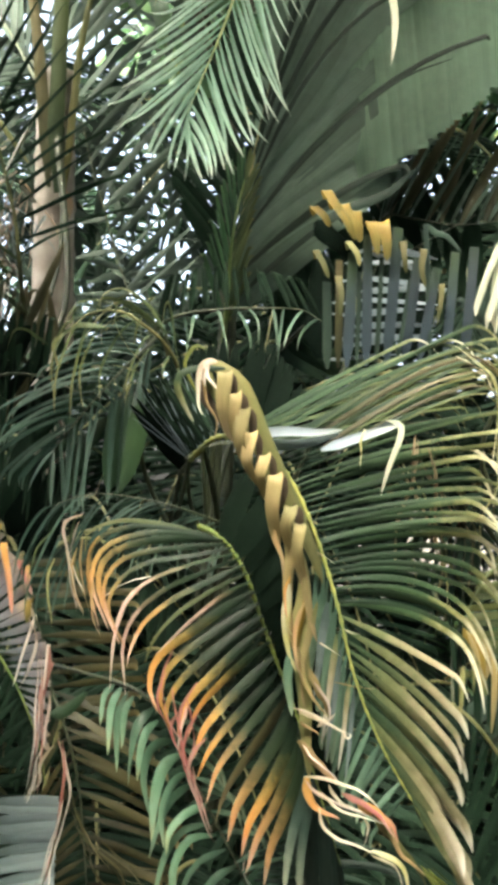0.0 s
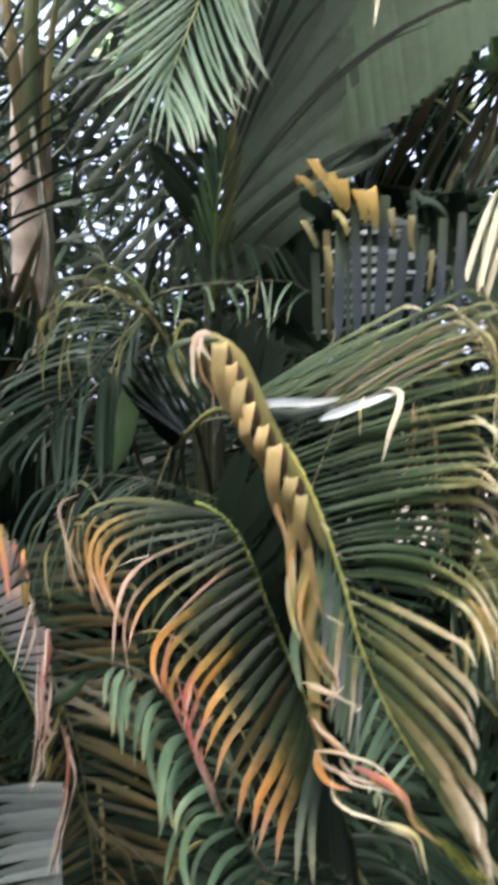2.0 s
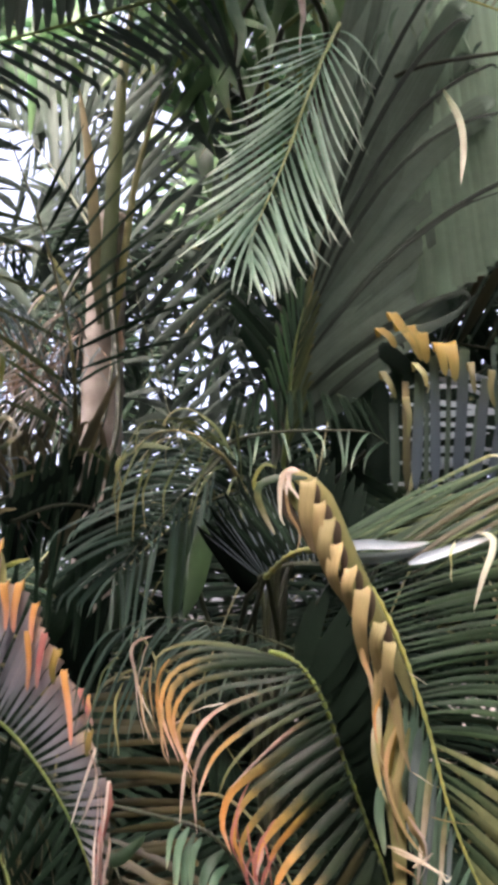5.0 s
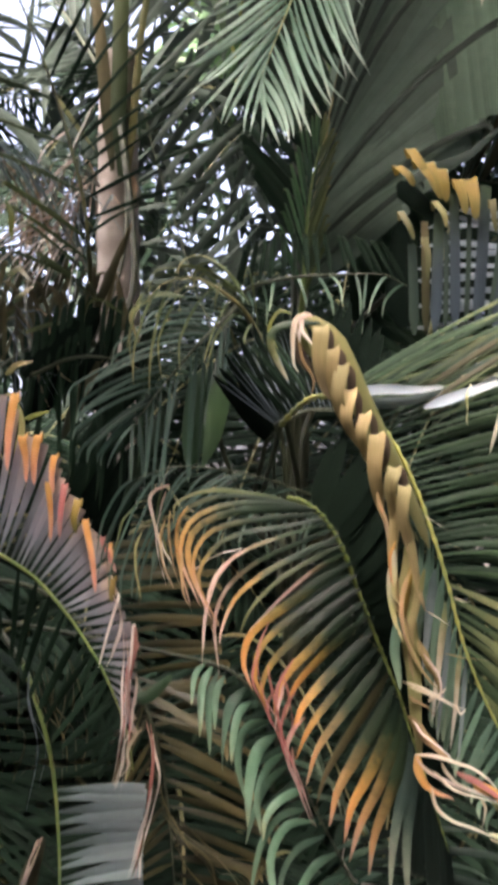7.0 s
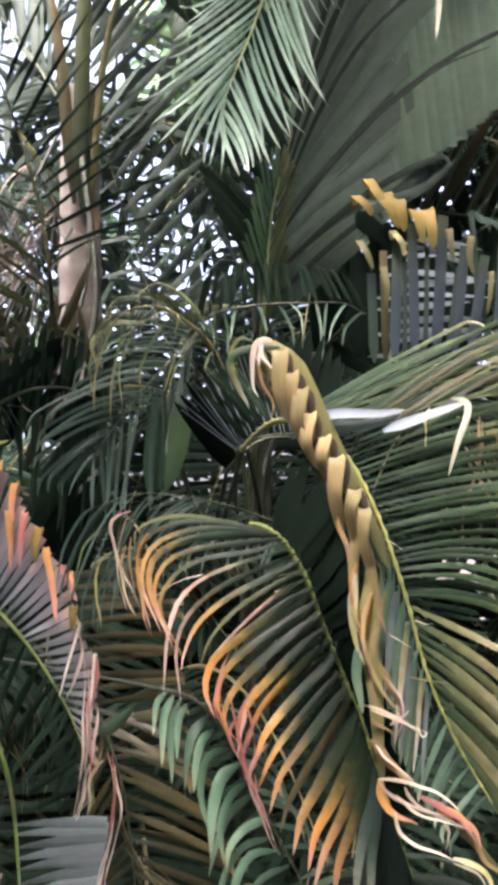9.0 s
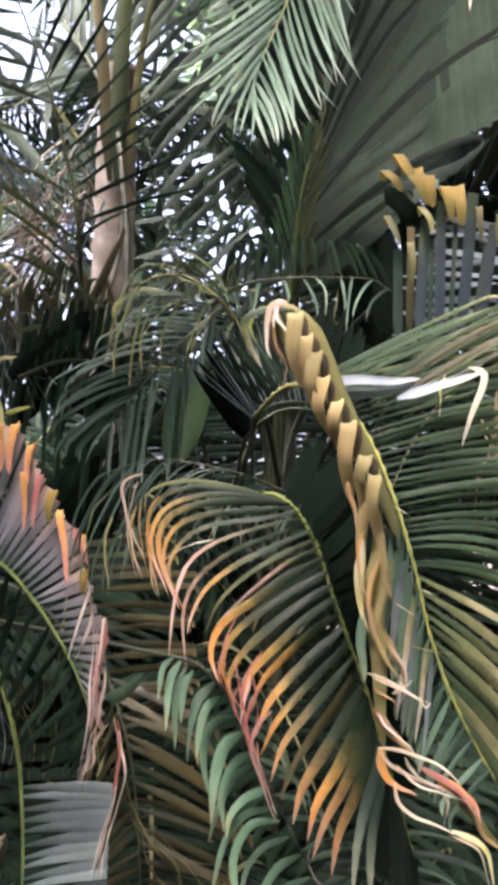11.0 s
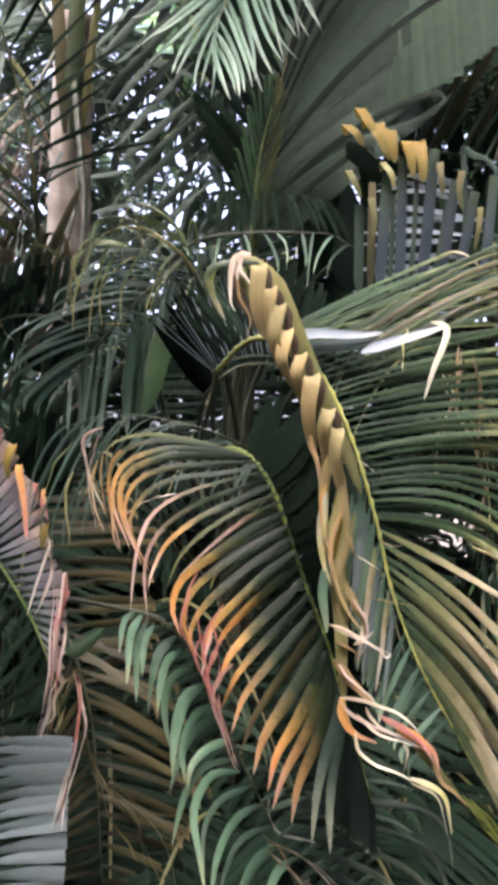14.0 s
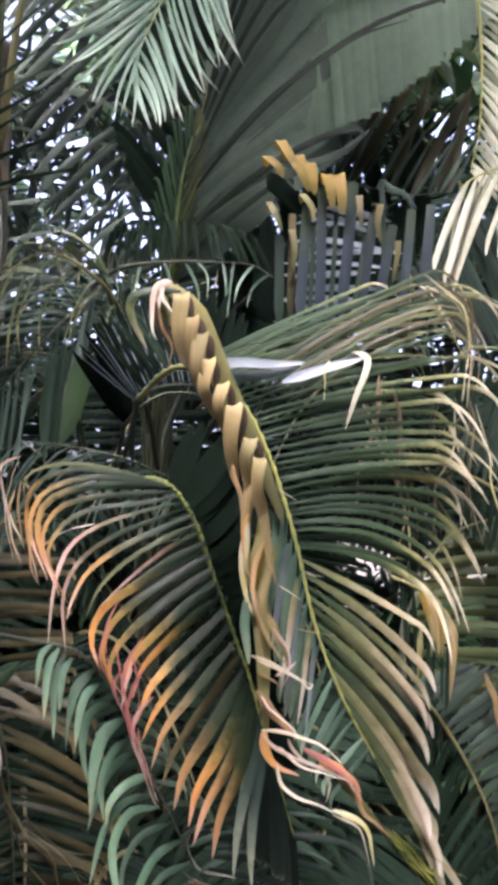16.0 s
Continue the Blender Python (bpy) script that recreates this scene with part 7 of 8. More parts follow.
strip(palm_trunk, "dry_strip", [(-1.04, 5.31, 2.64), (-1.14, 5.30, 2.52), (-1.26, 5.31, 2.35), (-1.33, 5.29, 2.18)], 0.0215568, leaf_brown)
frond(palm_trunk, [(-0.89, 5.40, 2.30), (-0.99, 5.20, 2.32), (-1.16, 5.20, 2.27), (-1.32, 5.20, 2.16), (-1.48, 5.20, 1.99)], 
      side([(-0.97, 5.20, 2.54), (-1.13, 5.20, 2.54), (-1.30, 5.20, 2.49), (-1.46, 5.20, 2.35)], 14, (0.1, 1.0), leaf_brown, width=0.03, hook=0.08, stray=0.08), 
      side([(-0.96, 5.20, 2.00), (-1.12, 5.20, 1.94), (-1.28, 5.20, 1.83), (-1.45, 5.20, 1.69)], 14, (0.1, 1.0), leaf_dark, width=0.03, hook=0.05, stray=0.06), rachis_mat=rachis_dark, radius=0.01)

# front palm: the dark fan of thin leaflets behind the folded leaf
frond(palm_front, [(0.02, 3.05, 1.75), (0.04, 2.95, 1.76), (0.08, 2.95, 1.78), (0.13, 2.95, 1.79), (0.18, 2.95, 1.79)], 
      side([(-0.14, 2.95, 1.86), (-0.11, 2.95, 1.93), (-0.07, 2.95, 1.98), (-0.01, 2.95, 2.00), (0.06, 2.95, 2.00), (0.13, 2.95, 1.94)], 17, (0.02, 0.95), leaf_bluewhite, hook=0.0, width=0.0042, tilt=20, arch=0.0), rachis_mat=rachis_dark, radius=0.0045)
# Near-black backing fan that paints the dark hollow behind the thin leaflets.
frond(palm_front, [(-0.01, 3.45, 1.72), (0.04, 3.35, 1.77), (0.10, 3.35, 1.81), (0.18, 3.35, 1.82), (0.29, 3.35, 1.81)], 
      side([(-0.17, 3.35, 1.93), (-0.12, 3.35, 2.02), (-0.02, 3.35, 2.11), (0.09, 3.35, 2.15), (0.22, 3.35, 2.16), (0.32, 3.35, 2.12), (0.39, 3.35, 2.01)], 19, (0.05, 1.0), leaf_deep_shade, hook=0.0, width=0.055, tilt=4, fold=0.1), rachis_mat=rachis_dark, radius=0.006)

# front palm: the ribbons that curl over at its back
strip(palm_front, "leaflet", [(-0.06, 3.50, 2.17), (-0.14, 3.50, 2.29), (-0.23, 3.50, 2.34), (-0.29, 3.50, 2.31), (-0.30, 3.50, 2.25)], 0.014, leaf_olive, curl=0.4, crease=0.2)
strip(palm_front, "leaflet", [(-0.07, 3.48, 2.19), (-0.16, 3.48, 2.26), (-0.23, 3.48, 2.29), (-0.24, 3.48, 2.21), (-0.20, 3.48, 2.14), (-0.14, 3.48, 2.08)], 0.013, leaf_olive, curl=0.5, crease=0.2)
strip(palm_front, "leaflet", [(-0.27, 3.50, 2.20), (-0.36, 3.50, 2.21), (-0.43, 3.50, 2.17), (-0.45, 3.50, 2.13), (-0.43, 3.50, 2.06)], 0.024, leaf_olive, curl=0.3, crease=0.2)
strip(palm_front, "leaflet", [(-0.13, 3.52, 2.20), (-0.22, 3.52, 2.25), (-0.29, 3.52, 2.20), (-0.29, 3.52, 2.14)], 0.016, leaf_olive, curl=0.5, crease=0.2)
strip(palm_front, "leaflet", [(-0.47, 3.50, 2.14), (-0.55, 3.50, 2.19), (-0.59, 3.50, 2.17), (-0.60, 3.50, 2.12)], 0.013, leaf_olive, curl=0.5, crease=0.2)
strip(palm_front, "leaflet", [(-0.09, 3.55, 2.25), (-0.18, 3.55, 2.32), (-0.26, 3.55, 2.30), (-0.33, 3.55, 2.20)], 0.013, leaf_olive, curl=0.5, crease=0.2)
strip(palm_front, "leaflet", [(0.07, 3.30, 2.11), (0.03, 3.30, 2.12), (0.00, 3.30, 2.06), (0.04, 3.30, 1.97)], 0.014, leaf_moss, curl=0.2, crease=0.2)
strip(palm_front, "dry_strip", [(0.65, 2.60, 0.71), (0.69, 2.60, 0.67), (0.73, 2.60, 0.63), (0.78, 2.60, 0.59)], 0.00855795, leaf_moss)
strip(palm_front, "dry_strip", [(0.65, 2.61, 0.72), (0.68, 2.60, 0.67), (0.71, 2.59, 0.63), (0.76, 2.62, 0.57)], 0.00695334, leaf_moss)
strip(palm_front, "dry_strip", [(0.67, 2.61, 0.72), (0.72, 2.62, 0.68), (0.77, 2.60, 0.65), (0.84, 2.60, 0.61)], 0.00667432, leaf_olive)
strip(palm_front, "dry_strip", [(0.66, 2.61, 0.72), (0.69, 2.59, 0.69), (0.74, 2.60, 0.64), (0.79, 2.61, 0.60)], 0.00782648, leaf_moss)
strip(palm_front, "dry_strip", [(0.64, 2.58, 0.72), (0.68, 2.59, 0.69), (0.72, 2.60, 0.64), (0.78, 2.61, 0.59)], 0.008616, leaf_moss)
strip(palm_front, "dry_strip", [(0.65, 2.62, 0.71), (0.68, 2.60, 0.67), (0.72, 2.60, 0.64), (0.76, 2.60, 0.60)], 0.00814092, leaf_olive)
strip(palm_front, "dry_strip", [(0.65, 2.61, 0.72), (0.69, 2.61, 0.67), (0.73, 2.59, 0.62), (0.78, 2.60, 0.58)], 0.00706062, leaf_moss)
strip(palm_front, "dry_strip", [(0.65, 2.60, 0.72), (0.68, 2.60, 0.68), (0.73, 2.62, 0.64), (0.76, 2.58, 0.62)], 0.00847429, leaf_moss)
strip(palm_front, "dry_strip", [(0.65, 2.60, 0.72), (0.68, 2.60, 0.69), (0.73, 2.62, 0.64), (0.77, 2.60, 0.61)], 0.0095634, leaf_olive)
strip(palm_front, "dry_strip", [(0.65, 2.59, 0.72), (0.70, 2.60, 0.67), (0.74, 2.60, 0.64), (0.79, 2.59, 0.60)], 0.00522225, leaf_moss)
strip(palm_front, "dry_strip", [(0.65, 2.59, 0.72), (0.69, 2.60, 0.69), (0.74, 2.62, 0.64), (0.78, 2.60, 0.62)], 0.00993546, leaf_moss)
strip(palm_front, "dry_strip", [(0.65, 2.61, 0.71), (0.69, 2.60, 0.67), (0.72, 2.60, 0.65), (0.77, 2.62, 0.59)], 0.00825974, leaf_olive)
strip(palm_front, "dry_strip", [(0.64, 2.60, 0.73), (0.68, 2.60, 0.69), (0.72, 2.62, 0.65), (0.75, 2.58, 0.63)], 0.00772358, leaf_moss)
strip(palm_front, "dry_strip", [(0.65, 2.63, 0.71), (0.69, 2.62, 0.66), (0.72, 2.59, 0.64), (0.77, 2.59, 0.59)], 0.00949532, leaf_moss)

strip(palm_left, "dry_strip", [(-0.76, 3.62, 0.97), (-0.72, 3.58, 0.85), (-0.67, 3.60, 0.77), (-0.67, 3.62, 0.59)], 0.0065346, leaf_brown)
strip(palm_left, "dry_strip", [(-0.81, 3.58, 1.00), (-0.82, 3.62, 0.81), (-0.79, 3.60, 0.76), (-0.83, 3.62, 0.61)], 0.0102485, leaf_rust)
strip(palm_left, "dry_strip", [(-0.78, 3.59, 0.97), (-0.78, 3.60, 0.86), (-0.75, 3.61, 0.71), (-0.78, 3.58, 0.52)], 0.0055506, leaf_bluewhite)
strip(palm_left, "dry_strip", [(-0.77, 3.60, 0.98), (-0.75, 3.61, 0.86), (-0.70, 3.60, 0.71), (-0.70, 3.58, 0.62)], 0.00749819, leaf_brown)
strip(palm_left, "dry_strip", [(-0.75, 3.59, 1.06), (-0.72, 3.59, 0.91), (-0.66, 3.59, 0.76), (-0.65, 3.60, 0.65)], 0.00700048, leaf_rust)
strip(palm_left, "dry_strip", [(-0.78, 3.58, 0.99), (-0.77, 3.59, 0.84), (-0.72, 3.59, 0.74), (-0.74, 3.59, 0.60)], 0.00425785, leaf_bluewhite)
strip(palm_left, "dry_strip", [(-0.73, 3.59, 0.99), (-0.69, 3.60, 0.86), (-0.63, 3.61, 0.77), (-0.62, 3.61, 0.60)], 0.00828743, leaf_brown)
strip(palm_left, "dry_strip", [(-0.34, 3.69, 0.55), (-0.27, 3.70, 0.33), (-0.20, 3.69, 0.25), (-0.18, 3.70, 0.19)], 0.0119708, leaf_rust)
strip(palm_left, "dry_strip", [(-0.35, 3.69, 0.50), (-0.26, 3.69, 0.40), (-0.18, 3.69, 0.33), (-0.15, 3.71, 0.17)], 0.0101537, leaf_brown)
strip(palm_left, "dry_strip", [(-0.31, 3.69, 0.49), (-0.21, 3.71, 0.40), (-0.11, 3.71, 0.29), (-0.06, 3.69, 0.26)], 0.00609198, leaf_rust)
strip(palm_left, "dry_strip", [(-0.32, 3.70, 0.46), (-0.22, 3.71, 0.35), (-0.12, 3.70, 0.18), (-0.07, 3.68, 0.08)], 0.00889968, leaf_brown)
strip(palm_left, "dry_strip", [(-0.30, 3.69, 0.49), (-0.18, 3.71, 0.31), (-0.07, 3.68, 0.29), (-0.01, 3.70, 0.17)], 0.00710384, leaf_rust)
strip(palm_left, "dry_strip", [(-0.31, 3.69, 0.44), (-0.20, 3.70, 0.38), (-0.09, 3.70, 0.26), (-0.04, 3.71, 0.10)], 0.00912697, leaf_brown)
strip(palm_left, "dry_strip", [(-0.28, 3.68, 0.47), (-0.15, 3.69, 0.36), (-0.02, 3.68, 0.33), (0.06, 3.70, 0.15)], 0.00774456, leaf_rust)
strip(palm_front, "dry_strip", [(0.22, 3.10, 0.46), (0.30, 3.11, 0.42), (0.37, 3.10, 0.38), (0.45, 3.10, 0.31)], 0.00424306, leaf_whitedry)
strip(palm_front, "dry_strip", [(0.20, 3.08, 0.48), (0.25, 3.08, 0.44), (0.31, 3.08, 0.35), (0.36, 3.11, 0.33)], 0.0051811, leaf_browndry)
strip(palm_front, "dry_strip", [(0.22, 3.10, 0.43), (0.29, 3.10, 0.37), (0.36, 3.11, 0.30), (0.43, 3.10, 0.25)], 0.00667287, leaf_whitedry)
strip(palm_front, "dry_strip", [(0.21, 3.07, 0.44), (0.28, 3.10, 0.38), (0.35, 3.09, 0.34), (0.42, 3.10, 0.31)], 0.00714607, leaf_browndry)
strip(palm_front, "dry_strip", [(0.22, 3.09, 0.45), (0.29, 3.10, 0.43), (0.37, 3.10, 0.37), (0.44, 3.11, 0.28)], 0.00693774, leaf_whitedry)
strip(palm_right, "dry_strip", [(1.17, 3.70, 1.92), (1.18, 3.70, 1.81), (1.16, 3.71, 1.65), (1.20, 3.70, 1.44)], 0.00428216, leaf_browndry)
strip(palm_right, "dry_strip", [(1.12, 3.68, 1.89), (1.12, 3.70, 1.70), (1.06, 3.69, 1.58), (1.07, 3.71, 1.38)], 0.00609206, leaf_pale_tip)
strip(palm_right, "dry_strip", [(1.17, 3.71, 1.95), (1.19, 3.71, 1.78), (1.17, 3.69, 1.62), (1.21, 3.70, 1.46)], 0.00703589, leaf_rust)
strip(palm_right, "dry_strip", [(1.18, 3.72, 1.89), (1.20, 3.71, 1.79), (1.18, 3.70, 1.58), (1.23, 3.69, 1.38)], 0.00877858, leaf_browndry)
strip(palm_right, "dry_strip", [(1.20, 3.70, 1.87), (1.25, 3.70, 1.70), (1.26, 3.69, 1.58), (1.33, 3.70, 1.40)], 0.00789832, leaf_pale_tip)
strip(palm_right, "dry_strip", [(1.15, 3.72, 1.93), (1.15, 3.70, 1.83), (1.11, 3.71, 1.63), (1.15, 3.73, 1.48)], 0.00651261, leaf_rust)
strip(palm_front, "dry_strip", [(0.63, 2.89, 1.82), (0.74, 2.91, 1.67), (0.81, 2.90, 1.54), (0.80, 2.90, 1.42)], 0.00464653, leaf_browndry)
strip(palm_front, "dry_strip", [(0.61, 2.89, 1.78), (0.69, 2.89, 1.66), (0.76, 2.91, 1.49), (0.73, 2.90, 1.35)], 0.00684398, leaf_rust)
strip(palm_front, "dry_strip", [(0.61, 2.88, 1.77), (0.70, 2.89, 1.64), (0.76, 2.90, 1.49), (0.74, 2.90, 1.41)], 0.00521638, leaf_pale_tip)
strip(palm_front, "dry_strip", [(0.62, 2.90, 1.74), (0.70, 2.89, 1.60), (0.75, 2.90, 1.45), (0.72, 2.91, 1.34)], 0.00808039, leaf_browndry)
strip(palm_front, "dry_strip", [(0.62, 2.88, 1.77), (0.72, 2.91, 1.69), (0.78, 2.90, 1.48), (0.76, 2.91, 1.43)], 0.00670393, leaf_rust)
strip(palm_front, "dry_strip", [(0.62, 2.91, 1.74), (0.71, 2.91, 1.58), (0.77, 2.92, 1.41), (0.75, 2.92, 1.25)], 0.0069896, leaf_pale_tip)
strip(palm_front, "dry_strip", [(0.64, 2.88, 1.76), (0.75, 2.89, 1.66), (0.83, 2.90, 1.54), (0.82, 2.88, 1.39)], 0.00370112, leaf_browndry)
strip(palm_trunk, "dry_strip", [(-1.24, 5.12, 2.37), (-1.19, 5.08, 2.28), (-1.19, 5.10, 2.07), (-1.15, 5.11, 1.96)], 0.0108618, leaf_bluewhite)
strip(palm_trunk, "dry_strip", [(-1.20, 5.08, 2.47), (-1.12, 5.10, 2.34), (-1.09, 5.09, 2.15), (-1.01, 5.09, 1.94)], 0.0158304, leaf_browndry)
strip(palm_trunk, "dry_strip", [(-1.21, 5.11, 2.47), (-1.13, 5.12, 2.40), (-1.10, 5.10, 2.19), (-1.02, 5.09, 2.13)], 0.0104686, leaf_grey)
strip(palm_trunk, "dry_strip", [(-1.17, 5.09, 2.43), (-1.08, 5.11, 2.42), (-1.04, 5.11, 2.16), (-0.95, 5.11, 2.13)], 0.0141707, leaf_bluewhite)
strip(palm_trunk, "dry_strip", [(-1.17, 5.10, 2.43), (-1.06, 5.11, 2.43), (-0.99, 5.10, 2.16), (-0.88, 5.10, 2.08)], 0.00964773, leaf_browndry)
strip(palm_trunk, "dry_strip", [(-1.19, 5.13, 2.36), (-1.09, 5.10, 2.27), (-1.05, 5.08, 2.16), (-0.95, 5.08, 1.97)], 0.0109414, leaf_grey)
strip(palm_trunk, "dry_strip", [(-1.20, 5.11, 2.42), (-1.12, 5.11, 2.32), (-1.09, 5.08, 2.18), (-1.01, 5.11, 2.02)], 0.0103822, leaf_bluewhite)


# right palm: the pleated tan leaf that hangs from it
leaflet(palm_right, [(0.904, 3.28, 1.244), (0.923, 3.28, 1.187), (0.934, 3.28, 1.123)], 0.026, leaf_amber, 6, 0.5)
leaflet(palm_right, [(0.913, 3.28, 1.237), (0.945, 3.28, 1.179), (0.962, 3.28, 1.053)], 0.03, leaf_amber_pale, 6, 0.5)
leaflet(palm_right, [(0.927, 3.28, 1.224), (0.965, 3.28, 1.154), (0.971, 3.28, 1.043)], 0.026, leaf_amber, 6, 0.5)
leaflet(palm_right, [(0.941, 3.28, 1.211), (0.990, 3.28, 1.155), (0.979, 3.28, 1.084)], 0.03, leaf_amber_pale, 6, 0.5)
leaflet(palm_right, [(0.966, 3.28, 1.179), (1.006, 3.28, 1.125), (1.006, 3.28, 1.020), (0.997, 3.28, 0.916)], 0.026, leaf_amber_pale, 6, 0.5)
leaflet(palm_right, [(0.905, 3.28, 1.127), (0.903, 3.28, 1.043), (0.898, 3.28, 0.965)], 0.022, leaf_khaki, 6, 0.5)
leaflet(palm_right, [(0.921, 3.28, 1.187), (0.940, 3.28, 1.120), (0.938, 3.28, 1.044)], 0.018, leaf_khaki, 6, 0.5)
strip(palm_right, "leaf_stalk", [(0.904, 3.28, 1.244), (0.987, 3.50, 1.317), (1.202, 3.90, 1.432), (1.643, 4.40, 1.539)], 0.008, leaf_olive, curl=0.05)

# trunk palm: dark broad leaflets round its foot, the near-black ones coloured as shade
strip(palm_trunk, "leaflet", [(-1.200, 5.30, 1.924), (-1.014, 5.30, 2.203), (-0.825, 5.30, 2.457)], 0.16, leaf_deep_shade, curl=0.04)
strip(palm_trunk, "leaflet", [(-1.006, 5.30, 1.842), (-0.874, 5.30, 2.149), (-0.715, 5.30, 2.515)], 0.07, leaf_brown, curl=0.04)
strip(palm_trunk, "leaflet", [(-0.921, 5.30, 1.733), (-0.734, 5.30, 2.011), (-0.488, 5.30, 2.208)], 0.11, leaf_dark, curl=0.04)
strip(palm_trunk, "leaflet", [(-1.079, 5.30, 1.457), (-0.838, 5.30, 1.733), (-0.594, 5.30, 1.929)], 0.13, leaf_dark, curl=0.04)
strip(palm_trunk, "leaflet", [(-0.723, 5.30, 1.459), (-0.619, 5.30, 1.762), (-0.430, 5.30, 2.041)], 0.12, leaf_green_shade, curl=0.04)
strip(palm_trunk, "leaflet", [(-0.802, 5.30, 1.268), (-0.725, 5.30, 1.541), (-0.647, 5.30, 1.817)], 0.2, leaf_deep_shade, curl=0.04)
strip(palm_trunk, "leaflet", [(-0.823, 5.30, 0.943), (-0.774, 5.30, 1.241), (-0.724, 5.30, 1.487)], 0.2, leaf_deep_shade, curl=0.04)
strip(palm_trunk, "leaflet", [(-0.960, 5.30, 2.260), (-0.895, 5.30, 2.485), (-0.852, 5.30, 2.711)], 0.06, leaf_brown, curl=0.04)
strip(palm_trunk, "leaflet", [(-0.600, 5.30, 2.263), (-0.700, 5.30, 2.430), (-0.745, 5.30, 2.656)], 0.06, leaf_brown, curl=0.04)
strip(palm_trunk, "leaflet", [(-0.901, 5.30, 1.431), (-0.831, 5.30, 1.609), (-0.758, 5.30, 1.817)], 0.14, leaf_deep_shade, curl=0.04)
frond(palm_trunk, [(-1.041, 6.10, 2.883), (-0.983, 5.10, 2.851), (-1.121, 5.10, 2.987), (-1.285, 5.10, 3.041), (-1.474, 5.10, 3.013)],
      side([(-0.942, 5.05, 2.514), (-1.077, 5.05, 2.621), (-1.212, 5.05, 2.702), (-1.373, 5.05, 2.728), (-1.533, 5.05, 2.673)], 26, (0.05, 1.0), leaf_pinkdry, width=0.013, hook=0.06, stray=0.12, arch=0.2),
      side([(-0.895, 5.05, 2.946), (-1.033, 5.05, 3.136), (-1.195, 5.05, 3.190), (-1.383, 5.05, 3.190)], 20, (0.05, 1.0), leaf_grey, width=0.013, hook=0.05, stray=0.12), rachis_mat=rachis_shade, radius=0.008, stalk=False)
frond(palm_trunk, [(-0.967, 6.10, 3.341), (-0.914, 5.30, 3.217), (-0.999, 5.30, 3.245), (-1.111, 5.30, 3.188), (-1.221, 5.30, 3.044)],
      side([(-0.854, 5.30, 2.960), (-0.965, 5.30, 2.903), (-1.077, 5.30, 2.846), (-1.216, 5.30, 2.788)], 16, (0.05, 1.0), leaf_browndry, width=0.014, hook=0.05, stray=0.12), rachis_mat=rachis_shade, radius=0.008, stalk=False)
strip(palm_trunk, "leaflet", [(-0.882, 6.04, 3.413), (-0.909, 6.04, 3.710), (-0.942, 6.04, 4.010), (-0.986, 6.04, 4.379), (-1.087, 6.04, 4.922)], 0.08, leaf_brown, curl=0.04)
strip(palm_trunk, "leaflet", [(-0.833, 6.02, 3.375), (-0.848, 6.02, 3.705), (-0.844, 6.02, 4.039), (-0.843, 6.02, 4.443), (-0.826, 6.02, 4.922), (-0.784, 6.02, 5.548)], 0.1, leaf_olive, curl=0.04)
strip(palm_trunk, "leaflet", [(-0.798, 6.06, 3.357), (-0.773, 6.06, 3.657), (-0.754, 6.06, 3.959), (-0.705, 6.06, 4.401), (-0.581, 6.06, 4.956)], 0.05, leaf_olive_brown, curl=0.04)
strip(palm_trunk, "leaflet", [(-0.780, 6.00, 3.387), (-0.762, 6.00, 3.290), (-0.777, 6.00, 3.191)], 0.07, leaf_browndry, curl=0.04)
strip(palm_trunk, "leaflet", [(-0.899, 5.30, 2.030), (-0.764, 5.30, 2.104), (-0.608, 5.30, 2.320)], 0.22, leaf_deep_shade, curl=0.04)
strip(palm_trunk, "leaflet", [(-0.958, 5.30, 2.111), (-0.827, 5.30, 2.256), (-0.726, 5.30, 2.457)], 0.1, leaf_deep_shade, curl=0.04)
strip(palm_trunk, "leaflet", [(-1.183, 5.90, 3.792), (-1.082, 5.90, 3.650), (-0.960, 5.90, 3.486)], 0.03, leaf_olive_brown, curl=0.04)
barred = frond(palm_trunk, [(-0.913, 6.10, 2.479), (-0.864, 5.30, 2.565), (-0.801, 4.80, 2.637), (-0.803, 4.70, 2.789), (-0.845, 4.70, 2.991), (-0.930, 4.70, 3.285), (-1.053, 4.70, 3.619), (-1.168, 4.70, 3.891)],
      side([(-0.845, 4.60, 2.362), (-1.001, 4.60, 2.578), (-1.165, 4.60, 2.920), (-1.308, 4.60, 3.292), (-1.424, 4.60, 3.594)], 12, (0.1, 0.9), leaf_olive, width=0.022, stray=0.08), rachis_mat=rachis_moss, radius=0.014, stalk=False)
frond(palm_trunk, [(-0.324, 6.80, 2.552), (-0.576, 7.00, 3.289), (-0.780, 7.00, 3.969), (-0.912, 7.00, 4.663), (-0.977, 7.00, 5.253)],
      side([(0.019, 6.95, 3.036), (-0.061, 6.95, 3.750), (-0.218, 6.95, 4.474), (-0.430, 6.95, 5.130), (-0.639, 6.95, 5.637)], 25, (0.02, 1.0), leaf_haze, width=0.066, hook=0.0, tilt=22, stray=0.05),
      side([(-0.789, 7.10, 2.660), (-0.889, 7.10, 3.228), (-0.970, 7.10, 3.765), (-1.136, 7.10, 4.463), (-1.240, 7.10, 5.056)], 15, (0.02, 1.0), leaf_haze, width=0.05, hook=0.0, tilt=22, stray=0.08), rachis_mat=rachis_dark, radius=0.006, stalk=False)
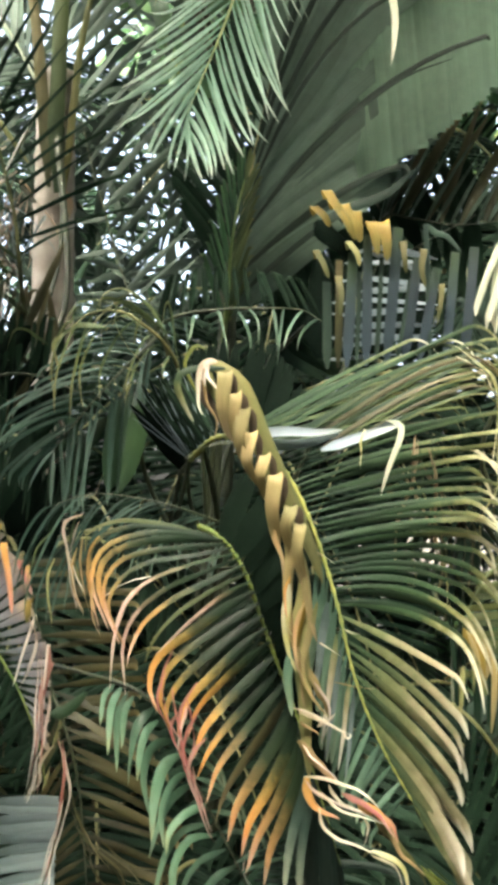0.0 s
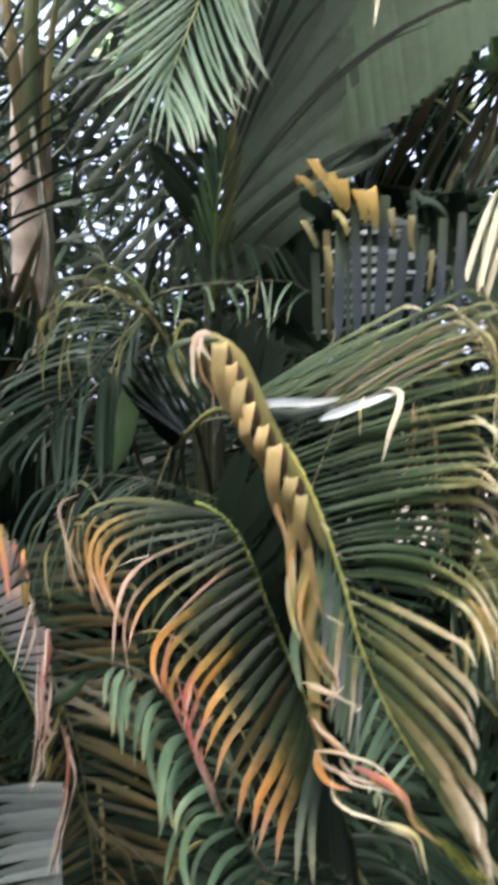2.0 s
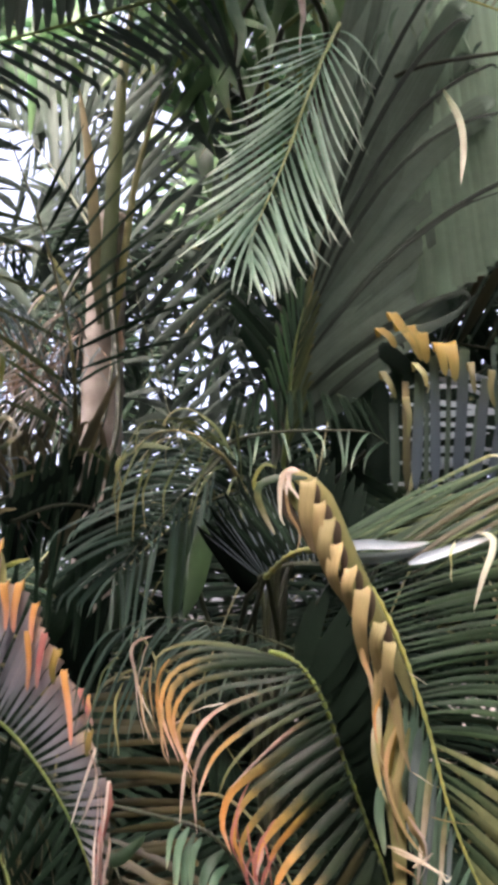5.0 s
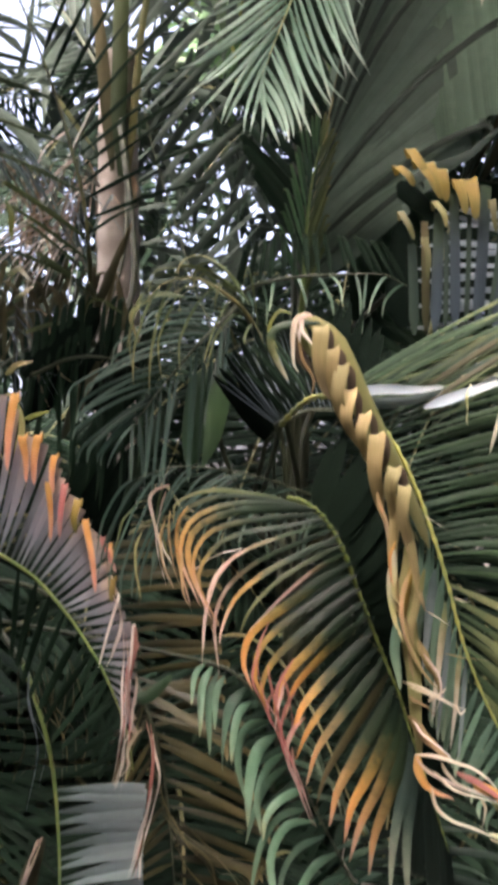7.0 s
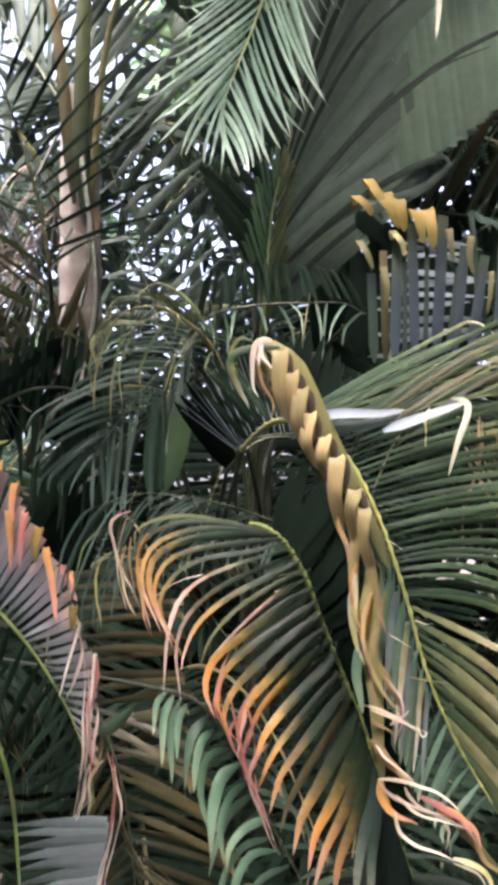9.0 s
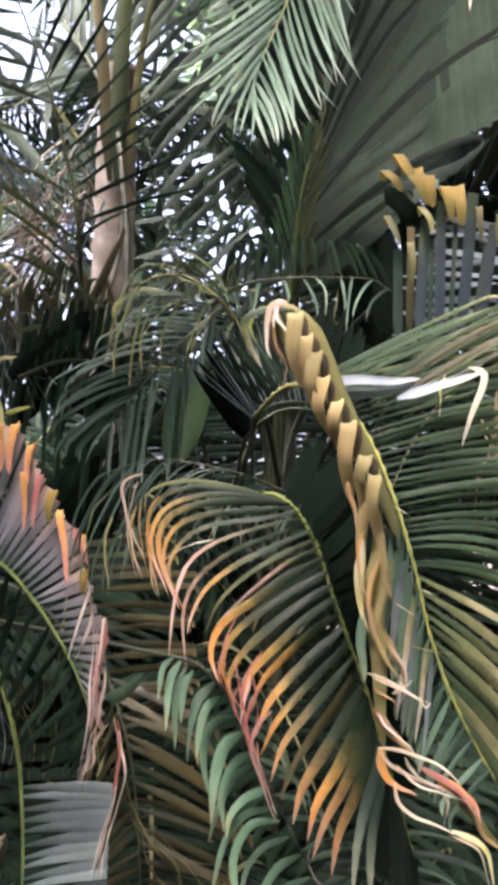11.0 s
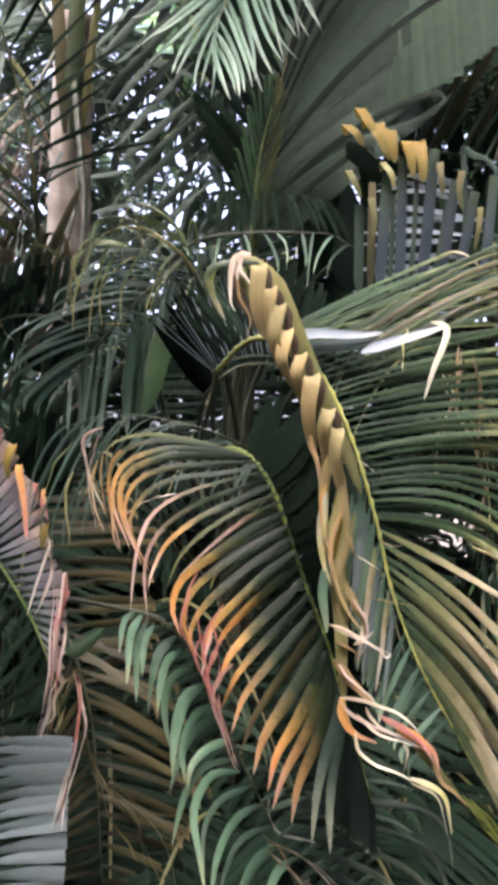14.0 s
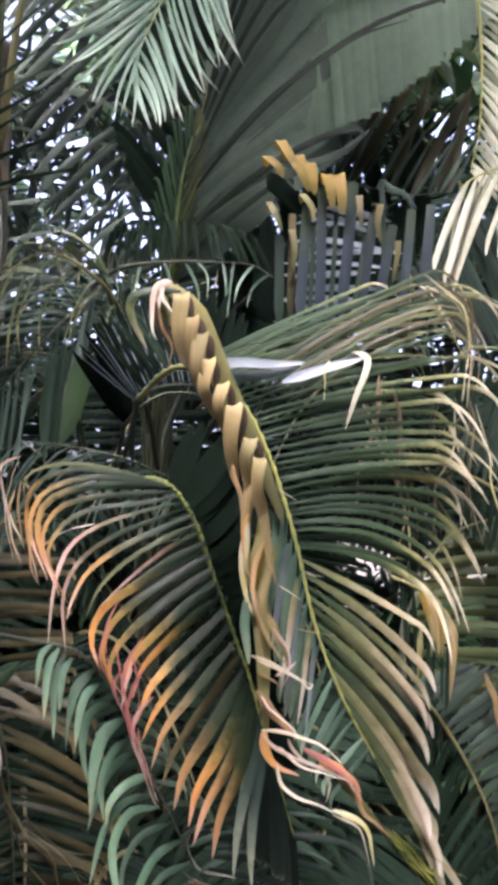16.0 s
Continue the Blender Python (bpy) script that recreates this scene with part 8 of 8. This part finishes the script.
frond(palm_trunk, [(-0.935, 6.30, 4.088), (-1.324, 7.20, 4.861), (-1.222, 7.40, 5.380), (-0.716, 7.40, 5.739), (-0.080, 7.40, 6.022)],
      side([(-1.573, 7.40, 5.197), (-1.212, 7.40, 6.014), (-0.504, 7.40, 6.518), (0.305, 7.40, 6.728)], 22, (0.2, 1.0), leaf_haze, width=0.06, hook=0.0, tilt=22, stray=0.05),
      side([(-1.786, 7.45, 4.506), (-1.592, 7.45, 4.597), (-1.167, 7.45, 4.905), (-0.421, 7.45, 5.357)], 24, (0.1, 1.0), leaf_haze, width=0.045, hook=0.0, tilt=22, stray=0.06), rachis_mat=rachis_dark, radius=0.01, stalk=False)
frond(palm_trunk, [(-0.951, 6.20, 4.010), (-1.444, 7.20, 4.937), (-1.891, 7.50, 5.490), (-2.351, 7.50, 5.726)],
      side([(-1.284, 7.50, 5.517), (-1.558, 7.50, 6.105), (-2.068, 7.50, 6.472), (-2.648, 7.50, 6.576)], 22, (0.2, 1.0), leaf_haze, width=0.06, hook=0.0, tilt=22, stray=0.05), rachis_mat=rachis_dark, radius=0.01, stalk=False)
leaflet(barred, [(-0.784, 4.66, 2.702), (-0.654, 4.66, 2.788), (-0.523, 4.66, 2.843)], 0.021, leaf_dark)
leaflet(barred, [(-0.792, 4.66, 2.765), (-0.507, 4.66, 2.873), (-0.218, 4.66, 2.951)], 0.021, leaf_dark)
leaflet(barred, [(-0.807, 4.66, 2.853), (-0.511, 4.66, 3.009), (-0.212, 4.66, 3.135)], 0.021, leaf_dark)
leaflet(barred, [(-0.815, 4.66, 2.916), (-0.586, 4.66, 3.109), (-0.355, 4.66, 3.274)], 0.021, leaf_dark)
leaflet(barred, [(-0.828, 4.66, 2.991), (-0.580, 4.66, 3.181), (-0.328, 4.66, 3.342)], 0.021, leaf_dark)
leaflet(barred, [(-0.841, 4.66, 3.042), (-0.590, 4.66, 3.250), (-0.336, 4.66, 3.429)], 0.021, leaf_dark)
leaflet(barred, [(-0.853, 4.66, 3.092), (-0.601, 4.66, 3.332), (-0.346, 4.66, 3.543)], 0.021, leaf_dark)
leaflet(barred, [(-0.876, 4.66, 3.160), (-0.639, 4.66, 3.450), (-0.398, 4.66, 3.713)], 0.021, leaf_dark)
leaflet(barred, [(-0.900, 4.66, 3.244), (-0.739, 4.66, 3.498), (-0.574, 4.66, 3.724)], 0.021, leaf_dark)
leaflet(barred, [(-0.923, 4.66, 3.307), (-0.772, 4.66, 3.601), (-0.618, 4.66, 3.866)], 0.021, leaf_dark)
leaflet(barred, [(-0.959, 4.66, 3.409), (-0.847, 4.66, 3.663), (-0.732, 4.66, 3.888)], 0.021, leaf_dark)
leaflet(barred, [(-0.994, 4.66, 3.511), (-0.904, 4.66, 3.752), (-0.811, 4.66, 3.963)], 0.021, leaf_dark)
# ---- fronds end ----


# ---- palms further back ----
def back_palm(x, y, h, count, seed, reach, material, label):
    palm = palm_thing("background_palm", (x, y, -0.02), (x, y, h), label, 2)
    tagged(palm, group="palms behind")
    r = random.Random(seed)
    for i in range(round(count * 0.85)):
        a = 2.4 * i + r.uniform(-0.4, 0.4)
        rise, far = r.uniform(0.1, 0.75), reach * r.uniform(0.75, 1.2)
        d, o = Vector((math.cos(a), math.sin(a), 0)), Vector((x, y, h))
        across = Vector((-d.y, d.x, 0))
        pts = [o + d * far * q + Vector((0, 0, far * (rise * 2.2 * q - (rise * 1.3 + 0.75) * q * q))) for q in (0, 0.25, 0.5, 0.75, 1)]
        rows = []
        for sgn in (-1, 1):
            ends = [p + across * sgn * w + d * 0.16 - Vector((0, 0, dz)) for p, w, dz in zip(pts, (0.25, 0.5, 0.52, 0.4, 0.1), (0, 0.1, 0.2, 0.26, 0.3))]
            rows.append(side(ends, 34, (0.12, 1.0), material, width=0.032, hook=0.05))
        frond(palm, pts, *rows, rachis_mat=rachis_olive, radius=0.012, joined=True)
    return palm


for k, (x, y, h, count, reach) in enumerate([(-0.9, 6.9, 1.1, 15, 1.6), (0.4, 6.4, 1.3, 16, 1.6), (1.7, 6.4, 1.7, 15, 1.7), (2.3, 5.6, 0.9, 12, 1.4),
                                              (-2.2, 6.4, 0.8, 12, 1.4), (0.8, 7.2, 2.6, 15, 1.8), (-0.1, 7.6, 2.3, 12, 1.6), (-0.5, 5.3, 0.5, 12, 1.3), (0.8, 5.2, 0.5, 12, 1.3),
                                              (1.9, 7.4, 3.2, 13, 1.8), (-1.9, 8.4, 1.7, 13, 1.7), (-1.9, 7.1, 1.9, 13, 1.3), (-2.6, 9.2, 1.9, 10, 1.4),
                                              (1.3, 7.8, 4.2, 8, 1.8), (2.5, 8.4, 3.6, 8, 1.8), (-1.3, 9.0, 4.6, 9, 1.6), (-2.9, 9.0, 4.2, 8, 1.6),
                                              (0.1, 5.2, 0.2, 12, 1.1), (-1.2, 5.1, 0.15, 13, 1.1), (1.3, 5.3, 0.2, 12, 1.1), (0.7, 4.8, 0.05, 12, 0.9),
                                              (-0.4, 4.8, 0.05, 13, 0.9), (-1.0, 4.4, 0.0, 12, 0.8), (0.2, 4.4, 0.0, 12, 0.8), (1.1, 4.6, 0.0, 12, 0.9), (-2.2, 6.6, 1.5, 12, 1.4), (-1.5, 6.5, 1.0, 13, 1.2), (-0.85, 5.6, 1.25, 14, 1.0)]):
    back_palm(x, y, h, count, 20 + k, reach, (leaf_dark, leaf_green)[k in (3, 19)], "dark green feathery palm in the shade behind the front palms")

# ---- foliage masses ----
def leaf_mass(name, label, count, seed, place, wide, long, material):
    """Many single leaf blades scattered by place(), which returns a point."""
    r = random.Random(seed)
    fv, ff, fuv, fvary = [], [], [], []
    for i in range(count):
        p = Vector(place(r))
        d = Vector((r.gauss(0, 1), r.gauss(0, 0.5), r.gauss(-0.2, 0.7))).normalized()
        length = r.uniform(*long)
        line = [p + d * length * q + DOWN * 0.25 * length * q * q for q in (0, 0.33, 0.66, 1)]
        v, fc, uv = blade(line, r.uniform(*wide), Vector((r.gauss(0, 0.6), r.gauss(-0.6, 0.6), r.gauss(0.3, 0.6))).normalized())
        k = len(fv)
        fv += v
        ff += [tuple(k + j for j in q) for q in fc]
        fuv += uv
        fvary += [r.random()] * len(v)
    return tagged(mesh_object(name, fv, ff, material, None, fuv, fvary), label, "foliage", kind="stuff")


def behind(r):
    x, z = r.uniform(-5.5, 6.5), 7.0 * r.random() ** 1.1
    return x, r.uniform(9.5, 12.5), z * (0.62 if x < -1.8 else 0.76 if x < -0.4 else 0.72 if x > 1.4 else 1.0)


def overhead(r):
    while True:
        x, y = r.uniform(-6.5, 6.5), r.uniform(-5.5, 12.0)
        # Gaps set to let light onto the front fronds, the trunk and the cream frond.
        gap = (-1.5 < x < 0.9 and -0.3 < y < 1.4) or (-4.2 < x < -1.0 and 4.7 < y < 7.4) or (1.0 < x < 3.2 and 2.1 < y < 4.4)
        if not gap and (y < 8 or x > -0.6):
            return x, y, r.uniform(5.9, 7.0)


def around(r):
    if r.random() < 0.34:
        return r.uniform(-5.5, 5.5), r.uniform(-4.6, -3.6), 6.4 * r.random()
    x, y = r.choice((-1, 1)) * r.uniform(5.0, 6.0), r.uniform(-4.6, 9.5)
    return x, y, 6.4 * r.random() * (0.4 if x < 0 and y > 4.5 else 1.0)


def upper_left(r):
    return r.uniform(-3.4, 0.3), r.uniform(7.6, 9.0), r.uniform(2.6, 6.2)


leaf_mass("shade_foliage", "dark palm foliage with bright gaps behind the pale trunk", 460, 12, upper_left, (0.06, 0.12), (0.5, 0.9), leaf_haze)
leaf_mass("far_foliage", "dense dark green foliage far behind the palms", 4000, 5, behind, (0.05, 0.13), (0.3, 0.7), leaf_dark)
# Unseen canopy, added to dim the light on the palms.
leaf_mass("unseen_canopy", "unseen green leaf canopy added overhead to block skylight, with three gaps", 14000, 6, overhead, (0.12, 0.2), (0.5, 0.9), leaf_green)
# Unseen hedge, added to keep light from the sides and back off the palms.
leaf_mass("unseen_hedge", "unseen dark green hedge added at the sides and behind the camera to block light", 15000, 8, around, (0.14, 0.22), (0.5, 0.9), leaf_dark)
# Tall palms out of view, added to carry the canopy.
for x, y in ((-4.6, 5.0), (4.6, 5.4), (-4.7, 8.0)):
    back_palm(x, y, 5.9, 14, int(50 + y * 3 + x), 2.2, leaf_dark, "unseen tall palm added beside the view to go with the added canopy")
